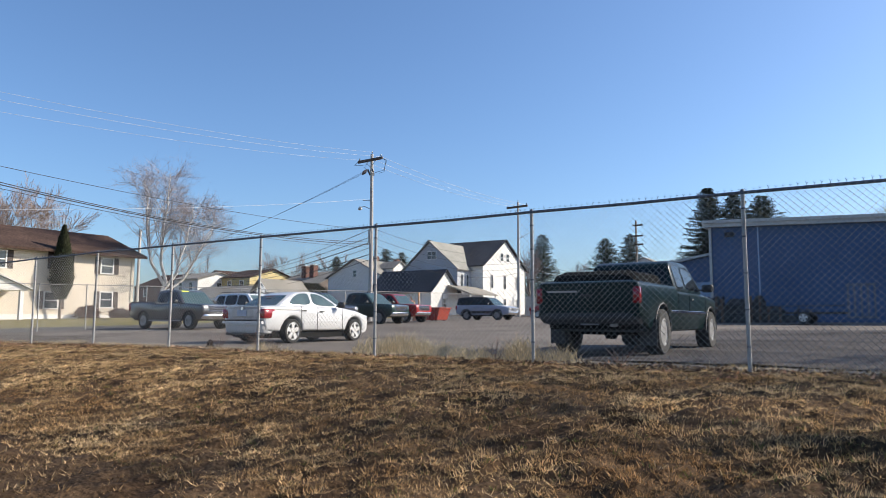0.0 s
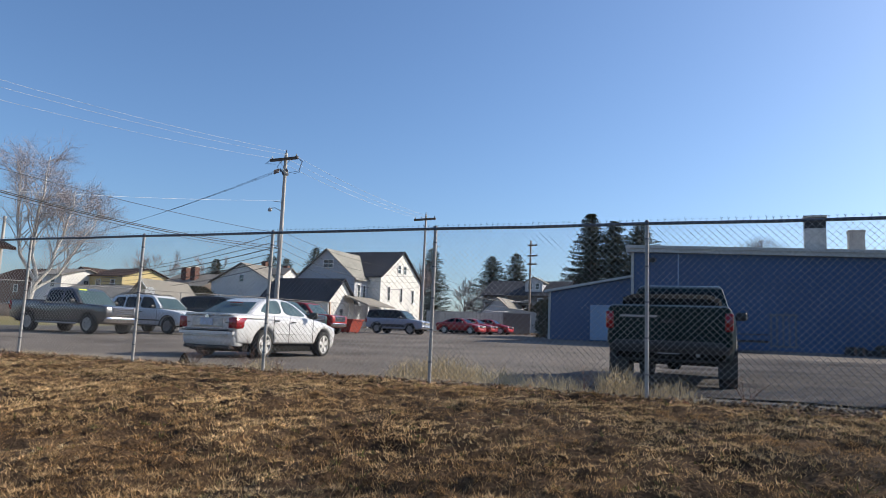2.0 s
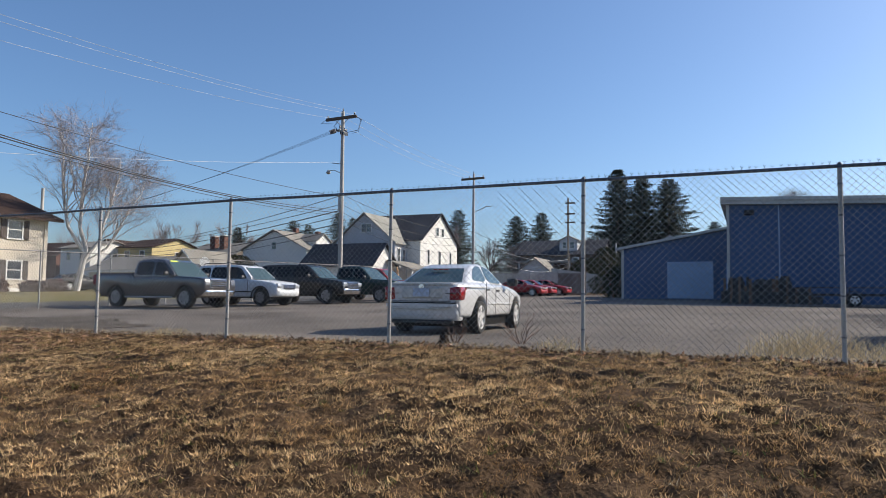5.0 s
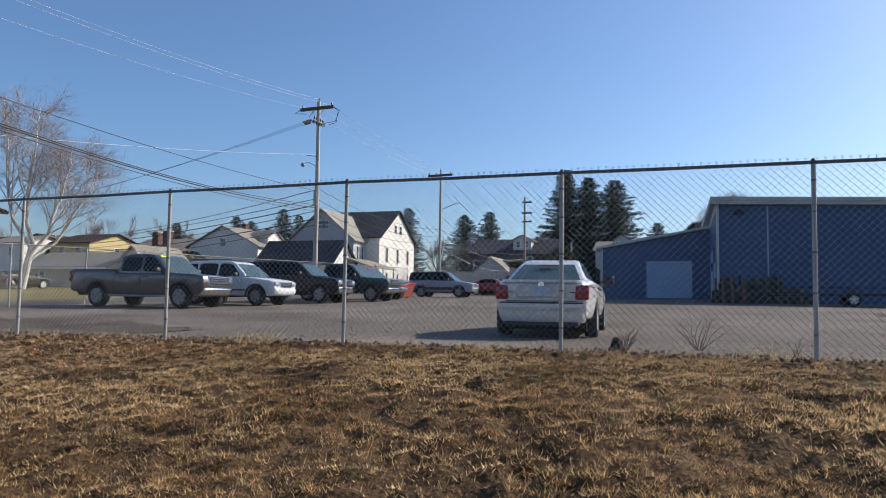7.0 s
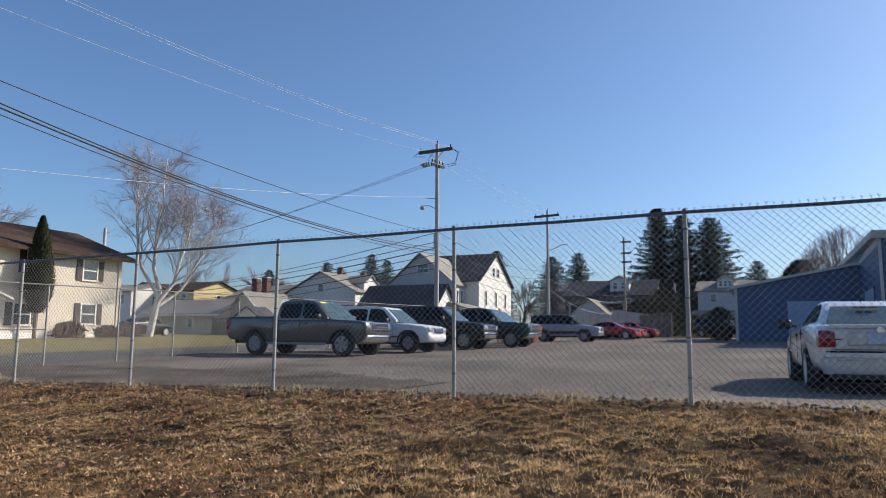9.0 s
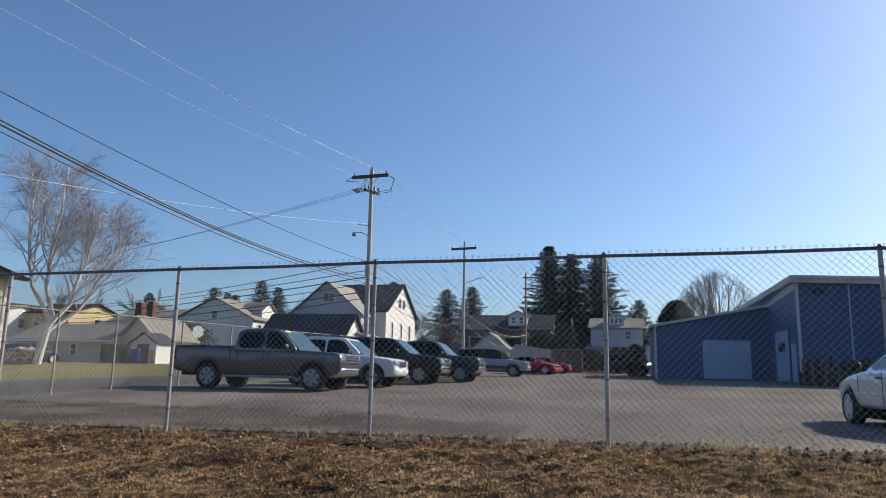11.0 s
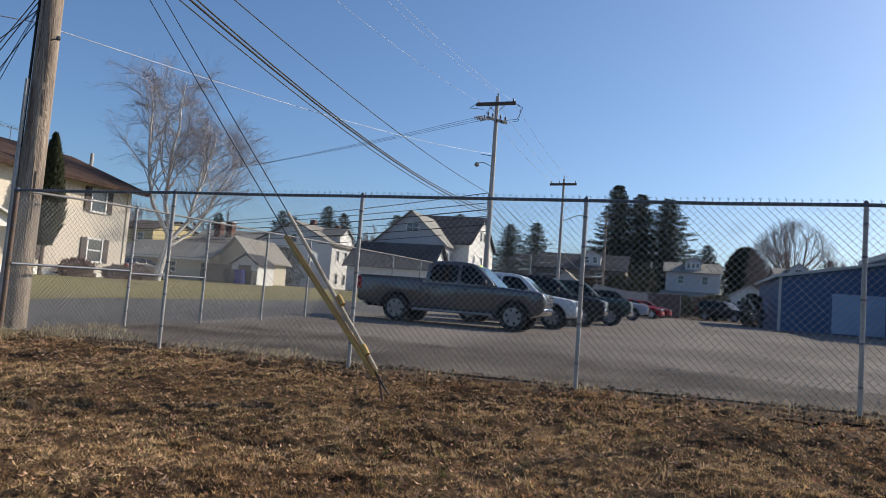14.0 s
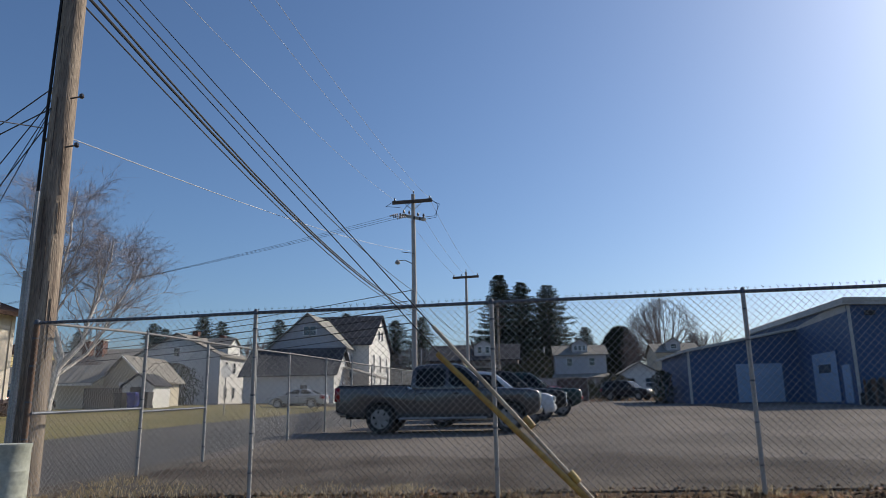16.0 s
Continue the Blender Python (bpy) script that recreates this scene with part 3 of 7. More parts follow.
for z in (5.35, 4.6):
    g = Geo().tube([(-32.5, 11.2, z), (-32.3, 11.16, z)], 0.012, 6).lathe([(0.02, 0), (0.035, 0.02), (0.035, 0.05), (0.02, 0.07)], 8, at=(-32.3, 11.16, z - 0.03))
    part("hook", g, CERAMIC, near_pole, "dark service hook")
    part("bolt", Geo().lathe([(0.03, 0), (0.03, 0.06), (0.012, 0.08)], 6, axis="x", at=(-32.9, 11.25, z + 0.15)), CHROME, near_pole)
crossarm(near_pole, -33.8, -31.5, 9.9, 9.9, 11.12, ARMWOOD, "dark crossarm", (0.05, 0.4, 0.95))

for za, zb, sag, r in ((7.15, 6.3, 0.75, 0.026), (7.3, 6.5, 0.85, 0.02), (6.95, 6.1, 0.7, 0.014), (7.75, 7.4, 0.45, 0.014)):
    wire("telephone_cable", (-32.55, 11.3, za), (FP[0], FP[1] - 0.12, zb), sag, r, WIREM, "thick black telephone cable between two poles")
for x0, x1, z0, z1 in ((-33.7, -33.8, 10.0, 12.95), (-31.6, -31.7, 10.0, 12.95), (-32.7, -32.72, 10.7, 13.45)):
    wire("power_line", (x0, 11.2, z0), (x1, 42.1, z1), 0.45, 0.0062, BRIGHTWIRE, "thin bright bare power line against the sky")
wire("power_line", (-32.8, 11.3, 4.9), (-32.8, 42.1, 9.8), 0.3, 0.008, BRIGHTWIRE, "thin bright bare power line against the sky")
wire("power_line", (-60, -10, 6.4), (-32.9, 11.3, 4.95), 0.4, 0.009, BRIGHTWIRE, "thin bright bare power line against the sky")
for k in range(3):
    wire("power_line", (-33.7 + k, 42.1, 12.95), (-32.6 + k * 0.9, 64, 12.25), 0.4, 0.009, BRIGHTWIRE, "thin bright bare power line against the sky")
for k, dz in enumerate((0.0, 0.2, 0.42)):
    wire("power_line", (-34.4 + k * 0.3, 43.1 - k * 0.4, 12.25 - k * 0.2), (-98, 66, 9.4 + dz), 0.9, 0.009, WIREM, "thin dark service line to the houses")
for k, (za, zb) in enumerate(((6.9, 9.3), (6.5, 8.8), (6.1, 8.3), (5.6, 8.1), (7.5, 10.0), (5.2, 7.4))):
    wire("telephone_cable", (FP[0], FP[1], za), (-118, 92, zb), 1.1 + 0.1 * k, 0.034 if k in (1, 3) else 0.022, WIREM, "black telephone cable along the back street")
for k, (za, zb) in enumerate(((7.6, 7.0), (6.9, 6.4), (6.4, 5.9), (5.9, 5.4))):
    wire("telephone_cable", (FP[0], FP[1], za), (FP2[0], FP2[1], zb), 0.7 + 0.15 * k, 0.014, WIREM, "black telephone cable between two poles")
    wire("telephone_cable", (FP2[0], FP2[1], zb), (FP3[0], FP3[1], zb - 0.3), 0.8 + 0.2 * k, 0.016, BRIGHTWIRE if k % 2 else WIREM, "sagging telephone cable between far poles")
for dz in (0.0, 0.35):
    wire("guy_wire", (-32.8, 11.2, 5.0 + dz), (-34.6 - dz, 9.4, -0.3), 0.02, 0.008, WIREM, "dark steel guy wire of the corner pole")
    wire("service_drop", (-32.8, 11.3, 5.3 + dz), (-52.5, 20.0 + dz * 6, 5.6), 0.5, 0.01, WIREM, "dark service cable to the cream house")

# the guy wire that crosses the fence line, with its two plastic guards
ANCHOR, TOPG = Vector((-25.3, 9.35, -0.2)), Vector((-32.55, 11.6, 8.9))
PALE_END, YELLOW_END = Vector((-27.03, 9.94, 1.73)), Vector((-26.96, 9.86, 1.44))
way = (TOPG - ANCHOR).normalized()
guy = thing("guy_wire_guard", "leaning guy wire in split faded yellow and bleached plastic guards", "guy wire")
for end, top in ((PALE_END, 8.0), (YELLOW_END, 7.6)):
    part("wire_strand", Geo().tube([ANCHOR, end, (-32.55, 11.3, top)], 0.0065, 6), WIREM, guy, "dark steel strand", True)
part("anchor_eye", Geo().tube([ANCHOR - Vector((0, 0, 0.3)), ANCHOR + way * 0.25], 0.014, 6), RUST, guy)


def half_pipe(a, b, r, turn, t=0.004, n=8):
    d = (b - a).normalized()
    s = d.cross(Vector((0, 0, 1))).normalized()
    u = s.cross(d)
    rings = []
    for p in (a, b):
        angles = [turn + math.pi * 1.15 * k / n for k in range(n + 1)]
        ring = [p + r * (math.cos(q) * s + math.sin(q) * u) for q in angles]
        ring += [p + (r - t) * (math.cos(q) * s + math.sin(q) * u) for q in reversed(angles)]
        rings.append(ring)
    return Geo().rings(rings)


part("yellow_guard", half_pipe(ANCHOR + way * 0.28 + Vector((0, -0.03, -0.02)), YELLOW_END, 0.044, 2.6), YELLOW, guy, "weathered yellow plastic half-pipe")
part("pale_guard", half_pipe(ANCHOR + way * 0.3, PALE_END, 0.023, 0.2), PALEGUARD, guy, "bleached plastic half-pipe")
for k in (0.5, 1.15):
    part("clamp", Geo().tube([ANCHOR + way * k - Vector((0, 0.03, 0)), ANCHOR + way * (k + 0.12) - Vector((0, 0.03, 0))], 0.034, 10), YELLOW, guy, smooth=True)

for x0, z0, x1, z1, y in ((-33.45, 1.5, -32.99, 2.72, 10.0), (-33.75, 1.55, -33.2, 2.4, 10.3)):
    g = thing("guy_wire_guard", "bright yellow plastic guy wire guard", "guy wire")
    d = Vector((x1 - x0, 0, z1 - z0)).normalized()
    low = Vector((x0, y, z0)) - d * (z0 + 0.35) / d.z
    part("guard_tube", half_pipe(low, Vector((x1, y, z1)), 0.022, 0.4), FRESHYELLOW, g)
    part("wire_strand", Geo().tube([low, Vector((-32.7, 11.2, 5.4))], 0.006, 5), WIREM, g)

# ---- drum and sign beside the corner ----
bz = ground_z(-31.85, 9.95)
drum = thing("drum", "weathered white steel drum standing on the grass", "drum", pose(-31.85, 9.95, bz))
part("shell", Geo().lathe([(0.0, 0.0), (0.24, 0.0), (0.245, 0.02), (0.225, 0.05), (0.222, 0.28), (0.2245, 0.29), (0.222, 0.3), (0.222, 0.55), (0.2245, 0.56),
                           (0.222, 0.57), (0.222, 0.8), (0.232, 0.82), (0.232, 0.85), (0.2, 0.85)], 28), BARREL, drum, smooth=True)
part("lid", Geo().lathe([(0.0, 0.835), (0.2, 0.84), (0.205, 0.83), (0.0, 0.825)], 28), BARREL, drum)
part("base_pad", Geo().box(-0.27, 0.27, -0.25, 0.25, -0.06, 0.03, 0.02), PEBBLE, drum, "concrete pad")
sz = ground_z(-32.4, 9.9)
sign = thing("no_parking_sign", "no parking sign on a dark steel post", "sign")
post = Geo()
post.rings([[(-32.43 + dx, 9.9 + dy, sz - 0.2) for dx, dy in ((-0.03, 0), (-0.012, 0.02), (0.012, 0.02), (0.03, 0), (0.012, 0.008), (-0.012, 0.008))],
            [(-32.29 + dx, 9.9 + dy, 2.2) for dx, dy in ((-0.03, 0), (-0.012, 0.02), (0.012, 0.02), (0.03, 0), (0.012, 0.008), (-0.012, 0.008))]])
part("post", post, RUST, sign, "dark rusty channel post")
FACE = Matrix.Translation((-32.28, 9.885, 1.99)) @ Matrix.Rotation(radians(52), 4, "Z") @ Matrix.Rotation(radians(-3), 4, "Y")
plate = Geo().box(-0.13, 0.13, -0.003, 0.0, -0.2, 0.2)
plate_ob = part("sign_plate", plate, SIGNWHITE, sign, "white sign plate", at=FACE)
ringg = Geo().rings([[(r * math.cos(a), -0.0085, 0.055 + r * math.sin(a)) for a in (2 * math.pi * k / 28 for k in range(28))] for r in (0.105, 0.088)], False)
part("symbol_ring", ringg, SIGNBLACK, plate_ob)
part("symbol_slash", Geo().add([(-0.068, -0.009, 0.115), (-0.058, -0.009, 0.126), (0.068, -0.009, -0.005), (0.058, -0.009, -0.016)], [(0, 1, 2, 3)]), SIGNBLACK, plate_ob)
letter = bpy.data.curves.new("letter", "FONT")
letter.body, letter.size, letter.align_x, letter.extrude = "P", 0.2, "CENTER", 0.001
letter_ob = new("letter", letter)
letter.materials.append(SIGNBLACK)
letter_ob.parent, letter_ob.matrix_basis = plate_ob, pose(0, -0.006, -0.015, 90, 0, 0)
part("sign_bar", Geo().box(-0.07, 0.07, -0.0065, -0.0045, -0.15, -0.11), SIGNBLACK, plate_ob)


# ---- buildings ----
def gable_block(parent, x0, x1, y0, y1, z0, eave, ridge, axis, wall, roof, over=0.3, thick=0.14):
    """A block with a pitched roof whose ridge runs along the axis; walls and roof are separate parts."""
    w = Geo()
    if axis == "y":
        xm = (x0 + x1) / 2
        w.rings([[(x0, y, z0), (x1, y, z0), (x1, y, eave), (xm, y, ridge), (x0, y, eave)] for y in (y0, y1)])
        s = (ridge - eave) / (xm - x0)
        r = Geo()
        for sx, ex in ((-1, x0), (1, x1)):
            e, ez = ex + sx * over, eave - s * over
            r.rings([[(xm, y, ridge + 0.02), (e, y, ez + 0.02), (e, y, ez + thick), (xm, y, ridge + thick)] for y in (y0 - over, y1 + over)])
    else:
        ym = (y0 + y1) / 2
        w.rings([[(x, y0, z0), (x, y1, z0), (x, y1, eave), (x, ym, ridge), (x, y0, eave)] for x in (x0, x1)])
        s = (ridge - eave) / (ym - y0)
        r = Geo()
        for sy, ey in ((-1, y0), (1, y1)):
            e, ez = ey + sy * over, eave - s * over
            r.rings([[(x, ym, ridge + 0.02), (x, e, ez + 0.02), (x, e, ez + thick), (x, ym, ridge + thick)] for x in (x0 - over, x1 + over)])
    part("wall", w, wall, parent)
    part("roof", r, roof, parent)


def window(parent, at, w, h, shutters=False, sash=True):
    """A window with frame, sill and panes; local x across, -y outwards, z up, centred."""
    frame_g = Geo()
    t = 0.09
    frame_g.box(-w / 2 - t, -w / 2, -0.06, 0.02, -h / 2 - t, h / 2 + t).box(w / 2, w / 2 + t, -0.06, 0.02, -h / 2 - t, h / 2 + t)
    frame_g.box(-w / 2, w / 2, -0.06, 0.02, h / 2, h / 2 + t).box(-w / 2 - t * 1.3, w / 2 + t * 1.3, -0.1, 0.02, -h / 2 - t, -h / 2)
    if sash:
        frame_g.box(-w / 2, w / 2, -0.04, 0.02, -0.03, 0.03)
    ob = part("window", frame_g, WHITE, parent, at=at)
    part("pane", Geo().box(-w / 2, w / 2, -0.012, 0.01, -h / 2, h / 2), PANE, ob)
    if shutters:
        for s in (-1, 1):
            sh = Geo()
            a, b = sorted((s * (w / 2 + t + 0.02), s * (w / 2 + t + 0.42)))
            sh.box(a, b, -0.045, 0.01, -h / 2 - 0.08, h / 2 + 0.08, 0.01)
            for k in range(9):
                z = -h / 2 + h * (k + 0.5) / 9
                sh.box(a + 0.05, b - 0.05, -0.06, -0.04, z - 0.05, z + 0.03)
            part("shutter", sh, SHUTTER, ob)
    return ob


def facing(x, y, z, direction):
    return pose(x, y, z, 0, 0, {"-y": 0, "+x": 90, "-x": -90}[direction])


# the blue workshop
workshop = thing("workshop", "long blue painted steel workshop with a pale fascia", "building")
WZ = 0.5
w = Geo()
w.rings([[(-8.5, 43.95, WZ), (24, 43.95, WZ), (24, 43.95, 5.0), (-8.5, 43.95, 6.1)], [(-8.5, 62, WZ), (24, 62, WZ), (24, 62, 5.0), (-8.5, 62, 6.1)]])
part("wall", w, BLUESTEEL, workshop)
ribs = Geo()
for k in range(108):
    x = -8.3 + k * 0.3
    ribs.box(x, x + 0.05, 43.925, 43.952, WZ, 6.08 - (x + 8.5) * 0.0339)
part("rib", ribs, BLUESTEEL, workshop, "ribs of the steel cladding")["kind"] = "stuff"
f = Geo()
f.rings([[(-8.8, 43.6, 6.06), (-8.8, 62.2, 6.06), (-8.8, 62.2, 6.42), (-8.8, 43.6, 6.42)], [(24.3, 43.6, 4.94), (24.3, 62.2, 4.94), (24.3, 62.2, 5.3), (24.3, 43.6, 5.3)]])
part("roof_fascia", f, FASCIA, workshop, "weathered pale roof edge")
g2 = Geo()
g2.rings([[(-8.8, 43.5, 6.28), (-8.8, 43.6, 6.28), (-8.8, 43.6, 6.45), (-8.8, 43.5, 6.45)], [(24.3, 43.5, 5.16), (24.3, 43.6, 5.16), (24.3, 43.6, 5.33), (24.3, 43.5, 5.33)]])
part("gutter", g2, FASCIA, workshop)
part("downspout", Geo().box(-8.5, -8.36, 43.8, 43.92, WZ, 6.05, 0.01), FASCIA, workshop, "pale corner downspout")
part("panel_joint", Geo().box(-5.9, -5.83, 43.9, 43.94, WZ, 6.0), PALEBLUE, workshop)
part("wall_lamp", Geo().box(-7.6, -7.1, 43.65, 43.94, 5.45, 5.7, 0.03), BLACKPL, workshop)
part("lean_to_wall", Geo().rings([[(-15.6, y, 0.5), (-8.5, y, 0.5), (-8.5, y, 5.45), (-15.6, y, 4.2)] for y in (52, 62)]), BLUESTEEL, workshop)
part("lean_to_roof", Geo().rings([[(-15.95, y, 4.12), (-8.42, y, 5.5), (-8.42, y, 5.66), (-15.95, y, 4.3)] for y in (51.7, 62.3)]), FASCIA, workshop)
part("side_slope", Geo().rings([[(-8.52, 44.0, 5.7), (-8.52, 52, 5.45), (-8.52, 52, 5.6), (-8.52, 44.0, 6.3)], [(-8.46, 44.0, 5.7), (-8.46, 52, 5.45), (-8.46, 52, 5.6), (-8.46, 44.0, 6.3)]]), FASCIA, workshop)


def garage_door(parent, at, w, h, rows, material):
    ob = part("garage_door", Geo().box(-w / 2, w / 2, -0.03, 0.01, 0, h), material, parent, at=at)
    for k in range(rows):
        z0, z1 = h * k / rows, h * (k + 1) / rows
        part("door_panel", Geo().box(-w / 2 + 0.02, w / 2 - 0.02, -0.055, -0.03, z0 + 0.012, z1 - 0.012, 0.008), material, ob)
    fr = Geo().box(-w / 2 - 0.12, -w / 2, -0.06, 0.01, 0, h + 0.12).box(w / 2, w / 2 + 0.12, -0.06, 0.01, 0, h + 0.12).box(-w / 2, w / 2, -0.06, 0.01, h, h + 0.12)
    part("door_frame", fr, BLUESTEEL, ob)
    return ob


garage_door(workshop, facing(-11.1, 51.99, 0.8, "-y"), 2.95, 2.5, 5, PALEBLUE)
d = garage_door(workshop, facing(-8.51, 47.8, 0.75, "-x"), 3.6, 2.9, 5, PALEBLUE)
part("door_window", Geo().box(-0.9, 0.9, -0.07, -0.05, 1.7, 2.2), PANE, d)
part("corner_trim", Geo().box(-15.66, -15.5, 51.94, 52.0, 0.5, 4.2), FASCIA, workshop)
part("side_door", Geo().box(-8.56, -8.51, 44.4, 45.4, 0.7, 2.8, 0.01), PALEBLUE, workshop, "pale blue side door")
for x, y, w_, z1, m_ in ((1.4, 47, 0.55, 8.42, FASCIA), (3.5, 47.2, 0.4, 7.58, GREYWOOD)):
    c = thing("roof_vent", "square metal roof vent with a dark louvred top", "vent")
    part("shaft", Geo().box(x - w_, x + w_, y - w_, y + w_, 5.9, z1 - 0.75, 0.02), m_, c)
    part("louvre", Geo().box(x - w_ * 0.98, x + w_ * 0.98, y - w_ * 0.98, y + w_ * 0.98, z1 - 0.75, z1 - 0.12), BLACKPL if w_ > 0.5 else GREYWOOD, c)
    part("cap", Geo().box(x - w_ * 1.12, x + w_ * 1.12, y - w_ * 1.12, y + w_ * 1.12, z1 - 0.12, z1, 0.02), GREYWOOD, c)
part_vent = thing("vent_pipe", "thin metal pipe on the workshop roof", "pipe")
part("pipe", Geo().tube([(8.5, 48, 5.6), (8.5, 48, 7.4)], 0.07, 8), GALV, part_vent)
part("pipe_cap", Geo().lathe([(0.12, 0), (0.12, 0.1), (0.02, 0.2)], 8, at=(8.5, 48, 7.35)), GALV, part_vent)

# cream house with brown roof
house = thing("house", "cream sided two-storey house with brown roof and dark shutters", "house")
gable_block(house, -63, -52.3, 12.5, 35.15, 0.3, 5.85, 7.75, "y", TANSIDE, BROWNROOF, 0.75, 0.2)
part("gutter", Geo().box(-51.62, -51.5, 12, 35.8, 5.58, 5.72), BROWNROOF, house)
part("corner_board", Geo().box(-52.29, -52.24, 34.95, 35.2, 0.3, 5.8), TANSIDE, house)
part("foundation", Geo().box(-52.28, -52.22, 12.5, 35.1, 0.2, 0.95), WHITE, house)
for y, z in ((32.85, 4.85), (32.9, 2.15), (29.2, 5.0), (28.6, 2.0), (24.8, 4.85), (20.5, 4.85), (20.0, 2.0), (16.0, 4.85)):
    window(house, facing(-52.29, y, z, "+x"), 0.95, 1.15, True)
antenna = Geo().tube([(-57.6, 31.5, 7.7), (-57.6, 31.5, 8.7)], 0.025, 5).tube([(-57.6, 30.3, 8.6), (-57.6, 32.7, 8.6)], 0.02, 5)
for k in range(6):
    antenna.tube([(-58.3 + 0.05 * k, 30.4 + k * 0.42, 8.62), (-56.9 - 0.05 * k, 30.4 + k * 0.42, 8.62)], 0.012, 4)
part("aerial", antenna, GALV, house, "old roof aerial")
porch = thing("porch", "white gabled porch on posts in front of the cream house", "porch")
gable_block(porch, -52.2, -48.9, 20.2, 25.4, 2.55, 2.65, 3.75, "x", WHITESIDE, FASCIA, 0.25, 0.12)
for y in (20.5, 25.0):
    part("post", Geo().box(-49.2, -48.95, y - 0.13, y + 0.13, ground_z(-49, y) - 0.1, 2.6, 0.02), WHITE, porch)

# white house with cross gables
wh = thing("house", "large white house with steep dark and grey roofs", "house")
gable_block(wh, -52.0, -43.6, 77.2, 88.5, 1.0, 7.6, 11.2, "x", WHITESIDE, DARKROOF, 0.35)
# the white gable turned from the sun: its shade is in the grey siding
gable_block(wh, -53.6, -45.4, 74.0, 84.0, 1.0, 7.1, 10.55, "y", GREYSIDE, MOSSROOF, 0.35)
for z, w_, h_ in ((8.9, 0.8, 1.0), (5.6, 0.55, 1.7), (2.6, 0.55, 1.6)):
    for y in ((82.0, 83.6) if z > 8 else (79.4, 82.8, 86.2)):
        window(wh, facing(-43.59, y, z, "+x"), w_, h_)
for y in (75.0, 76.3):
    window(wh, facing(-45.39, y, 5.5, "+x"), 0.5, 1.6)
window(wh, facing(-49.6, 73.99, 8.8, "-y"), 0.6, 0.9)
window(wh, facing(-48.9, 73.99, 8.8, "-y"), 0.6, 0.9)
addition = thing("house_wing", "single-storey wing with a dark shingle roof", "house")
gable_block(addition, -53.5, -44.6, 67.2, 72.8, 0.9, 4.1, 6.5, "x", WHITESIDE, DARKROOF, 0.4)
window(addition, facing(-44.59, 70.0, 2.6, "+x"), 0.7, 1.1)
window(addition, facing(-47.5, 67.19, 2.4, "-y"), 0.7, 1.1)
part("porch_roof", Geo().rings([[(-44.5, y, 4.6), (-41.3, y, 3.6), (-41.3, y, 3.75), (-44.5, y, 4.8)] for y in (70.5, 77)]), GREYROOF, addition)
for y in (70.8, 73.7, 76.7):
    part("porch_post", Geo().box(-41.6, -41.45, y - 0.08, y + 0.08, 0.9, 3.6), WHITE, addition)

# grey house behind the stop sign
gh = thing("house", "grey gabled house with weathered shingles", "house")
gable_block(gh, -72.2, -61.6, 79.5, 87.8, 1.0, 6.9, 9.5, "y", WHITESIDE, GREYROOF, 0.4)
window(gh, facing(-66.9, 79.49, 7.4, "-y"), 0.7, 0.9)
part("corner_board", Geo().box(-61.7, -61.56, 79.46, 79.6, 1.0, 6.8), WHITE, gh)
for y in (81.2, 83.4, 86.2):
    window(gh, facing(-61.59, y, 5.6, "+x"), 0.7, 1.2)
    window(gh, facing(-61.59, y, 2.7, "+x"), 0.7, 1.2)
gable_block(gh, -64.8, -61.9, 82.2, 85.6, 7.2, 8.2, 9.2, "x", WHITESIDE, GREYROOF, 0.25)
for x, y, z in ((-67.4, 85.0, 10.4), (-64.6, 86.5, 9.9)):
    part("chimney", Geo().box(x - 0.35, x + 0.35, y - 0.35, y + 0.35, 8, z, 0.03), BRICK, gh)

# tan garage, yellow house and brown roofs
gar = thing("garage", "low tan garage with a grey hip roof", "garage")
gable_block(gar, -68.0, -58.6, 51.5, 57.5, 0.6, 3.0, 4.3, "x", TANWALL, GREYROOF, 0.45)
window(gar, facing(-62.0, 51.49, 2.1, "-y"), 0.55, 0.8)
window(gar, facing(-66.0, 51.49, 2.1, "-y"), 0.55, 0.8)
part("eave_board", Geo().box(-68.4, -58.2, 50.96, 51.04, 2.72, 2.9), WHITE, gar)
gable_block(gar, -58.6, -55.4, 53.0, 58.6, 0.6, 3.3, 4.9, "y", TANWALL, GREYROOF, 0.35)
window(gar, facing(-56.9, 52.99, 2.5, "-y"), 0.55, 0.8)
part("barge_board", Geo().rings([[(-57.0, y, 5.02), (-55.0, y, 3.14), (-55.0, y, 3.0), (-57.0, y, 4.86)] for y in (52.56, 52.62)]), WHITE, gar)
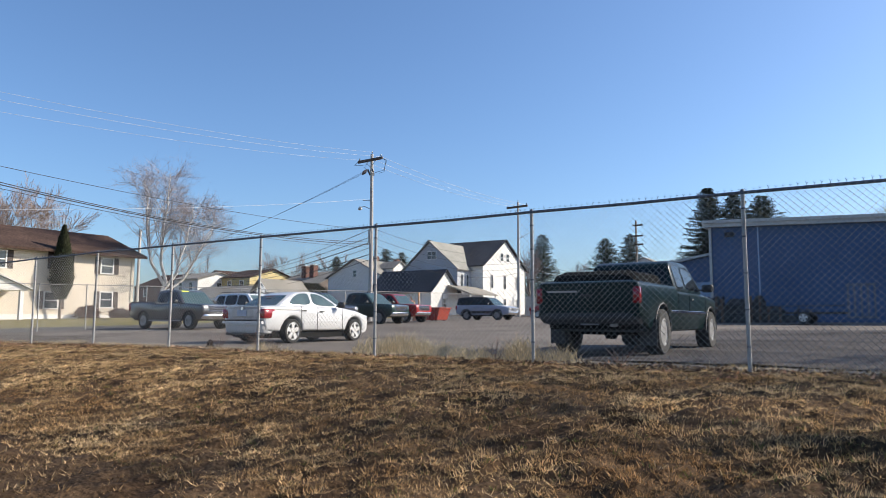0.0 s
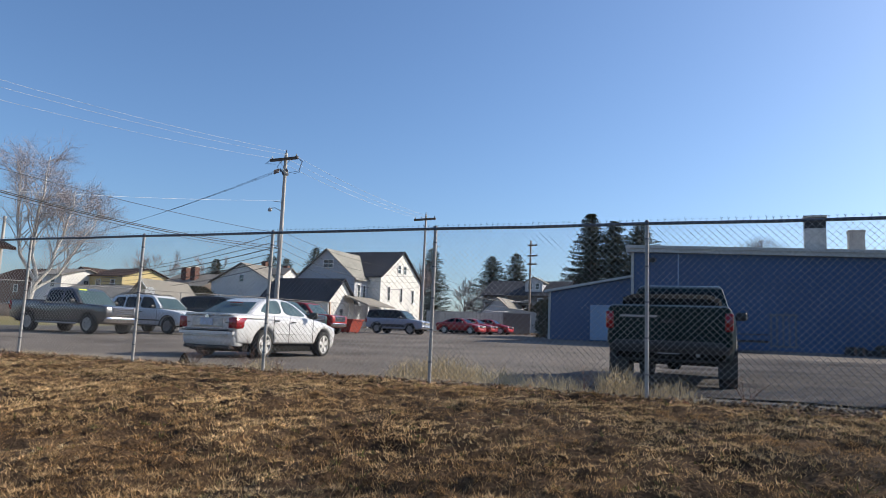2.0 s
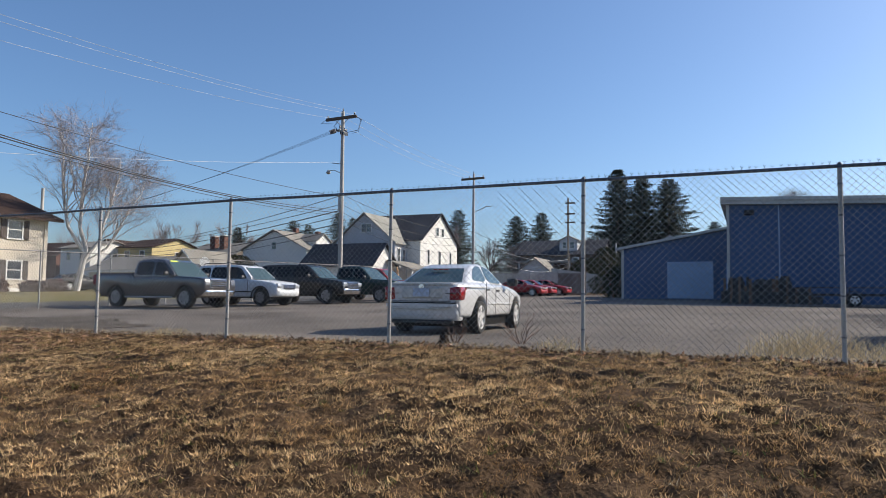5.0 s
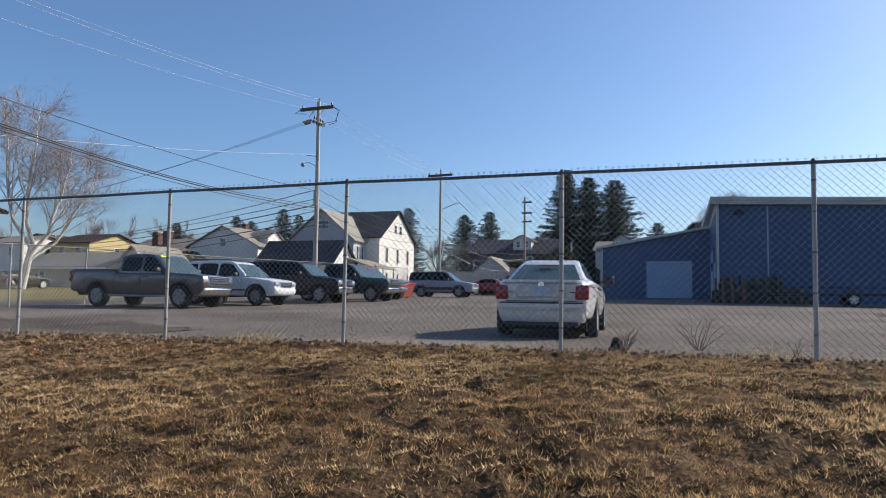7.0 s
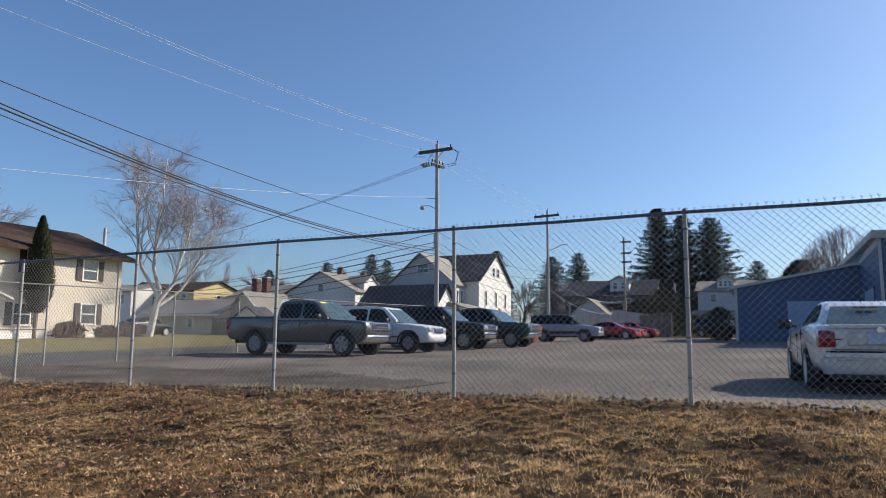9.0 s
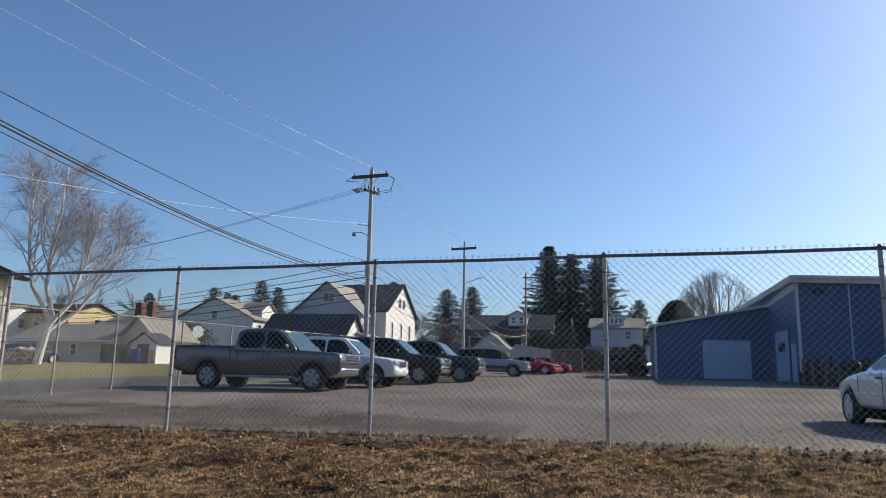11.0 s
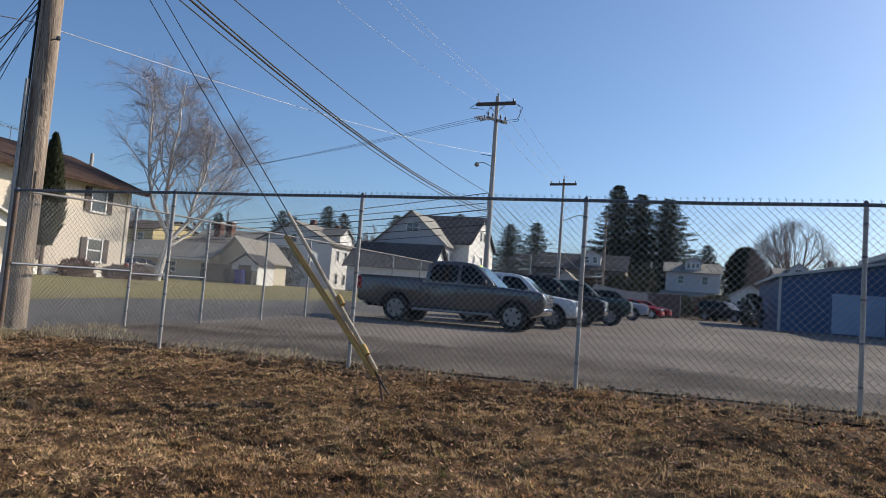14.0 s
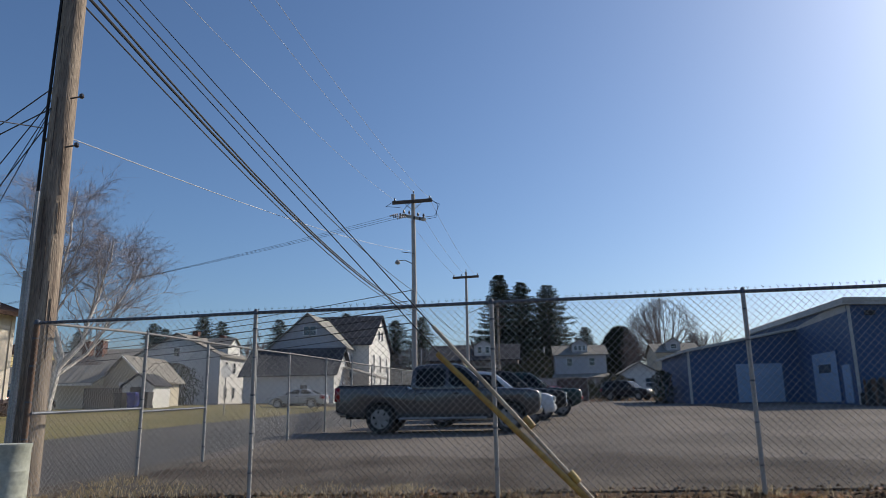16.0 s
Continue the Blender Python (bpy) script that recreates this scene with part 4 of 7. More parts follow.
for x0, x1, y0, y1, e, r, ax, wall, roof, label in (
        (-90.5, -84.0, 74.5, 84, 7.2, 8.6, "x", YELLOWSIDE, BROWNROOF, "yellow house with a brown shingle roof"),
        (-96.5, -90.6, 70, 78, 6.9, 8.0, "x", WHITESIDE, GREYROOF, "white house with a pale grey roof"),
        (-83.5, -74.5, 80, 90, 6.2, 8.3, "x", DARKSIDE, GREYROOF, "brown house with a grey roof and two chimneys"),
        (-73.5, -66.0, 64, 72, 3.2, 5.2, "x", TANWALL, GREYROOF, "tan bungalow with a long grey roof"),
        (-106, -97, 82, 92, 7.0, 9.2, "y", TANWALL, BROWNROOF, "tan house with a brown roof"),
        (-120, -108, 78, 90, 6.5, 9.0, "x", BRICK, BROWNROOF, "brick house with a brown roof"),
        (-79.0, -72.5, 100, 108, 7.5, 10.5, "y", TANWALL, DARKROOF, "cream gabled house with a dark roof"),
        (-38.0, -33.2, 98, 106, 4.4, 6.4, "y", GREYSIDE, GREYROOF, "small grey shed roofed house"),
        (-41.5, -28.3, 108, 118, 7.5, 10.0, "x", DARKSIDE, DARKROOF, "dark house with a shaded front porch"),
        # pale walls, greyed in colour for their shade
        (-22.6, -14.9, 113, 123, 8.2, 9.9, "x", GREYSIDE, GREYROOF, "pale two-storey house in shade"),
        (-15.2, -10.4, 94, 101, 4.4, 5.8, "y", WHITESIDE, GREYROOF, "small white gabled garage"),
        (-6.2, 0.6, 120, 130, 8.7, 10.4, "x", TANWALL, GREYROOF, "tan house behind the workshop")):
    h = thing("house", label, "house")
    gable_block(h, x0, x1, y0, y1, ground_z((x0 + x1) / 2, y0) - 0.4, e, r, ax, wall, roof, 0.4)
    for k in range(2):
        x = x0 + (x1 - x0) * (0.28 + 0.44 * k)
        window(h, facing(x, y0 - 0.01, e - 1.1, "-y"), 0.8, 1.1)
    window(h, facing(x1 + 0.01, (y0 + y1) / 2, e - 1.1, "+x"), 0.8, 1.1)
for x, z in ((-80.2, 9.2), (-78.4, 9.3)):
    c = thing("chimney", "red brick chimney stack", "chimney")
    part("shaft", Geo().box(x - 0.45, x + 0.45, 82.2, 83.2, 6.5, z, 0.03), BRICK, c)
    part("cap", Geo().box(x - 0.52, x + 0.52, 82.1, 83.3, z, z + 0.12), FASCIA, c)
dormer = thing("dormer", "white roof dormer with paired windows", "dormer")
# grey siding on a white dormer: the shade is in the wall colour
gable_block(dormer, -34.8, -32.0, 109.0, 112.6, 8.0, 9.7, 10.4, "y", GREYSIDE, GREYROOF, 0.3)
for x in (-34.0, -32.8):
    window(dormer, facing(x, 108.99, 9.0, "-y"), 0.6, 0.9)
dormer2 = thing("dormer", "grey roof dormer with two windows", "dormer")
# again greyed in colour for the shaded face
gable_block(dormer2, -19.9, -17.6, 113.8, 117.4, 8.3, 9.9, 10.6, "y", GREYSIDE, GREYROOF, 0.25)
for x in (-19.4, -18.75, -18.1):
    window(dormer2, facing(x, 113.79, 9.3, "-y"), 0.4, 0.7)
dormer3 = thing("dormer", "grey roof dormer with a single window", "dormer")
gable_block(dormer3, -4.4, -2.2, 120.6, 124, 9.0, 10.3, 11.0, "y", GREYSIDE, GREYROOF, 0.25)
window(dormer3, facing(-3.3, 120.59, 9.7, "-y"), 0.9, 0.7)
pr = thing("porch", "shaded front porch with pale posts", "porch")
part("roof", Geo().rings([[(x, 113, 5.1), (x, 110.4, 4.5), (x, 110.4, 4.7), (x, 113, 5.35)] for x in (-23.4, -14.6)]), GREYROOF, pr)
for k in range(5):
    part("post", Geo().box(-23.1 + k * 2.0, -22.9 + k * 2.0, 110.5, 110.7, 1.6, 4.5), WHITE, pr)
pr2 = thing("carport", "flat roofed open shed on posts", "carport")
part("roof", Geo().box(-40, -26.5, 103.5, 108, 6.0, 6.3), GREYROOF, pr2)
for k in range(6):
    part("post", Geo().box(-39.8 + k * 2.6, -39.6 + k * 2.6, 103.6, 103.8, 1.5, 6.0), GREYWOOD, pr2)
wall = thing("retaining_wall", "long pale block wall behind the lot", "wall")
part("blocks", Geo().rings([[(-31, 90, 1.2), (-31, 90.4, 1.2), (-31, 90.4, 4.6), (-31, 90, 4.6)], [(-24, 92, 1.2), (-24, 92.4, 1.2), (-24, 92.4, 3.6), (-24, 92, 3.6)]]), GREYWOOD, wall)


# ---- trees ----
def grow(seed, height, limbs, spread, levels, r0, rise=0.25, trunk_share=0.35, twigs=3, lean=(0, 0), thin=0.004, droop=0.0, thick=3):
    """A bare tree: trunk and limbs in one mesh, the fine twigs in another."""
    rnd = random.Random(seed)
    wood, fine = Geo(), Geo()

    def shoot(p, d, length, r, level):
        pts, n = [p], 4 if level < 2 else 3
        q = Vector(p)
        for k in range(n):
            d = (d + Vector((rnd.gauss(0, 0.11), rnd.gauss(0, 0.11), rnd.gauss(0.05 - droop * (level > 2), 0.08)))).normalized()
            q = q + d * length / n
            pts.append(q.copy())
        radii = [max(thin, r * (1 - 0.45 * k / n)) for k in range(n + 1)]
        (wood if level < thick else fine).tube(pts, radii, 7 if level == 0 else 5 if level < 2 else 3, False)
        if level >= levels:
            return
        kids = limbs if level == 0 else rnd.randint(3, 4) if level < levels - 1 else twigs + 2
        for k in range(kids):
            t = rnd.uniform(0.3, 1.0) if k else 1.0
            i = min(n - 1, int(t * n))
            at = pts[i].lerp(pts[i + 1], t * n - i)
            turn = rnd.uniform(0, 2 * math.pi) if level else 2 * math.pi * k / kids + rnd.uniform(-0.4, 0.4)
            out = Vector((math.cos(turn), math.sin(turn), 0))
            side = (out - d * out.dot(d)).normalized()
            tilt = rnd.uniform(0.25, 0.7) * spread if k else 0.15
            nd = (d * math.cos(tilt) + side * math.sin(tilt) + Vector((0, 0, rise * 0.4))).normalized()
            shoot(at, nd, length * rnd.uniform(0.55, 0.8), radii[-1] * rnd.uniform(0.55, 0.8), level + 1)

    d0 = Vector((lean[0], lean[1], 1)).normalized()
    shoot(Vector((0, 0, -0.2)), d0, height * trunk_share, r0, 0)
    top = max(v[2] for v in wood.v + fine.v)
    k = height / top
    for geo in (wood, fine):
        geo.v = [(x * k, y * k, z * k) for x, y, z in geo.v]
    return wood, fine


def bare_tree(label, x, y, seed, height, wood_m, twig_m, group="", **how):
    wood, fine = grow(seed, height, **how)
    t = thing("bare_tree", label, "tree", pose(x, y, ground_z(x, y)), group)
    part("trunk", wood, wood_m, t, smooth=True)
    part("crown", fine, twig_m, t, "leafless twigs")
    return t


# a birch of several stems beside the cream house: limbs rise from the stems and fork towards a crown of two lobes
def birch_tree(x, y, z, seed):
    rnd = random.Random(seed)
    t = thing("birch_tree", "leafless multi-stemmed birch with white bark", "tree", pose(x, y, z))
    stems, limbs, twigs = Geo(), Geo(), Geo()
    along, across = Vector((0.7, 0.714, 0)), Vector((-0.714, 0.7, 0))
    lobes = ((-0.4, 0.0, 8.6, 2.75, 3.9), (2.8, 0.2, 6.8, 2.85, 3.2))

    def spot(lobe, a, e, k):
        s, d, h, r, up = lobe
        return along * (s + r * math.cos(a) * math.cos(e) * k) + across * (d + r * math.sin(a) * math.cos(e) * k) + Vector((0, 0, h + up * math.sin(e) * k))

    def bent(a, b, wobble, n, lift):
        pts = [a.lerp(b, k / n) + Vector((0, 0, lift * math.sin(math.pi * k / n))) for k in range(n + 1)]
        return [p + (Vector((rnd.gauss(0, wobble), rnd.gauss(0, wobble), rnd.gauss(0, wobble * 0.6))) if 0 < k < n else Vector()) for k, p in enumerate(pts)]

    # stems: foot, tip and girth
    for foot, (s, d, h), r, lobe in (((-0.25, 0.0), (-1.5, -0.2, 11.6), 0.17, 0), ((0.0, 0.1), (0.5, 0.3, 12.3), 0.19, 0),
                                     ((0.15, 0.0), (2.5, -0.3, 9.7), 0.18, 1), ((0.25, 0.1), (4.2, 0.5, 8.2), 0.13, 1)):
        a, b = along * foot[0] + across * foot[1] + Vector((0, 0, -0.2)), along * s + across * d + Vector((0, 0, h))
        bow = along * (0.35 if lobe else -0.1)
        pts = [p + bow * math.sin(math.pi * k / 8) for k, p in enumerate(bent(a, b, 0.12, 8, 0.25))]
        # the stems run together in one leaning trunk up to the fork
        for k in range(3):
            pts[k] = along * (0.16 * pts[k].z + foot[0] * 0.35) + across * foot[1] * 0.4 + Vector((0, 0, pts[k].z))
        stems.tube(pts, [r * (1 - 0.88 * k / 8) for k in range(9)], 8)
        for i in range(30):
            f = 0.36 + 0.62 * (i + rnd.random()) / 30
            q = min(7, int(f * 8))
            root = pts[q].lerp(pts[q + 1], f * 8 - q)
            turn = i * 2.4 + rnd.uniform(-0.5, 0.5)
            tip = spot(lobes[lobe], turn, rnd.uniform(-0.6, 1.1), rnd.uniform(0.74, 1.06))
            tip.z = max(tip.z, root.z + 0.25 * (tip - root).length * rnd.uniform(0.2, 1.6))
            if tip.z > 12.6:
                tip.z = 12.6 - rnd.random()
            limb = bent(root, tip, 0.09, 5, 0.22)
            gr = max(0.013, r * (1 - 0.88 * f) * 0.42)
            limbs.tube(limb, [gr * (1 - 0.8 * k / 5) for k in range(6)], 5, False)
            for j in range(11):
                g = rnd.uniform(0.3, 1.0)
                q = min(4, int(g * 5))
                start = limb[q].lerp(limb[q + 1], g * 5 - q)
                way = (tip - root).normalized() + Vector((rnd.gauss(0, 0.6), rnd.gauss(0, 0.6), rnd.gauss(0.15, 0.45)))
                shoot = bent(start, start + way.normalized() * rnd.uniform(0.6, 1.5), 0.06, 3, 0.05)
                twigs.tube(shoot, [0.009, 0.007, 0.005, 0.003], 3, False)
                for _ in range(9):
                    g2 = rnd.randint(1, 3)
                    w2 = (way.normalized() + Vector((rnd.gauss(0, 0.7), rnd.gauss(0, 0.7), rnd.gauss(0.1, 0.5)))).normalized()
                    e2 = shoot[g2] + w2 * rnd.uniform(0.35, 0.95)
                    twigs.tube([shoot[g2], shoot[g2].lerp(e2, 0.5) + Vector((0, 0, 0.04)), e2], [0.0036, 0.003, 0.002], 3, False)
    part("trunk", stems, BIRCHBARK, t, "white peeling birch bark", True)
    part("branchwork", limbs, BIRCHLIMB, t, "pale grey branches")["kind"] = "stuff"
    part("crown", twigs, BIRCHTWIG, t, "fine grey leafless twigs")
    return t


birch_tree(-51.4, 37.0, 0.8, 5)

bare_tree("tall bare tree behind the cream house", -76, 34, 21, 15, BARK, TWIG, limbs=7, spread=1.25, levels=5, r0=0.35, thin=0.011, twigs=5, trunk_share=0.3, rise=0.1)
bare_tree("tall bare tree behind the cream house", -84, 43, 23, 15.5, BARK, TWIG, limbs=7, spread=1.25, levels=5, r0=0.35, thin=0.011, twigs=5, trunk_share=0.3, rise=0.1)
bare_tree("tall bare tree behind the cream house", -90, 30, 25, 15, BARK, TWIG, limbs=7, spread=1.25, levels=5, r0=0.35, thin=0.011, twigs=5, trunk_share=0.3, rise=0.1)


def dome_tree(label, x, y, seed, height, radius, wood_m, twig_m, thin=0.014):
    """A broad round bare crown: limbs fan out from a short trunk and fork towards a dome."""
    rnd = random.Random(seed)
    wood, fine = Geo(), Geo()
    fork = Vector((0, 0, height * 0.24))
    wood.tube([(0, 0, -0.3), (0.1, 0, height * 0.13), fork], [0.5, 0.42, 0.36], 8)
    mid_z, up = height * 0.42, height * 0.58

    def hull(a, e, k):
        return Vector((radius * math.cos(a) * math.cos(e) * k, radius * math.sin(a) * math.cos(e) * k, mid_z + up * math.sin(e) * k))

    for i in range(34):
        a, e = rnd.uniform(0, 6.283), math.asin(min(1.0, rnd.uniform(-0.12, 1.0)))
        tip = hull(a, e, rnd.uniform(0.7, 0.82))
        bend = fork.lerp(tip, 0.45) + Vector((rnd.gauss(0, 0.4), rnd.gauss(0, 0.4), rnd.uniform(0.2, 1.0)))
        wood.tube([fork, bend, tip], [0.2, 0.12, 0.05], 5)
        for j in range(9):
            s = rnd.uniform(0.3, 1.0)
            base = fork.lerp(bend, s / 0.5) if s < 0.5 else bend.lerp(tip, (s - 0.5) * 2)
            b, f = a + rnd.gauss(0, 0.38), max(-0.25, min(1.57, e + rnd.gauss(0, 0.3)))
            end = hull(b, f, rnd.uniform(0.82, 0.98))
            knee = base.lerp(end, 0.5) + Vector((rnd.gauss(0, 0.25), rnd.gauss(0, 0.25), rnd.gauss(0.2, 0.25)))
            fine.tube([base, knee, end], [0.05, 0.032, thin], 3, False)
            for k in range(6):
                q = knee.lerp(end, rnd.random())
                out = hull(b + rnd.gauss(0, 0.2), f + rnd.gauss(0, 0.17), rnd.uniform(0.92, 1.06))
                fine.tube([q, q.lerp(out, 0.55) + Vector((rnd.gauss(0, 0.15), rnd.gauss(0, 0.15), 0)), out], [0.022, thin, thin * 0.7], 3, False)
    t = thing("bare_tree", label, "tree", pose(x, y, ground_z(x, y)))
    part("trunk", wood, wood_m, t, smooth=True)
    part("crown", fine, twig_m, t, "leafless twigs")
    return t


dome_tree("round bare maple behind the workshop", 0.4, 150, 31, 19.9, 8.6, BARK, TWIG)

for i, (x, y, h) in enumerate(((10.2, 21.0, 13.0), (10.5, 14.0, 15.0), (16.5, 16.5, 16.0), (9.8, 8.6, 14.0))):
    bare_tree("tall bare tree at the edge of the lot", x, y, 41 + i, h, BARK, TWIG, "trees at the edge of the lot", limbs=6, spread=1.15, levels=5, r0=0.4, thin=0.0085, twigs=2, trunk_share=0.34, rise=0.12)
for i, (x, y, h) in enumerate(((-62, 150, 12), (-72, 140, 11), (-40, 165, 16), (-36, 150, 13), (-14, 160, 14), (-105, 120, 14), (-122, 115, 15), (-95, 130, 13),
                               (-140, 110, 14), (-70, 112, 11), (-58, 118, 12), (14, 160, 16), (28, 165, 17), (-160, 95, 14))):
    bare_tree("bare tree in the distance", x, y, 60 + i, h, BARK, TWIG, "far bare trees", limbs=7, spread=1.15, levels=4, r0=0.3, trunk_share=0.25, thin=0.02, twigs=5)


def fir_mesh(seed, height, radius, whorls, blunt=0.0):
    """Trunk, and a crown of separate uneven boughs, each hung with many narrow needle sprays, with gaps between them."""
    rnd = random.Random(seed)
    trunk = Geo().tube([(0, 0, -0.3), (0, 0, height * 0.97)], [height * 0.016, 0.03], 7)
    crown = Geo()
    q = height / 24
    for i in range(whorls * 14):
        f = min(0.995, (i + rnd.random()) / (whorls * 14))
        a = i * 2.39996 + rnd.gauss(0, 0.3)
        lump = 1.12 + 0.55 * noise.noise((1.3 * math.cos(a), 1.3 * math.sin(a), f * 7 + seed))
        reach = radius * ((1 - f) ** (0.66 - 0.25 * blunt)) * lump + 0.25 * q
        long = reach * (rnd.uniform(0.72, 1.06) if rnd.random() < 0.7 else rnd.uniform(0.4, 0.72))
        z = height * (0.06 + 0.925 * f)
        out = Vector((math.cos(a), math.sin(a), 0))
        across = Vector((-math.sin(a), math.cos(a), 0))
        n = max(3, int(long / (0.36 * q)))
        sag = rnd.uniform(0.18, 0.42)
        for k in range(1, n + 1):
            t = k / n
            p = out * long * t + Vector((0, 0, z - sag * long * t + (sag * 0.85) * long * t * t))
            wide = 0.95 * q * (1.15 - 0.75 * t)
            for s in (-1, 1):
                j = Vector((rnd.gauss(0, 0.08), rnd.gauss(0, 0.08), rnd.gauss(0, 0.07))) * q
                tip = p + across * s * wide * rnd.uniform(0.5, 1.35) + out * rnd.uniform(0.3, 0.75) * q + j - Vector((0, 0, rnd.uniform(0.0, 0.3) * q))
                crown.add([p - out * 0.16 * q + j, tip, p + out * 0.2 * q - Vector((0, 0, 0.06 * q))], [(0, 1, 2)])
            hang = p + out * rnd.uniform(-0.1, 0.35) * q - Vector((0, 0, rnd.uniform(0.2, 0.62) * q))
            crown.add([p - out * 0.12 * q, hang, p + out * 0.16 * q + across * rnd.gauss(0, 0.1) * q], [(0, 1, 2)])
    return trunk, crown


def fir(label, x, y, seed, height, radius, whorls=34, group="", blunt=0.0, material=NEEDLE):
    tr, cr = fir_mesh(seed, height, radius, whorls, blunt)
    t = thing("fir_tree", label, "tree", pose(x, y, ground_z(x, y)), group)
    part("trunk", tr, BARK, t, smooth=True)
    part("crown", cr, material, t, "dense dark needles")
    return t


fir("tall dense dark spruce tree", -32.5, 148, 71, 26.0, 7.6, 44, "tall spruces")
fir("tall dense dark spruce tree", -28.0, 150, 72, 24.6, 7.4, 42, "tall spruces", 0.2)
fir("tall dense dark spruce tree", -22.6, 149, 73, 23.6, 8.2, 40, "tall spruces", 0.4)
fir("dark spruce behind the houses", -54.8, 149, 74, 17.0, 6.0, 32, "far spruces", 0.3)
fir("dark spruce behind the houses", -49.2, 149, 75, 17.6, 5.8, 32, "far spruces", 0.3)
fir("small green conifer behind the workshop", -14.5, 160, 77, 15.6, 4.6, 30, "", 0.5, CEDARM)
for i, (x, y, h, r) in enumerate(((-92, 118, 14, 4.0), (-106, 118, 13, 4.2), (-87.6, 128, 16.6, 4.4), (-84.0, 128, 15.2, 4.4), (-95.3, 128, 14.2, 3.6), (-72, 126, 15, 4.4), (-66, 122, 12.5, 3.6), (-60, 128, 16, 4.6),
                                  (12, 175, 15, 4.5))):
    fir("dark conifer above the roofs", x, y, 80 + i, h, r, 26, "conifers above the roofs", 0.4)

rnd = random.Random(2)
cedar = thing("cedar_tree", "narrow dark columnar cedar beside the cream house", "tree", pose(-51.5, 28.9, 0.55))
part("trunk", Geo().tube([(0, 0, -0.2), (0, 0, 6.2)], [0.12, 0.02], 7), BARK, cedar)
crown = Geo()
for k in range(5200):
    z = 1.5 + 5.4 * rnd.random() ** 0.9
    f = (z - 1.5) / 5.4
    reach = (0.35 + 0.55 * min(1, f * 4)) * (1 - f ** 1.7) ** 0.85 + 0.03
    a, r = rnd.uniform(0, 6.283), reach * math.sqrt(rnd.uniform(0.3, 1)) * (1 + 0.22 * noise.noise((f * 6, math.cos(3), k * 0.002)))
    p = Vector((r * math.cos(a), r * math.sin(a), z))
    o = Vector((math.cos(a), math.sin(a), 0))
    s = Vector((-o.y, o.x, 0)) * rnd.uniform(0.05, 0.12)
    crown.add([p - s, p + s, p + o * rnd.uniform(0.02, 0.14) + Vector((0, 0, rnd.uniform(0.12, 0.32)))], [(0, 1, 2)])
part("crown", crown, CEDARM, cedar, "dense dark green sprays")

# hedges and low shrubs round the houses
def shrub(label, x, y, w, h, n, seed, material, leaf=1.0):
    rnd = random.Random(seed)
    t = thing("shrub", label, "shrub", pose(x, y, ground_z(x, y)))
    stems, leaves = Geo(), Geo()
    for k in range(9):
        a = rnd.uniform(0, 6.283)
        stems.tube([(0, 0, -0.1), (w * 0.3 * math.cos(a), w * 0.3 * math.sin(a), h * 0.5), (w * 0.45 * math.cos(a), w * 0.45 * math.sin(a), h * 0.9)], [0.03, 0.02, 0.008], 4)
    for k in range(n):
        a, q, e = rnd.uniform(0, 6.283), rnd.random() ** 0.4, rnd.random()
        z = h * e
        r = w * 0.55 * q * math.sqrt(max(0.05, 1 - (2 * e - 0.8) ** 2 * 0.65))
        r *= 1 + 0.45 * noise.noise((1.8 * math.cos(a), 1.8 * math.sin(a), 4 * e + seed))
        p = Vector((r * math.cos(a), r * math.sin(a), z))
        d = Vector((rnd.gauss(0, 1), rnd.gauss(0, 1), rnd.gauss(0.4, 1))).normalized()
        s = d.orthogonal().normalized() * 0.05 * leaf
        leaves.add([p - s, p + s, p + d * rnd.uniform(0.12, 0.3) * leaf], [(0, 1, 2)])
    part("stems", stems, SHRUBM, t)
    part("foliage", leaves, material, t)
    return t


for i, (x, y, w_, h_, m_) in enumerate(((-50.8, 33.2, 1.3, 0.7, TWIG), (-51.0, 34.9, 1.6, 0.8, TWIG), (-51.4, 31.0, 1.6, 0.9, SHRUBM), (-57.5, 61.0, 4.5, 3.6, CEDARM),
                                       (-63.0, 66.0, 5.0, 3.4, CEDARM), (-76.0, 76.0, 6.0, 5.2, TWIG), (-70, 74, 4.0, 4.4, TWIG), (-21.5, 78.0, 4.0, 2.2, CEDARM), (-18.0, 74.0, 3.5, 2.4, CEDARM),
                                       (-16.8, 55.5, 1.6, 2.3, CEDARM), (-27, 96, 6, 4.5, CEDARM), (-20, 107, 4, 2.0, CEDARM), (-38, 128, 12, 9.0, TWIG), (-48, 135, 12, 9.5, TWIG))):
    shrub("dense low leafless shrub" if h_ < 3 else "tall overgrown tangled shrub", x, y, w_, h_, int(700 * w_), 200 + i, m_)
shrub("rounded dense dark evergreen behind the workshop", -5.9, 170, 8.6, 15.8, 14000, 260, CEDARM, 3.6)
for i, (x, y, w_, h_) in enumerate(((-22.5, 104, 3.5, 2.2), (-18.5, 106, 3.0, 1.8), (-25.5, 98, 4.0, 6.0), (-29.0, 100, 4.0, 4.5))):
    shrub("dark overgrown tangled shrub before the houses", x, y, w_, h_, 3600, 270 + i, CEDARM, 1.6)


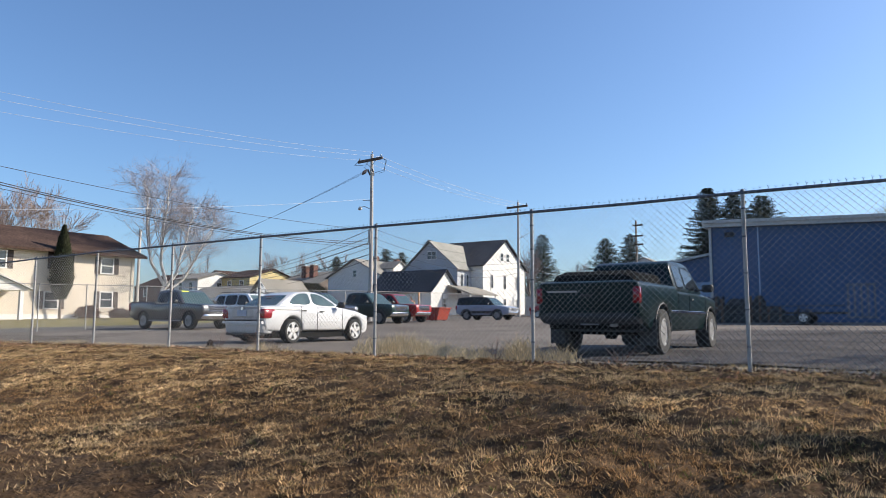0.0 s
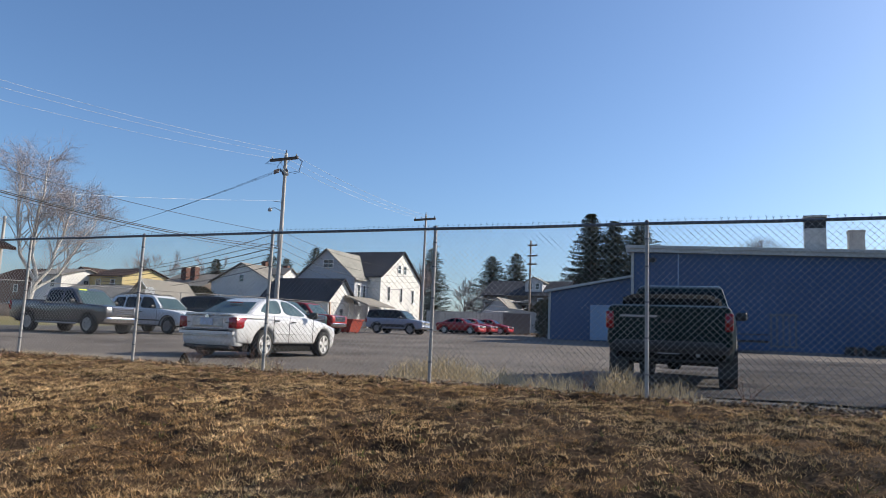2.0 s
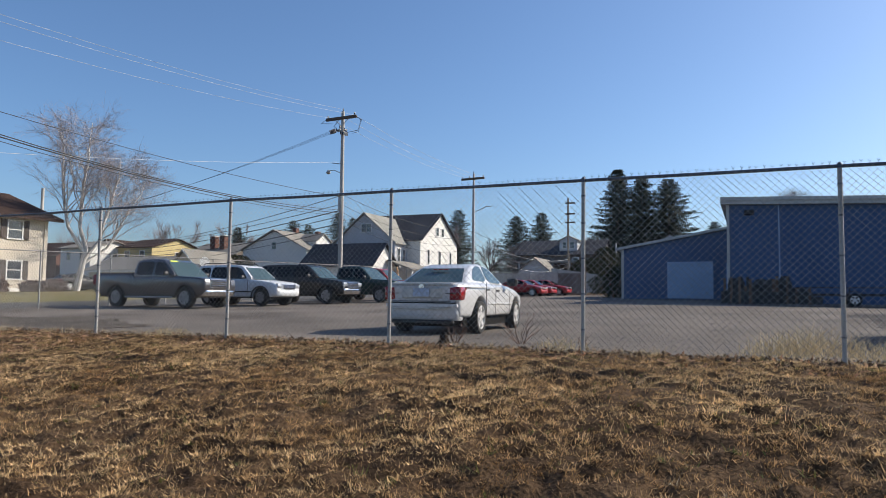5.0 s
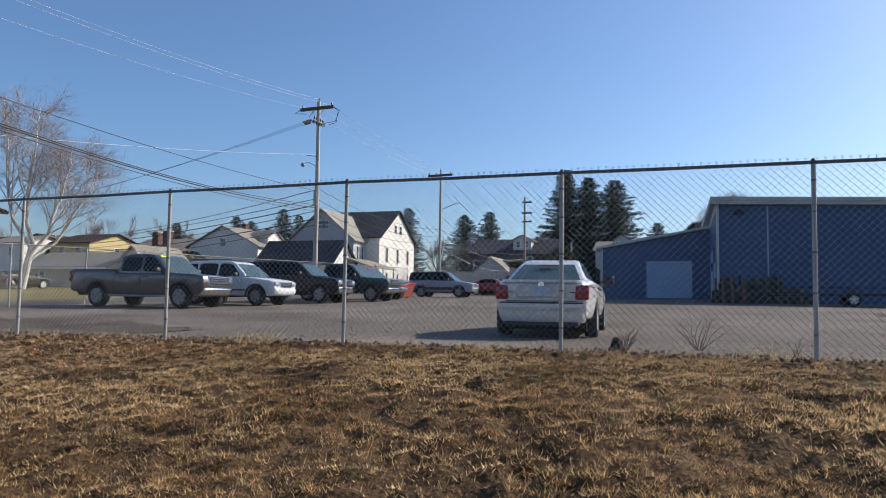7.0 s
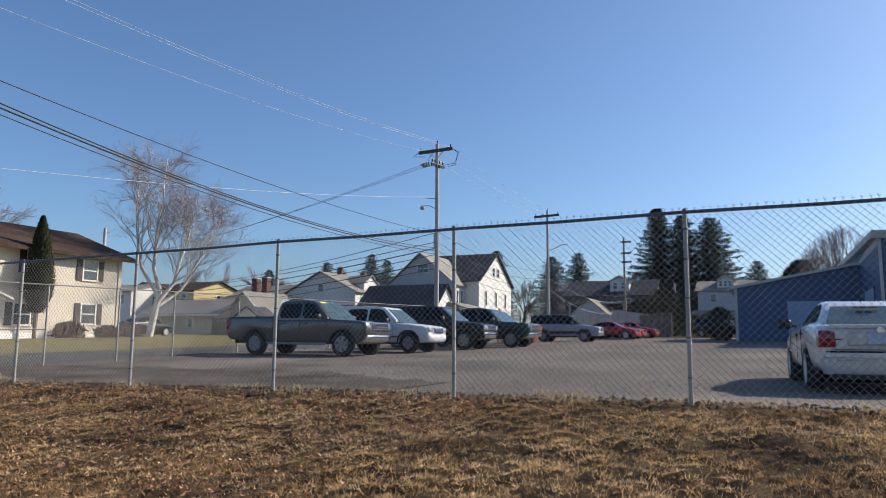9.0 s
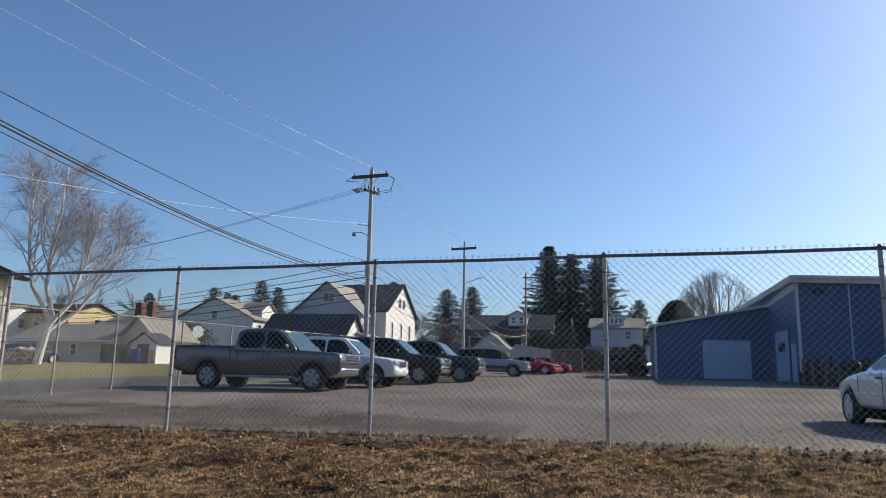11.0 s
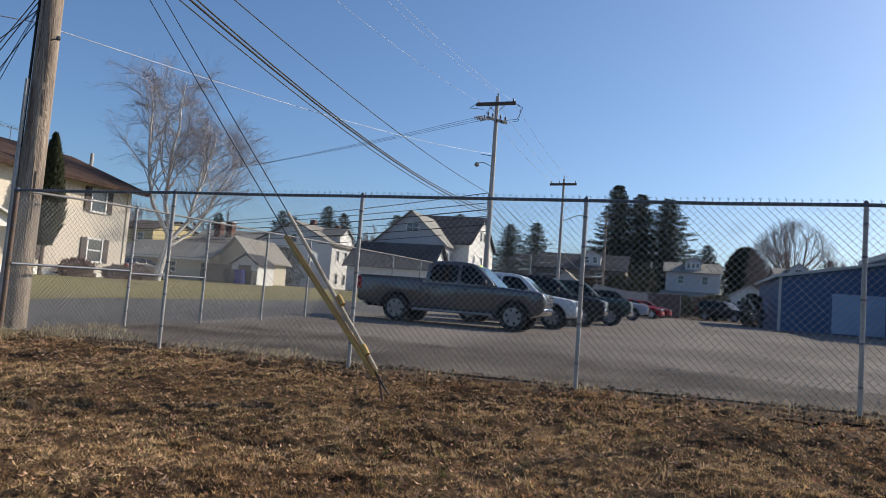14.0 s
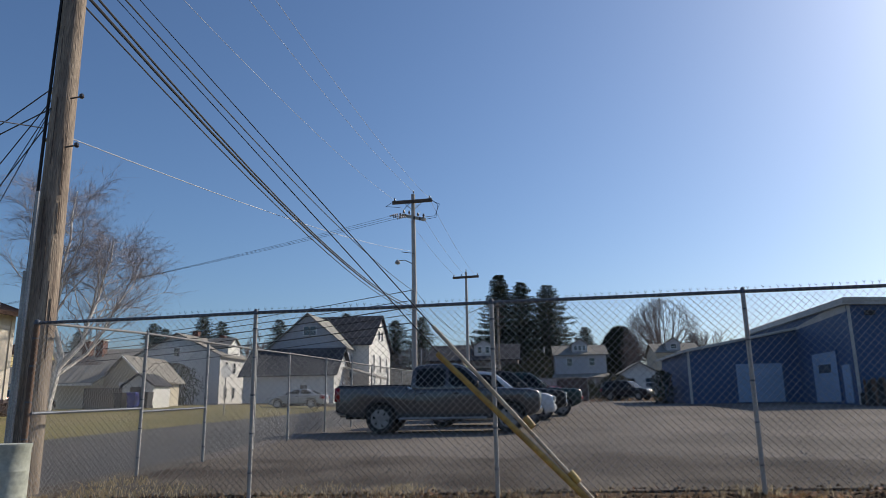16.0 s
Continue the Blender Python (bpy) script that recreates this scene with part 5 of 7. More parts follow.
# ---- vehicles ----
def offset(poly, d):
    """Moves a polygon's outline inwards by d."""
    out, n = [], len(poly)
    area = sum(poly[i][0] * poly[(i + 1) % n][1] - poly[(i + 1) % n][0] * poly[i][1] for i in range(n))
    s = 1 if area > 0 else -1
    for i in range(n):
        (ax, az), (bx, bz), (cx, cz) = poly[i - 1], poly[i], poly[(i + 1) % n]
        e0, e1 = Vector((bx - ax, bz - az)), Vector((cx - bx, cz - bz))
        e0, e1 = (e0.normalized() if e0.length > 1e-6 else e0), (e1.normalized() if e1.length > 1e-6 else e1)
        nrm = Vector((-e0.y - e1.y, e0.x + e1.x)) * s
        nrm = nrm.normalized() if nrm.length > 1e-6 else nrm
        out.append((bx + nrm.x * d, bz + nrm.y * d))
    return out


def soften(poly, cut=0.25, turns=2):
    """Cuts the corners of an outline, so that it runs in curves."""
    for _ in range(turns):
        out = []
        for (ax, az), (bx, bz) in zip(poly, poly[1:] + poly[:1]):
            out += [(ax + (bx - ax) * cut, az + (bz - az) * cut), (bx + (ax - bx) * cut, bz + (az - bz) * cut)]
        poly = out
    return poly


def arch(cx, cz, r, n=9):
    """The points of a wheel arch from the front of it to the rear along the sill."""
    return [(cx + r * math.cos(a), cz + r * math.sin(a)) for a in (math.pi * k / (n - 1) for k in range(n))]


def wheel(parent, x, y, r, width, side, rim_r, spokes, rim_m=None):
    """A wheel whose outer face looks to side (+1 or -1 along y)."""
    w = part("wheel", Geo().lathe([(rim_r * 0.98, -width / 2 * 0.45), (rim_r * 0.98, width / 2 * 0.45)], 24, "y"), UNDER, parent, at=pose(x, y, r))
    h = width / 2
    part("tyre", Geo().lathe([(rim_r, -h), (r * 0.93, -h * 1.02), (r * 0.99, -h * 0.8), (r, -h * 0.3), (r, h * 0.3), (r * 0.99, h * 0.8), (r * 0.93, h * 1.02), (rim_r, h),
                              (rim_r * 0.97, h * 0.6), (rim_r * 0.97, -h * 0.6)], 30, "y", caps=False), RUBBER, w, smooth=True)
    g = Geo()
    o = side * h
    g.lathe([(rim_r, o * 0.96), (rim_r * 0.9, o * 0.98), (rim_r * 0.86, o * 0.55)], 30, "y", caps=False)
    g.lathe([(0.0, o * 0.92), (rim_r * 0.22, o * 0.9), (rim_r * 0.28, o * 0.7), (rim_r * 0.28, o * 0.4)], 14, "y", caps=False)
    for k in range(spokes):
        a = 2 * math.pi * k / spokes + 0.3
        c, s = math.cos(a), math.sin(a)
        ring = []
        for rr, ww in ((rim_r * 0.18, rim_r * 0.19), (rim_r * 0.92, rim_r * 0.25)):
            ring.append([(c * rr - s * ww, o * 0.9, s * rr + c * ww), (c * rr + s * ww, o * 0.9, s * rr - c * ww),
                         (c * rr + s * ww, o * 0.5, s * rr - c * ww), (c * rr - s * ww, o * 0.5, s * rr + c * ww)])
        g.rings(ring)
    part("rim", g, rim_m or RIM, w, smooth=True)


def quad_on(points, push):
    """A thin panel on four or more 3D points, pushed out along its normal, with thickness."""
    p = [Vector(q) for q in points]
    nrm = (p[1] - p[0]).cross(p[2] - p[0]).normalized()
    return Geo().rings([[q + nrm * push for q in p], [q - nrm * 0.004 for q in p]])


def vehicle(name, label, m, spec, group=""):
    """Builds one car from its side outline. x runs forwards, y to its left, z up; the origin lies under the rear axle."""
    s = spec
    t = thing(name, label, s.get("category", "car"), m, group)
    W, col, R = s["width"] / 2, s["paint"], s["r"]
    wb = s["wheelbase"]
    ar = R * 1.2
    low = s["sill"]
    # the lower body: an outline with wheel arches, drawn across the width with rounded flanks and a narrower nose and tail
    top = s["outline"]
    front_x, rear_x = top[-1][0], top[0][0]
    outline = list(top) + [(front_x - 0.06, low + 0.06)] + arch(wb, R, ar) + arch(0, R, ar) + [(rear_x + 0.08, low + 0.1)]
    outline = [(x, max(z, low)) if z < R else (x, z) for x, z in outline]

    def plan(x, z, y):
        f = max(0.0, (x - (front_x - 0.7)) / 0.7)
        b = max(0.0, ((rear_x + s.get("tail_long", 0.5)) - x) / s.get("tail_long", 0.5))
        k = 1 - 0.13 * f * f - s.get("tail_in", 0.06) * b * b
        mid = 1 - s.get("tuck", 0.05) * ((z - 0.55 * (s["belt"] + low)) / (0.5 * (s["belt"] - low))) ** 2
        return y * k * mid

    rings = []
    for y, d in ((-W, 0.085), (-W + 0.008, 0.045), (-W + 0.04, 0.012), (-W + 0.1, 0.0), (W - 0.1, 0.0), (W - 0.04, 0.012), (W - 0.008, 0.045), (W, 0.085)):
        rings.append([(x, plan(x, z, y), z) for x, z in offset(outline, d)])
    body = part("body", Geo().rings(rings), col, t, smooth=True)
    # the cabin: a tapered shell
    cab = soften(s["cabin"], 0.16, 2)
    zb, zt = min(z for _, z in cab), max(z for _, z in cab)
    inset = s.get("inset", 0.24)

    def cw(z):
        return (W - s.get("cab_in", 0.06)) - inset * max(0.0, (z - zb) / (zt - zb)) ** 1.15

    rings = []
    for sgn, d, e in ((-1, 0.045, 0.0), (-1, 0.014, 0.014), (-1, 0.0, 0.06), (1, 0.0, 0.06), (1, 0.014, 0.014), (1, 0.045, 0.0)):
        rings.append([(x, sgn * (cw(z) - e), z) for x, z in offset(cab, d)])
    part("cabin", Geo().rings(rings), s.get("roof_paint", col), t, smooth=True)
    part("underbody", Geo().box(rear_x + 0.3, front_x - 0.35, -W + 0.16, W - 0.16, low - 0.06, s["belt"] - 0.35), UNDER, t)
    # glass
    for win in s["side_windows"]:
        for sgn in (-1, 1):
            pts = [(x, sgn * (cw(z) + 0.001), z) for x, z in soften(win, s.get("round", 0.12), 2)]
            part("side_window", quad_on(pts if sgn < 0 else pts[::-1], 0.006), s["glass"], t)
    for nm, key in (("windscreen", "windscreen"), ("rear_window", "rear_glass")):
        if key in s:
            (x0, z0), (x1, z1) = s[key]
            gi = s.get("glass_in", 0.1)
            pts = [(x0, -cw(z0) + gi, z0), (x0, cw(z0) - gi, z0), (x1, cw(z1) - gi, z1), (x1, -cw(z1) + gi, z1)]
            pts = pts if key == "windscreen" else pts[::-1]
            part(nm, quad_on(pts, 0.012), s.get("screen_glass", s["glass"]), t)
    for x in (wb, 0):
        for sgn in (-1, 1):
            wheel(t, x, sgn * (W - s.get("wheel_in", 0.11)), R, s.get("tyre", 0.21), sgn, s["rim"], s.get("spokes", 6), s.get("rim_paint"))
    if "flare" in s:
        for x in (wb, 0):
            for sgn in (-1, 1):
                part("wheel_arch_trim", Geo().tube([(px, sgn * (W - 0.02), pz) for px, pz in arch(x, R, ar + 0.015, 13)], s["flare"], 6), BLACKPL, body, smooth=True)
    # seams, handles, mirrors
    for x, z0, z1 in s["seams"]:
        for sgn in (-1, 1):
            y = plan(x, (z0 + z1) / 2, W)
            part("door_seam", Geo().box(x - 0.006, x + 0.006, sgn * y - 0.003, sgn * y + 0.003, z0, z1), UNDER, body)
    for x, z in s["handles"]:
        for sgn in (-1, 1):
            y = sgn * (plan(x, z, W) + 0.012)
            part("door_handle", Geo().box(x - 0.09, x + 0.09, y - 0.014, y + 0.014, z - 0.018, z + 0.018, 0.006), s.get("trim", BLACKPL), body)
    if "mirror" in s:
        x, z = s["mirror"]
        for sgn in (-1, 1):
            y = sgn * (W + 0.1)
            g = Geo().box(x - 0.07, x + 0.05, y - 0.11, y + 0.11, z - 0.075, z + 0.085, 0.03)
            part("door_mirror", g, s.get("mirror_paint", BLACKPL), t, smooth=True)
            part("mirror_stalk", Geo().tube([(x, sgn * (W - 0.09), z - 0.03), (x, y, z - 0.02)], 0.02, 6), BLACKPL, t)
    if "strip" in s:
        z, h, mm = s["strip"]
        for sgn in (-1, 1):
            y = plan(wb / 2, z, W)
            part("side_moulding", Geo().box(ar + 0.02, wb - ar - 0.02, sgn * y - 0.012, sgn * y + 0.012, z - h / 2, z + h / 2, 0.006), mm, body)
    # bumpers, lamps, grille, plate
    for nm, x, sg in (("front_bumper", front_x, 1), ("rear_bumper", rear_x, -1)):
        z0, z1, mm = s[nm]
        wn_ = W * 0.87 if sg > 0 else W * (1 - s.get("tail_in", 0.06)) * 0.985
        g = Geo().rings([[(x + sg * (dx - ins), y_ * (1 - 0.5 * ins), z) for y_, dx in
                          ((-wn_, -0.14), (-wn_ * 0.97, -0.04), (-wn_ * 0.88, 0.02), (-wn_ * 0.5, 0.055), (wn_ * 0.5, 0.055), (wn_ * 0.88, 0.02), (wn_ * 0.97, -0.04), (wn_, -0.14), (wn_, -0.3), (-wn_, -0.3))]
                         for z, ins in ((z0, 0.07), (z0 + 0.05, 0.02), ((z0 + z1) / 2, 0.0), (z1 - 0.05, 0.0), (z1 - 0.015, 0.012), (z1, 0.04))])
        part(nm, g, mm, t, smooth=True)
    for sgn in (-1, 1):
        x, z0, z1, w_ = s["headlamp"]
        yc = sgn * (plan(x, z0, W) - w_ / 2 - 0.02)
        part("headlamp", Geo().box(x - 0.25, x + 0.012, yc - w_ / 2, yc + w_ / 2, z0, z1, 0.03), CLEARLAMP, t, "clear glass headlamp", True)
        x, z0, z1, w_ = s["taillamp"]
        yc = sgn * (plan(x + s.get("tail_deep", 0.12) * 0.3, z0, W) - w_ / 2 + 0.01)
        part("tail_lamp", Geo().box(x - 0.015, x + s.get("tail_deep", 0.12), yc - w_ / 2, yc + w_ / 2, z0, z1, 0.015), REDLAMP, t, "red tail lamp", True)
    x, z0, z1, w_ = s["grille"]
    gr = part("grille", Geo().box(x - 0.2, x + 0.02, -w_ / 2, w_ / 2, z0, z1, 0.02), s.get("grille_paint", BLACKPL), t)
    if s.get("grille_paint") == CHROME:
        part("grille_mesh", Geo().box(x + 0.01, x + 0.026, -w_ / 2 + 0.07, w_ / 2 - 0.07, z0 + 0.05, z1 - 0.05, 0.004), BLACKPL, gr)
    for k in range(s.get("bars", 3)):
        z = z0 + 0.04 + (z1 - z0 - 0.08) * (k + 0.5) / s.get("bars", 3)
        part("grille_bar", Geo().box(x + 0.018, x + 0.04, -w_ / 2 + 0.06, w_ / 2 - 0.06, z - 0.018, z + 0.018, 0.006), CHROME, gr)
    x, z = s["plate"]
    part("number_plate", Geo().box(x - 0.02, x + 0.002, -0.155, 0.155, z - 0.075, z + 0.075), PLATE, t, "plain number plate")
    part("exhaust", Geo().tube([(rear_x + 0.7, -0.4, low + 0.02), (rear_x + 0.02, -0.42, low + 0.02)], 0.03, 8), GALV, t)
    return t


SEDAN = dict(width=1.69, wheelbase=2.53, r=0.31, rim=0.225, tail_in=0.17, tail_long=0.85, inset=0.24, cab_in=0.15, tuck=0.1, sill=0.2, belt=0.93, category="car",
             outline=[(-0.9, 0.5), (-0.93, 0.86), (-0.86, 0.93), (-0.45, 0.955), (0.2, 0.965), (1.0, 0.95), (2.0, 0.94), (2.6, 0.86), (3.05, 0.76), (3.24, 0.64), (3.27, 0.45)],
             cabin=[(-0.5, 0.88), (0.1, 1.2), (0.42, 1.315), (0.9, 1.355), (1.28, 1.335), (1.55, 1.26), (2.2, 0.88)],
             side_windows=[[(0.02, 1.0), (0.86, 0.985), (0.88, 1.3), (0.6, 1.295), (0.34, 1.23), (0.13, 1.1)], [(0.95, 0.985), (1.9, 0.965), (1.62, 1.13), (1.42, 1.245), (1.2, 1.295), (0.97, 1.305)]], glass_in=0.09, round=0.18,
             windscreen=((2.07, 0.945), (1.55, 1.26)), rear_glass=((-0.42, 0.935), (0.13, 1.225)), seams=[(0.28, 0.3, 0.97), (0.91, 0.25, 0.95), (1.95, 0.3, 0.93)],
             handles=[(0.42, 0.83), (1.1, 0.82)], mirror=(1.78, 1.0), front_bumper=(0.24, 0.5, None), rear_bumper=(0.26, 0.56, None),
             headlamp=(3.245, 0.6, 0.74, 0.36), taillamp=(-0.915, 0.63, 0.86, 0.21), tail_deep=0.36, grille=(3.265, 0.56, 0.72, 0.7), plate=(-0.95, 0.76), spokes=5)
JETTA = paint("white_car_paint", (0.63, 0.64, 0.65), (0.54, 0.545, 0.55), 0.12, 0.7)


def dressed(base, **more):
    d = dict(base)
    d.update(more)
    return d


def bumpers(d, m):
    for k in ("front_bumper", "rear_bumper"):
        z0, z1, old = d[k]
        d[k] = (z0, z1, old or m)
    return d


CARS = "parked vehicles"
sedan = vehicle("sedan", "white four-door sedan with dirt round the wheels, parked on the lot", pose(-12.72, 14.25, ground_z(-12.9, 15.4) + 0.02, 0, 0, 93),
                bumpers(dressed(SEDAN, paint=JETTA, glass=TEALGLASS, mirror_paint=BLACKPL, strip=(0.56, 0.035, JETTA)), JETTA), CARS)
part("bumper_strip", Geo().box(-0.99, -0.96, -0.55, 0.55, 0.455, 0.475, 0.006), FASCIA, sedan)
# No hollow is cut: the recess's shade is this panel's greyer colour.
part("plate_recess_shade", Geo().box(-0.942, -0.9, -0.4, 0.4, 0.655, 0.845, 0.02), FASCIA, sedan, "grey panel toned as the shaded plate recess")
part("boot_seam", Geo().box(-0.938, -0.92, -0.56, 0.56, 0.6, 0.606), UNDER, sedan)
part("lower_valance", Geo().box(-0.93, -0.8, -0.6, 0.6, 0.2, 0.27, 0.02), BLACKPL, sedan)
# Dark strip: the gap, with the bumper's shadow line put into its colour.
part("bumper_gap", Geo().box(-0.957, -0.9, -0.66, 0.66, 0.565, 0.582), UNDER, sedan, "dark strip for the gap and shadow line above the bumper")
part("bumper_ledge", Geo().rings([[(-1.0, -0.62, z), (-0.965, -0.69, z), (-0.9, -0.69, z), (-0.9, 0.69, z), (-0.965, 0.69, z), (-1.0, 0.62, z)] for z in (0.5, 0.56)]), JETTA, sedan, "bumper ledge")
part("boot_lip", Geo().rings([[(-0.945, -0.56, z), (-0.9, -0.6, z), (-0.8, -0.6, z), (-0.8, 0.6, z), (-0.9, 0.6, z), (-0.945, 0.56, z)] for z in (0.9, 0.935)]), JETTA, sedan, "boot lid lip")
for sgn in (-1, 1):
    part("lamp_divider", Geo().box(-0.936, -0.92, sgn * 0.56 - 0.1, sgn * 0.56 + 0.1, 0.735, 0.748), UNDER, sedan)
part("high_brake_lamp", Geo().box(-0.02, 0.02, -0.16, 0.16, 1.2, 1.22, 0.004), REDLAMP, sedan, "dark red brake lamp behind the glass")
part("aerial", Geo().tube([(0.35, 0, 1.3), (0.1, 0, 1.52)], 0.004, 5), BLACKPL, sedan)
part("badge", Geo().lathe([(0.05, -0.958), (0.05, -0.945)], 16, "x", at=(0, 0, 0.86)), CHROME, sedan)

PICKUP = dict(width=1.98, wheelbase=3.55, r=0.395, rim=0.26, sill=0.46, belt=1.2, category="pickup truck", tuck=0.035, inset=0.19,
              outline=[(-1.3, 0.62), (-1.31, 1.28), (-1.24, 1.31), (0.72, 1.3), (0.8, 1.2), (2.9, 1.2), (3.2, 1.21), (4.15, 1.16), (4.36, 1.11), (4.42, 1.0), (4.42, 0.62)],
              cabin=[(0.82, 1.12), (0.9, 1.78), (1.15, 1.87), (1.9, 1.89), (2.35, 1.83), (3.12, 1.14)],
              side_windows=[[(0.98, 1.26), (1.82, 1.25), (1.84, 1.76), (1.15, 1.76), (1.02, 1.7)], [(1.92, 1.25), (2.85, 1.24), (2.35, 1.71), (2.2, 1.76), (1.94, 1.765)]],
              windscreen=((3.04, 1.21), (2.42, 1.77)), rear_glass=((0.855, 1.3), (0.895, 1.72)),
              seams=[(0.76, 0.55, 1.3), (1.0, 0.5, 1.22), (1.88, 0.45, 1.22), (2.95, 0.5, 1.2)], handles=[(1.2, 1.08), (2.1, 1.07)], mirror=(2.72, 1.3), mirror_paint=BLACKPL,
              front_bumper=(0.48, 0.7, CHROME), rear_bumper=(0.52, 0.72, CHROME), headlamp=(4.38, 0.82, 1.06, 0.32), taillamp=(-1.3, 0.88, 1.26, 0.16), tail_deep=0.14,
              grille=(4.425, 0.78, 1.1, 1.1), grille_paint=CHROME, bars=3, flare=0.028, rim_paint=DARKRIM, plate=(-1.44, 0.62), tyre=0.26, wheel_in=0.14, spokes=6)
GREYP = paint("charcoal_truck_paint", (0.034, 0.031, 0.034), (0.026, 0.024, 0.026), 0.12, 0.8)
zc = ground_z(-28, 23)
ford = vehicle("pickup_truck", "charcoal grey crew cab pickup with chrome bumpers", pose(-30.25, 22.95, zc + 0.02, 0, 0, 0),
               dressed(PICKUP, paint=GREYP, glass=CARGLASS, screen_glass=TEALGLASS), CARS)
part("windscreen_sticker", Geo().add([(2.33, -0.55, 1.8), (2.33, -0.15, 1.8), (2.43, -0.15, 1.715), (2.43, -0.55, 1.715)], [(0, 1, 2, 3)]).add(
    [(2.36, -0.55, 1.83), (2.36, -0.15, 1.83), (2.46, -0.15, 1.74), (2.46, -0.55, 1.74)], [(0, 1, 2, 3)]), NEON, ford, "yellow price numbers")
part("running_board", Geo().tube([(0.55, -1.0, 0.4), (2.95, -1.0, 0.4)], 0.035, 8), DARKRIM, ford, smooth=True)
for sgn in (-1, 1):
    part("rocker_panel", Geo().box(0.5, 3.03, sgn * 0.95 - 0.03, sgn * 0.95 + 0.03, 0.4, 0.52, 0.01), BLACKPL, ford)
part("bed_cover", Geo().box(-1.24, 0.75, -0.9, 0.9, 1.29, 1.325, 0.01), BLACKPL, ford)

SUV = dressed(PICKUP, width=1.84, wheelbase=2.84, r=0.37, rim=0.23, sill=0.38, belt=1.1, category="SUV", inset=0.2,
              outline=[(-0.96, 0.55), (-0.98, 1.08), (-0.9, 1.15), (0.8, 1.14), (2.3, 1.12), (2.6, 1.1), (3.45, 1.0), (3.62, 0.9), (3.66, 0.52)],
              cabin=[(-0.92, 1.05), (-0.78, 1.62), (-0.55, 1.73), (0.6, 1.77), (1.45, 1.75), (1.75, 1.69), (2.5, 1.06)],
              side_windows=[[(-0.72, 1.17), (0.02, 1.16), (0.02, 1.64), (-0.55, 1.62)], [(0.1, 1.16), (0.98, 1.15), (1.0, 1.65), (0.12, 1.65)], [(1.06, 1.15), (2.12, 1.14), (1.7, 1.58), (1.5, 1.645), (1.08, 1.655)]],
              windscreen=((2.42, 1.13), (1.82, 1.63)), rear_glass=((-0.905, 1.12), (-0.8, 1.56)), seams=[(0.06, 0.5, 1.12), (1.03, 0.45, 1.12), (2.2, 0.5, 1.1)], handles=[(0.25, 0.98), (1.22, 0.97)],
              mirror=(2.0, 1.2), front_bumper=(0.42, 0.66, None), rear_bumper=(0.44, 0.64, None), headlamp=(3.645, 0.76, 0.94, 0.34), taillamp=(-0.97, 0.8, 1.1, 0.14), grille=(3.67, 0.72, 0.92, 0.8), plate=(-0.985, 0.86), tyre=0.23,
              strip=(0.6, 0.05, BLACKPL))


def rack(t, x0, x1, z, y):
    for sgn in (-1, 1):
        part("roof_rail", Geo().tube([(x0, sgn * y, z), (x0 + 0.08, sgn * y, z + 0.06), (x1 - 0.08, sgn * y, z + 0.06), (x1, sgn * y, z)], 0.018, 6), BLACKPL, t)


SUVWHITE = paint("white_suv_paint", (0.68, 0.7, 0.72), (0.6, 0.62, 0.64))
explorer = vehicle("suv", "white sport utility with black roof rails", pose(-29.0, 26.6, ground_z(-28, 26.5) + 0.02), bumpers(dressed(SUV, paint=SUVWHITE, glass=CARGLASS, screen_glass=TEALGLASS), SUVWHITE), CARS)
rack(explorer, -0.5, 1.5, 1.76, 0.6)
BLACKP = paint("black_truck_paint", (0.012, 0.012, 0.014), None, 0.15, 0.25)
BIGSUV = dressed(SUV, width=1.96, wheelbase=3.2, r=0.4, rim=0.25, sill=0.42,
                 outline=[(-1.05, 0.6), (-1.07, 1.2), (-1.0, 1.26), (0.9, 1.25), (2.6, 1.23), (2.9, 1.2), (3.9, 1.1), (4.08, 1.0), (4.12, 0.56)], belt=1.2,
                 cabin=[(-0.98, 1.15), (-0.86, 1.75), (-0.6, 1.86), (0.7, 1.9), (1.7, 1.88), (2.05, 1.82), (2.85, 1.16)],
                 side_windows=[[(-0.76, 1.28), (0.1, 1.27), (0.1, 1.76), (-0.6, 1.75)], [(0.18, 1.27), (1.1, 1.26), (1.12, 1.78), (0.2, 1.78)], [(1.2, 1.26), (2.45, 1.25), (2.0, 1.7), (1.8, 1.78), (1.22, 1.785)]],
                 windscreen=((2.77, 1.23), (2.12, 1.76)), rear_glass=((-0.97, 1.22), (-0.88, 1.68)), seams=[(0.14, 0.55, 1.22), (1.15, 0.5, 1.22), (2.5, 0.55, 1.2)], handles=[(0.35, 1.08), (1.35, 1.07)], mirror=(2.3, 1.32),
                 headlamp=(4.105, 0.84, 1.03, 0.36), taillamp=(-1.06, 0.85, 1.2, 0.15), grille=(4.13, 0.78, 1.03, 0.95), plate=(-1.075, 0.95), front_bumper=(0.48, 0.74, CHROME), rear_bumper=(0.5, 0.7, None))
ram = vehicle("suv", "large black sport utility with a chrome grille", pose(-28.9, 30.9, ground_z(-28, 30.5) + 0.02), bumpers(dressed(BIGSUV, paint=BLACKP, glass=CARGLASS, screen_glass=TEALGLASS), BLACKP), CARS)
DARKGREEN = paint("dark_green_paint", (0.012, 0.035, 0.03))
vehicle("pickup_truck", "dark green pickup with a chrome grille", pose(-28.4, 34.6, ground_z(-28, 34) + 0.02), dressed(PICKUP, paint=DARKGREEN, glass=CARGLASS, screen_glass=TEALGLASS), CARS)
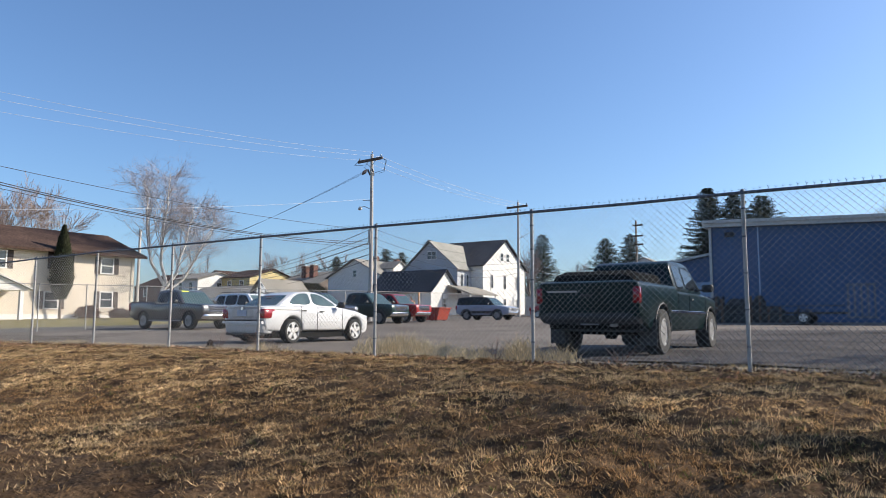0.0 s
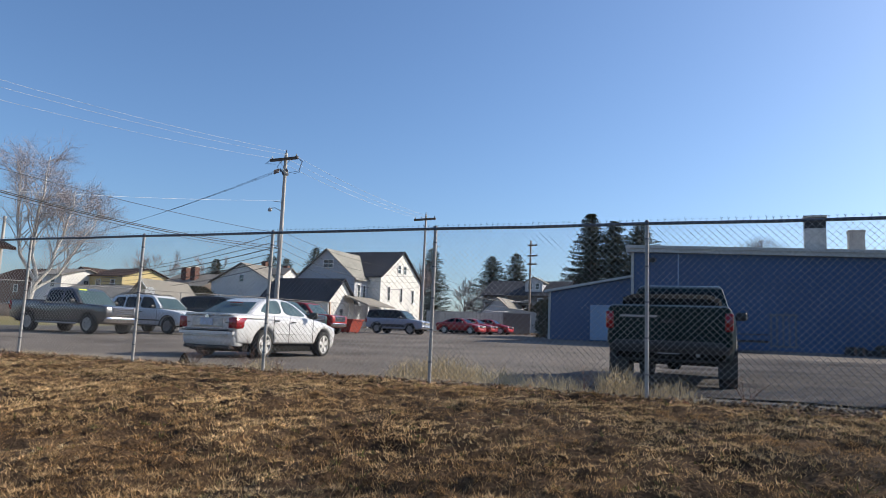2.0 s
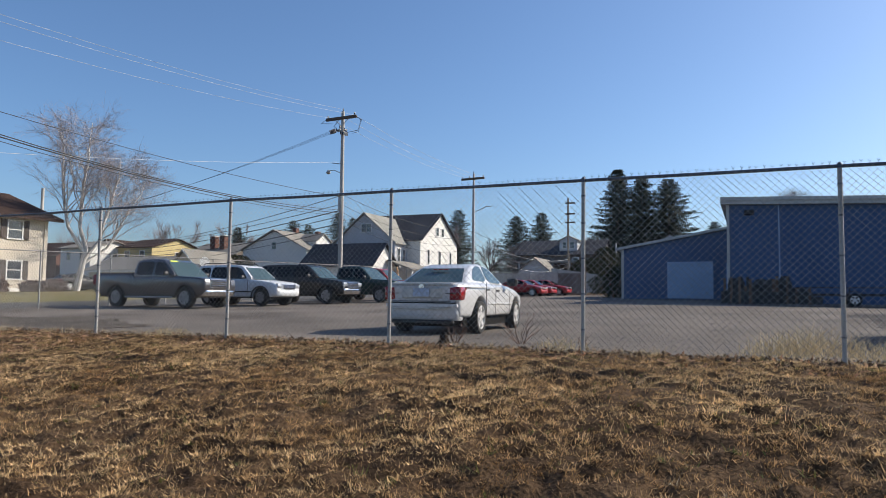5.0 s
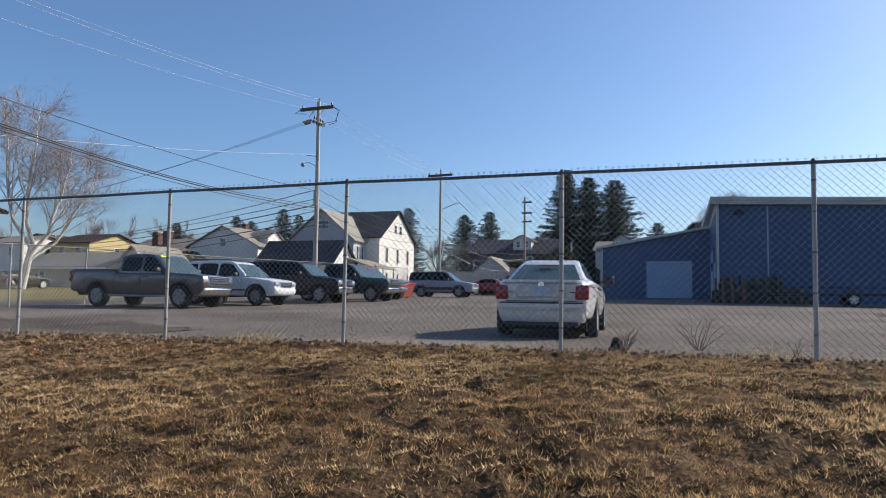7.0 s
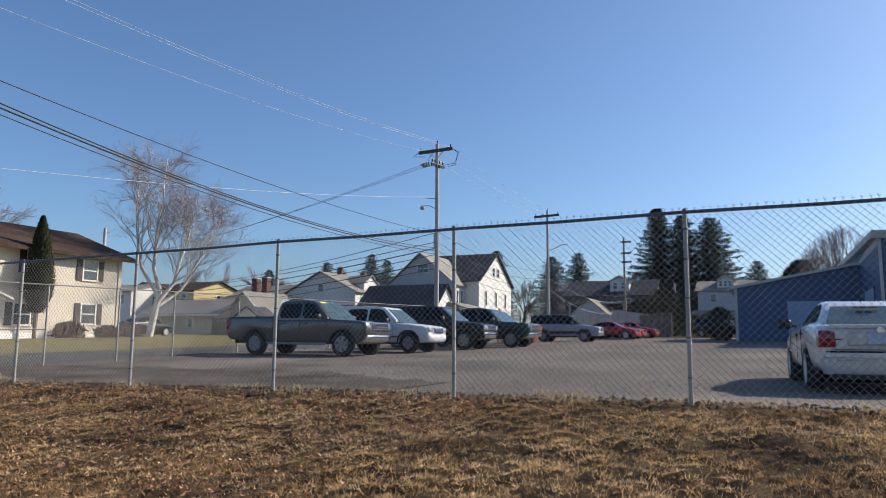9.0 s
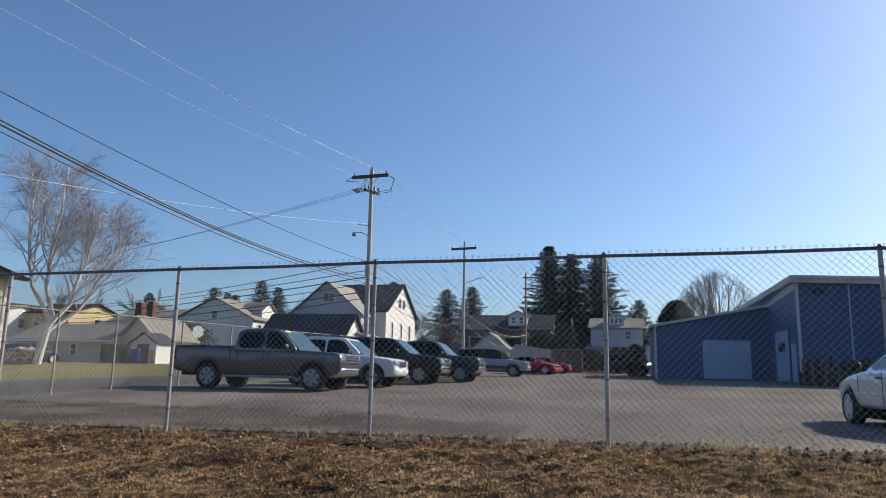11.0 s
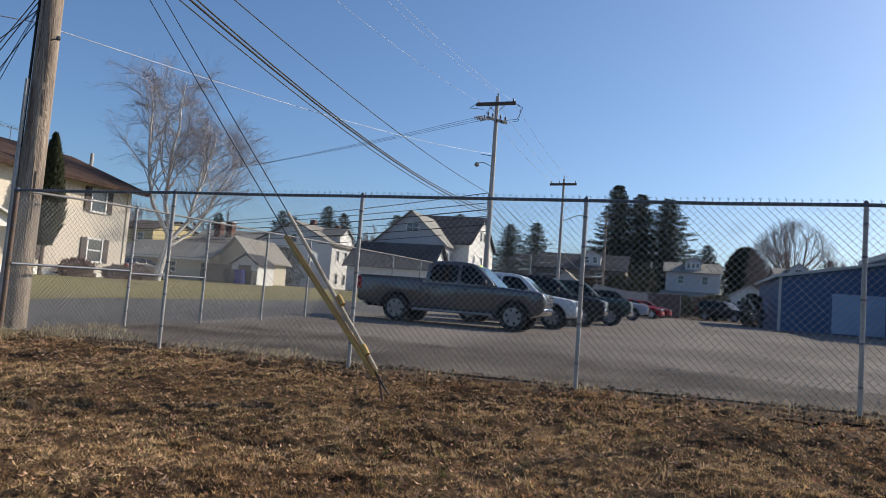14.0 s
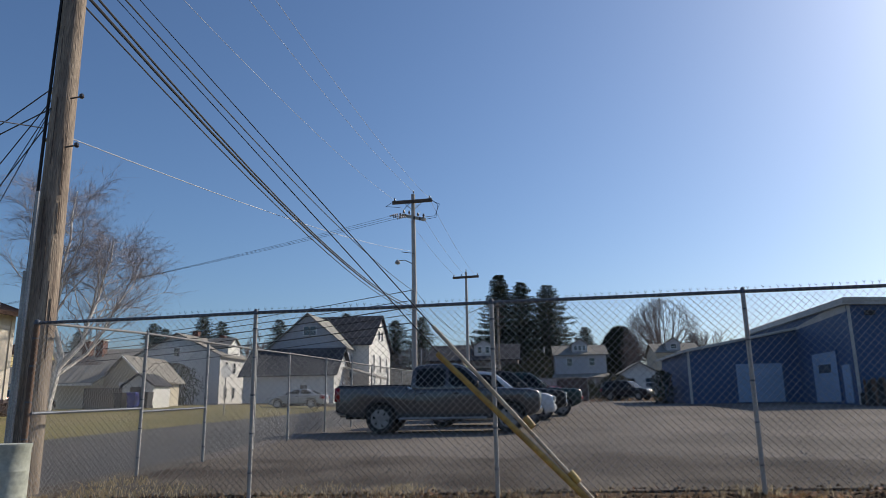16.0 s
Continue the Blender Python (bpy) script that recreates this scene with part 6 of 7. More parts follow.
TRUCKRED = paint("red_truck_paint", (0.33, 0.02, 0.02))
vehicle("pickup_truck", "red pickup with a chrome front", pose(-29.4, 38.4, ground_z(-28, 38) + 0.02), dressed(PICKUP, paint=TRUCKRED, glass=CARGLASS, screen_glass=TEALGLASS), CARS)
SLATE = paint("slate_blue_paint", (0.3, 0.34, 0.42), (0.25, 0.28, 0.35))
BRONCO = dressed(SUV, wheelbase=2.7, side_windows=[[(-0.75, 1.17), (0.75, 1.16), (0.77, 1.65), (-0.6, 1.63)], [(0.85, 1.15), (2.12, 1.14), (1.7, 1.58), (1.5, 1.645), (0.87, 1.655)]],
                 cabin=[(-0.92, 1.05), (-0.85, 1.66), (-0.65, 1.73), (0.6, 1.76), (1.45, 1.74), (1.75, 1.69), (2.4, 1.06)], seams=[(0.8, 0.5, 1.12), (2.15, 0.5, 1.1)], handles=[(1.0, 0.98)],
                 strip=(0.6, 0.2, BLACKPL), front_bumper=(0.42, 0.62, CHROME), rear_bumper=(0.44, 0.62, CHROME))
vehicle("suv", "old slate blue two-door sport utility", pose(-27.2, 47.9, ground_z(-26, 47) + 0.02), dressed(BRONCO, paint=SLATE, glass=CARGLASS, screen_glass=TEALGLASS, roof_paint=BLACKP), CARS)
CARRED = paint("bright_red_paint", (0.36, 0.012, 0.02))
for x, y, a in ((-25.9, 57.6, -8), (-25.9, 60.4, -5), (-25.3, 63.2, -4)):
    vehicle("sedan", "bright red compact four-door car", pose(x, y, ground_z(x, y) + 0.02, 0, 0, a), bumpers(dressed(SEDAN, paint=CARRED, glass=CARGLASS), CARRED), CARS)
SILVER = paint("silver_paint", (0.45, 0.46, 0.47))
vehicle("sedan", "silver sedan parked along the cross street", pose(-42.0, 53.2, ground_z(-43, 53) + 0.05, 0, 0, 180), bumpers(dressed(SEDAN, paint=SILVER, glass=CARGLASS), SILVER), CARS)
vehicle("suv", "black sport utility at the back of the lot", pose(-18.6, 70.5, ground_z(-18, 70) + 0.02, 0, 0, -35), bumpers(dressed(SUV, paint=BLACKP, glass=CARGLASS), BLACKP), CARS)
vehicle("sedan", "dark car parked beside the cream house", pose(-55.0, 38.6, ground_z(-55, 38.6) + 0.02, 0, 0, 90), bumpers(dressed(SEDAN, paint=BLACKP, glass=CARGLASS), BLACKP), CARS)

# the green lifted pickup right behind the fence
TEAL = paint("deep_green_truck_paint", (0.0016, 0.014, 0.0145), (0.0013, 0.01, 0.0105), 0.15, 0.13)
CHEVY = dressed(PICKUP, width=1.9, wheelbase=3.7, r=0.4, rim=0.24, sill=0.5, belt=1.16, flare=0.02,
                outline=[(-1.2, 0.66), (-1.21, 1.22), (-1.15, 1.25), (0.95, 1.24), (1.02, 1.15), (3.1, 1.15), (3.4, 1.14), (4.4, 1.08), (4.55, 1.0), (4.6, 0.66)],
                cabin=[(1.04, 1.08), (1.12, 1.66), (1.35, 1.75), (2.2, 1.77), (2.6, 1.72), (3.35, 1.09)],
                side_windows=[[(1.2, 1.21), (1.75, 1.2), (1.77, 1.65), (1.34, 1.65), (1.24, 1.6)], [(1.86, 1.2), (3.05, 1.19), (2.58, 1.61), (2.4, 1.66), (1.88, 1.66)]],
                windscreen=((3.26, 1.16), (2.67, 1.665)), rear_glass=((1.075, 1.24), (1.12, 1.6)), seams=[(0.98, 0.6, 1.24), (1.8, 0.55, 1.16), (3.15, 0.55, 1.15)], handles=[(1.98, 1.0)],
                mirror=(2.95, 1.26), front_bumper=(0.58, 0.82, CHROME), rear_bumper=(0.54, 0.72, BLACKPL), headlamp=(4.54, 0.84, 1.02, 0.34), taillamp=(-1.2, 0.88, 1.14, 0.12), tail_deep=0.1,
                grille=(4.56, 0.8, 1.02, 0.95), plate=(-1.05, 0.6), tyre=0.27, wheel_in=0.13, strip=(0.76, 0.05, CHROME), spokes=8)
zt = ground_z(-2.9, 14)
chevy = vehicle("pickup_truck", "dark green lifted pickup seen from behind the fence", pose(-3.3, 13.8, zt + 0.03, 0, 0, 91), dressed(CHEVY, paint=TEAL, glass=CARGLASS, mirror_paint=BLACKPL), CARS)
hump = Geo().rings([[(x, y * k, z) for y, z in ((-0.72, 1.24), (0.72, 1.24), (0.72, h), (0.55, h + 0.06), (-0.55, h + 0.06), (-0.72, h))] for x, k, h in ((-0.9, 0.98, 1.3), (-0.75, 1.0, 1.38), (0.5, 1.0, 1.4), (0.7, 0.98, 1.33))])
part("bed_load", hump, UNDER, chevy, "black covered load in the bed", True)
part("tailgate_band", Geo().box(-1.222, -1.205, 0.15, 0.7, 1.06, 1.09, 0.004), GALV, chevy, "dull pale lettering bar")
part("tailgate_handle", Geo().box(-1.23, -1.2, -0.1, 0.1, 0.98, 1.03, 0.006), BLACKPL, chevy)
for sgn in (-1, 1):
    part("mud_flap", Geo().box(-0.5, -0.48, sgn * 0.82 - 0.14, sgn * 0.82 + 0.14, 0.18, 0.62), BLACKPL, chevy)
part("rear_axle", Geo().tube([(0, -0.7, 0.4), (0, 0.7, 0.4)], 0.06, 8).lathe([(0.02, -0.14), (0.14, -0.08), (0.14, 0.08), (0.02, 0.14)], 10, "y", at=(0, 0, 0.4)), UNDER, chevy)
part("rear_card", Geo().add([(1.05, 0.62, 1.28), (1.05, 0.48, 1.28), (1.06, 0.55, 1.5)], [(0, 1, 2)]).add([(1.045, 0.62, 1.28), (1.055, 0.55, 1.5), (1.045, 0.48, 1.28)], [(0, 1, 2)]), SIGNBACK, chevy)


# ---- clutter on the lot and along the street ----
dz = ground_z(-26.5, 42.5) + 0.02
dump = thing("dumpster", "red steel dumpster with sloping ends", "dumpster", pose(-27.2, 42.7, dz) @ Matrix.Scale(0.72, 4))
part("hull", Geo().rings([[(-0.95, -0.9, 0.12), (0.95, -0.9, 0.12), (0.95, 0.9, 0.12), (-0.95, 0.9, 0.12)], [(-1.35, -1.0, 1.3), (1.35, -1.0, 1.3), (1.35, 1.0, 1.3), (-1.35, 1.0, 1.3)],
                          [(-1.28, -0.93, 1.3), (1.28, -0.93, 1.3), (1.28, 0.93, 1.3), (-1.28, 0.93, 1.3)], [(-0.9, -0.84, 0.2), (0.9, -0.84, 0.2), (0.9, 0.84, 0.2), (-0.9, 0.84, 0.2)]]), DUMPRED, dump)
rim = Geo().box(-1.42, 1.42, -1.06, -0.99, 1.24, 1.34).box(-1.42, 1.42, 0.99, 1.06, 1.24, 1.34).box(-1.42, -1.34, -0.99, 0.99, 1.24, 1.34).box(1.34, 1.42, -0.99, 0.99, 1.24, 1.34)
part("rim", rim, DUMPRED, dump)
for x in (-0.7, 0, 0.7):
    part("stiffener", Geo().box(x - 0.05, x + 0.05, -1.04, -0.93, 0.2, 1.24), DUMPRED, dump)
for sx in (-0.7, 0.7):
    for sy in (-0.7, 0.7):
        part("caster", Geo().lathe([(0.02, -0.03), (0.09, -0.03), (0.09, 0.03), (0.02, 0.03)], 12, "y", at=(sx, sy, 0.09)), RUBBER, dump)
for i, (x, dx) in enumerate(((-27.9, -0.9), (-28.2, -1.3), (-28.5, -0.7))):
    z = ground_z(x, 42) + 0.04
    ob = part("timber_plank", Geo().rings([[(x - 0.06, 41.8 + i * 0.1, z), (x + 0.06, 41.8 + i * 0.1, z), (x + 0.06, 41.86 + i * 0.1, z), (x - 0.06, 41.86 + i * 0.1, z)],
                                           [(x + dx - 0.06, 43.0, z + 2.1 - 0.3 * i), (x + dx + 0.06, 43.0, z + 2.1 - 0.3 * i), (x + dx + 0.06, 43.06, z + 2.1 - 0.3 * i), (x + dx - 0.06, 43.06, z + 2.1 - 0.3 * i)]]), ORANGEWOOD)
    tagged(ob, "long raw timber plank leaning beside the dumpster", "plank", "leaning planks")

# flat trailer and stacked junk in the workshop's shade
tz = ground_z(-3, 38) + 0.05
trailer = thing("utility_trailer", "dark flat utility trailer with a raised ramp", "trailer", pose(-3.2, 39.0, tz, 0, 0, -3))
part("deck", Geo().box(-2.2, 1.9, -0.9, 0.9, 0.48, 0.58, 0.01), JUNK, trailer)
part("drawbar", Geo().tube([(-2.2, -0.6, 0.5), (-3.3, 0, 0.48), (-2.2, 0.6, 0.5)], 0.04, 6), JUNK, trailer)
for sgn in (-1, 1):
    wheel(trailer, 0.2, sgn * 0.98, 0.3, 0.19, sgn, 0.19, 5, WHITE)
    part("mudguard", Geo().rings([[(0.2 + 0.4 * math.cos(a), sgn * 0.98 - 0.13, 0.32 + 0.4 * math.sin(a)), (0.2 + 0.4 * math.cos(a), sgn * 0.98 + 0.13, 0.32 + 0.4 * math.sin(a)),
                                  (0.2 + 0.38 * math.cos(a), sgn * 0.98 + 0.13, 0.32 + 0.38 * math.sin(a)), (0.2 + 0.38 * math.cos(a), sgn * 0.98 - 0.13, 0.32 + 0.38 * math.sin(a))] for a in (0.2 + 0.34 * k for k in range(9))]), JUNK, trailer)
for k in range(5):
    x = 2.0 + k * 0.26
    part("ramp_bar", Geo().box(x, x + 0.07, -0.9, -0.85, 0.3, 1.75), RAILM, trailer)
for z in (0.28, 1.75):
    part("ramp_crossbar", Geo().box(1.96, 3.16, -0.92, -0.86, z, z + 0.08), RAILM, trailer)
part("side_rail", Geo().tube([(-2.2, -0.92, 0.85), (1.9, -0.92, 0.85)], 0.025, 6).tube([(-2.2, -0.92, 0.55), (-2.2, -0.92, 0.85)], 0.025, 6).tube([(0, -0.92, 0.55), (0, -0.92, 0.85)], 0.025, 6), JUNK, trailer)

rnd = random.Random(77)
for i in range(26):
    x = -8.0 + 30 * (i / 26) + rnd.uniform(-0.5, 0.5) if i > 8 else -8.2 + i * 0.42
    y = rnd.uniform(41.8, 43.3)
    w_, d_, h_ = rnd.uniform(0.35, 0.9), rnd.uniform(0.3, 0.6), rnd.uniform(0.35, 1.0) + (0.45 if i < 9 else 0)
    z = ground_z(x, y) + 0.02
    c = thing("scrap_crate", "dark cluttered crate of scrap by the workshop wall", "crate", pose(x, y, z, 0, 0, rnd.uniform(-25, 25)), "scrap by the wall")
    part("base", Geo().box(-w_, w_, -d_, d_, 0, h_ * 0.5, 0.03), JUNK, c)
    for k in range(4):
        a = rnd.uniform(-w_ * 0.8, w_ * 0.8)
        part("slat", Geo().box(a - 0.06, a + 0.06, -d_ - 0.03, -d_ + 0.02, 0.02, h_), RUST if k % 2 else JUNK, c)
    part("load", Geo().lathe([(0.02, h_ * 0.5), (d_ * 0.8, h_ * 0.52), (d_ * 0.9, h_ * 0.75), (d_ * 0.4, h_), (0.02, h_ * 1.02)], 7, at=(rnd.uniform(-0.2, 0.2), 0, 0)), JUNK, c)
for i in range(8):
    x = 4.5 + i * 1.1
    h_ = 1.2 + 1.3 * min(1, i / 4)
    z = ground_z(x, 41) + 0.04
    c = thing("scrap_heap", "dark heap of machine parts by the workshop wall", "scrap heap", pose(x, 41.3 + rnd.uniform(-0.5, 0.5), z, 0, 0, rnd.uniform(0, 90)), "scrap by the wall")
    for k in range(7):
        a, r, q = rnd.uniform(0, 6.28), rnd.uniform(0.1, 0.7), rnd.uniform(0.15, 0.4)
        zz = rnd.uniform(0, h_ * (1 - r * 0.8))
        part("scrap", Geo().box(-q, q, -q * 0.7, q * 0.7, -q * 0.5, q * 0.5, 0.03), JUNK if k % 3 else RUST, c, at=pose(r * math.cos(a), r * math.sin(a), max(q * 0.4, zz), rnd.uniform(-30, 30), rnd.uniform(-30, 30), rnd.uniform(0, 90)))

# street furniture beyond the side fence
sx, sy = -43.4, 41.0
stop = thing("stop_sign", "back of an octagonal stop sign on a steel post", "sign", pose(sx, sy, ground_z(sx, sy), 0, 0, 62))
part("post", Geo().tube([(0, 0, -0.2), (0, 0, 2.75)], 0.03, 8), GALV, stop)
part("sign_plate", Geo().rings([[(0.39 * math.cos(a), y, 2.4 + 0.39 * math.sin(a)) for a in (math.pi / 8 + math.pi / 4 * k for k in range(8))] for y in (-0.04, -0.035)]), SIGNWHITE, stop, "pale octagonal plate")
bx, by = -53.0, 47.9
for i, (x, m_) in enumerate(((bx, BINBLUE), (bx + 0.9, BLACKPL), (bx - 0.95, BLACKPL))):
    b = thing("wheelie_bin", "blue plastic wheeled bin" if i == 0 else "dark plastic wheeled bin", "bin", pose(x, by, ground_z(x, by) + 0.02), "bins by the garage")
    part("tub", Geo().rings([[(-0.25, -0.27, 0.05), (0.25, -0.27, 0.05), (0.25, 0.27, 0.05), (-0.25, 0.27, 0.05)], [(-0.32, -0.36, 1.0), (0.32, -0.36, 1.0), (0.32, 0.36, 1.0), (-0.32, 0.36, 1.0)]]), m_, b)
    part("lid", Geo().box(-0.34, 0.34, -0.4, 0.38, 1.0, 1.08, 0.03), m_, b)
    for s in (-1, 1):
        part("bin_wheel", Geo().lathe([(0.01, -0.03), (0.12, -0.03), (0.12, 0.03), (0.01, 0.03)], 12, "x", at=(s * 0.28, 0.3, 0.12)), RUBBER, b)
shed = thing("shed", "grey garden shed beside the garage", "shed")
gable_block(shed, -54.6, -52.3, 49.1, 51.4, 0.8, 2.55, 3.3, "y", WHITESIDE, DARKROOF, 0.15)
# Added dark panel: puts the shade of the shed's front into colour.
part("door", Geo().box(-54.0, -52.9, 49.06, 49.1, 0.9, 2.5, 0.01), DARKSIDE, shed, "dark panel for the shaded shed front")
fence_w = thing("wooden_fence", "dark board fence beside the garage", "fence")
for k in range(24):
    part("board", Geo().box(-58.4 + k * 0.16, -58.26 + k * 0.16, 50.4, 50.43, 0.9, 2.5), DARKSIDE, fence_w)
part("rail", Geo().box(-58.4, -54.6, 50.43, 50.49, 2.1, 2.2), DARKSIDE, fence_w)

# ---- weeds and tall straw along the fence ----
def tuft(label, x, y, n, h, w, seed, material, category="grass tuft"):
    rnd = random.Random(seed)
    g = Geo()
    for k in range(n):
        a, r = rnd.uniform(0, 6.283), w * math.sqrt(rnd.random())
        p = Vector((r * math.cos(a), 0.6 * r * math.sin(a), 0))
        p.z = ground_z(x + p.x, y + p.y) - ground_z(x, y) + 0.02
        lean = Vector((rnd.gauss(0, 0.28), rnd.gauss(0, 0.28), 1)).normalized()
        hh = h * rnd.uniform(0.4, 1.1) * (1 - 0.5 * (r / w) ** 2)
        s = lean.orthogonal().normalized() * rnd.uniform(0.002, 0.0045)
        mid, tip = p + lean * hh * 0.6, p + lean * hh + Vector((rnd.gauss(0, 0.06), rnd.gauss(0, 0.06), -0.03))
        g.add([p - s, p + s, mid + s, mid - s, tip], [(0, 1, 2, 3), (3, 2, 4)])
    ob = part("straw_tuft", g, material, at=pose(x, y, ground_z(x, y)))
    return tagged(ob, label, category, "straw along the fence", kind="stuff")


for i, (x, y, n, h, w_) in enumerate(((-6.5, 11.9, 420, 0.5, 0.55), (-6.9, 11.5, 260, 0.42, 0.5), (-5.7, 11.6, 300, 0.38, 0.6), (-3.75, 11.15, 300, 0.5, 0.3), (-3.1, 11.1, 200, 0.35, 0.35), (-4.6, 11.2, 240, 0.3, 0.5),
                                      (-9.6, 11.3, 120, 0.25, 0.4), (-16.5, 11.2, 100, 0.2, 0.4), (-30.6, 11.2, 130, 0.24, 0.6), (-31.4, 11.0, 140, 0.28, 0.5), (-28.6, 11.3, 100, 0.18, 0.7), (-31.8, 12.2, 130, 0.24, 0.5),
                                      (-27.6, 11.1, 160, 0.18, 0.5), (-32.0, 10.4, 220, 0.26, 0.4))):
    tuft("tall pale straw at the foot of the fence", x, y, n, h, w_, 300 + i, STRAW)


def weed(label, x, y, h, seed, n=16):
    rnd = random.Random(seed)
    g = Geo()
    for k in range(n):
        a, lean = rnd.uniform(0, 6.283), rnd.uniform(0.2, 0.9)
        p = Vector((0, 0, -0.03))
        pts = [p]
        d = Vector((math.cos(a) * lean, math.sin(a) * lean, 1)).normalized()
        for q in range(4):
            d = (d + Vector((rnd.gauss(0, 0.2), rnd.gauss(0, 0.2), rnd.gauss(0, 0.1)))).normalized()
            p = p + d * h * rnd.uniform(0.18, 0.3)
            pts.append(p)
            if q > 0:
                e = (d + Vector((rnd.gauss(0, 0.6), rnd.gauss(0, 0.6), 0.1))).normalized()
                g.tube([p, p + e * h * 0.2], [0.003, 0.0015], 3, False)
        g.tube(pts, [0.006, 0.005, 0.004, 0.003, 0.002], 4, False)
    ob = part("dry_weed", g, SHRUBM, at=pose(x, y, ground_z(x, y)))
    return tagged(ob, label, "weed", "weeds along the fence")


weed("bare branching reddish weed behind the fence", -10.35, 11.9, 0.5, 5, 14)
weed("small bare reddish weed behind the fence", -11.25, 11.5, 0.35, 6, 12)
weed("small bare weed beside the fence", -9.3, 11.3, 0.25, 7, 6)
weed("small bare weed beside the fence", -2.2, 11.2, 0.35, 8, 8)
weed("small bare weed beside the fence", -4.2, 11.15, 0.4, 9, 8)
stump = thing("stump", "small dark rotten stump at the fence", "stump", pose(-11.35, 11.35, ground_z(-11.35, 11.35)))
part("wood", Geo().lathe([(0.15, -0.05), (0.11, 0.03), (0.07, 0.08), (0.06, 0.14), (0.025, 0.19), (0.01, 0.14)], 7), ROTTEN, stump)

# ---- grass, leaves and stones ----
gen = np.random.default_rng(11)


def scatter(name, count, xr, yr, size, wide, material, label, flat=0.0, clump=0.0, keep=None, lift=0.0, category="grass"):
    """Many small blades as one mesh; flat: how far they lie down."""
    x, y = gen.uniform(*xr, count), gen.uniform(*yr, count)
    if clump:
        field = np.array([noise.noise((a * clump, b * clump, 1.0)) for a, b in zip(x, y)])
        ok = gen.random(count) < np.clip(0.55 + 1.3 * field, 0.06, 1)
        x, y = x[ok], y[ok]
    if keep:
        ok = keep(x, y)
        x, y = x[ok], y[ok]
    n = len(x)
    z = np.array([ground_z(a, b) for a, b in zip(x, y)]) + TURF * np.array([relief(a, b) for a, b in zip(x, y)]) + lift
    a = gen.uniform(0, 2 * np.pi, n)
    h = size * gen.uniform(0.45, 1.25, n)
    lean = np.abs(gen.normal(0.35 + flat, 0.35, n))
    dx, dy, dz_ = np.cos(a) * np.sin(lean), np.sin(a) * np.sin(lean), np.cos(lean)
    b = gen.uniform(0, 2 * np.pi, n)
    sx_, sy_ = np.cos(b) * wide, np.sin(b) * wide
    v = np.empty((n, 3, 3))
    v[:, 0] = np.stack([x - sx_, y - sy_, z - 0.01], 1)
    v[:, 1] = np.stack([x + sx_, y + sy_, z - 0.01], 1)
    v[:, 2] = np.stack([x + dx * h, y + dy * h, z + np.maximum(dz_ * h, 0.006)], 1)
    me = bpy.data.meshes.new(name)
    me.vertices.add(3 * n)
    me.vertices.foreach_set("co", v.ravel())
    me.loops.add(3 * n)
    me.loops.foreach_set("vertex_index", np.arange(3 * n))
    me.polygons.add(n)
    me.polygons.foreach_set("loop_start", np.arange(0, 3 * n, 3))
    me.update(calc_edges=True)
    me.validate()
    me.materials.append(material)
    return tagged(new(name, me), label, category, kind="stuff")


def tufts(name, count, each, xr, yr, size, wide, material, label, clump):
    """Matted grass: tufts of blades that fan out from their roots, as one mesh."""
    cx, cy = gen.uniform(*xr, count), gen.uniform(*yr, count)
    field = np.array([noise.noise((a * clump, b * clump, size * 100)) + 0.6 * noise.noise((a * 4.1, b * 4.1, 7.0)) for a, b in zip(cx, cy)])
    ok = gen.random(count) < np.clip(0.95 + 1.3 * field, 0.2, 1)
    cx, cy, field = cx[ok], cy[ok], field[ok]
    cz = np.array([ground_z(a, b) + TURF * relief(a, b) for a, b in zip(cx, cy)])
    n = len(cx) * each
    tall = np.repeat(gen.uniform(0.6, 1.3, len(cx)) * (1 + 0.5 * np.clip(field, -0.5, 0.8)), each)
    a = gen.uniform(0, 2 * np.pi, n)
    r = np.abs(gen.normal(0, 0.034, n))
    x, y, z = np.repeat(cx, each) + r * np.cos(a), np.repeat(cy, each) + r * np.sin(a), np.repeat(cz, each) - 0.012
    h = size * tall * gen.uniform(0.5, 1.3, n)
    a2 = a + gen.normal(0, 1.1, n)
    lean = np.clip(gen.normal(1.2, 0.32, n), 0.2, 1.53)
    b = a2 + np.pi / 2 + gen.normal(0, 0.5, n)
    sx_, sy_ = np.cos(b) * wide, np.sin(b) * wide
    v = np.empty((n, 3, 3))
    v[:, 0] = np.stack([x - sx_, y - sy_, z], 1)
    v[:, 1] = np.stack([x + sx_, y + sy_, z], 1)
    v[:, 2] = np.stack([x + np.cos(a2) * np.sin(lean) * h, y + np.sin(a2) * np.sin(lean) * h, z + 0.012 + np.cos(lean) * h], 1)
    me = bpy.data.meshes.new(name)
    me.vertices.add(3 * n)
    me.vertices.foreach_set("co", v.ravel())
    me.loops.add(3 * n)
    me.loops.foreach_set("vertex_index", np.arange(3 * n))
    me.polygons.add(n)
    me.polygons.foreach_set("loop_start", np.arange(0, 3 * n, 3))
    me.update(calc_edges=True)
    me.materials.append(material)
    return tagged(new(name, me), label, "grass", kind="stuff")


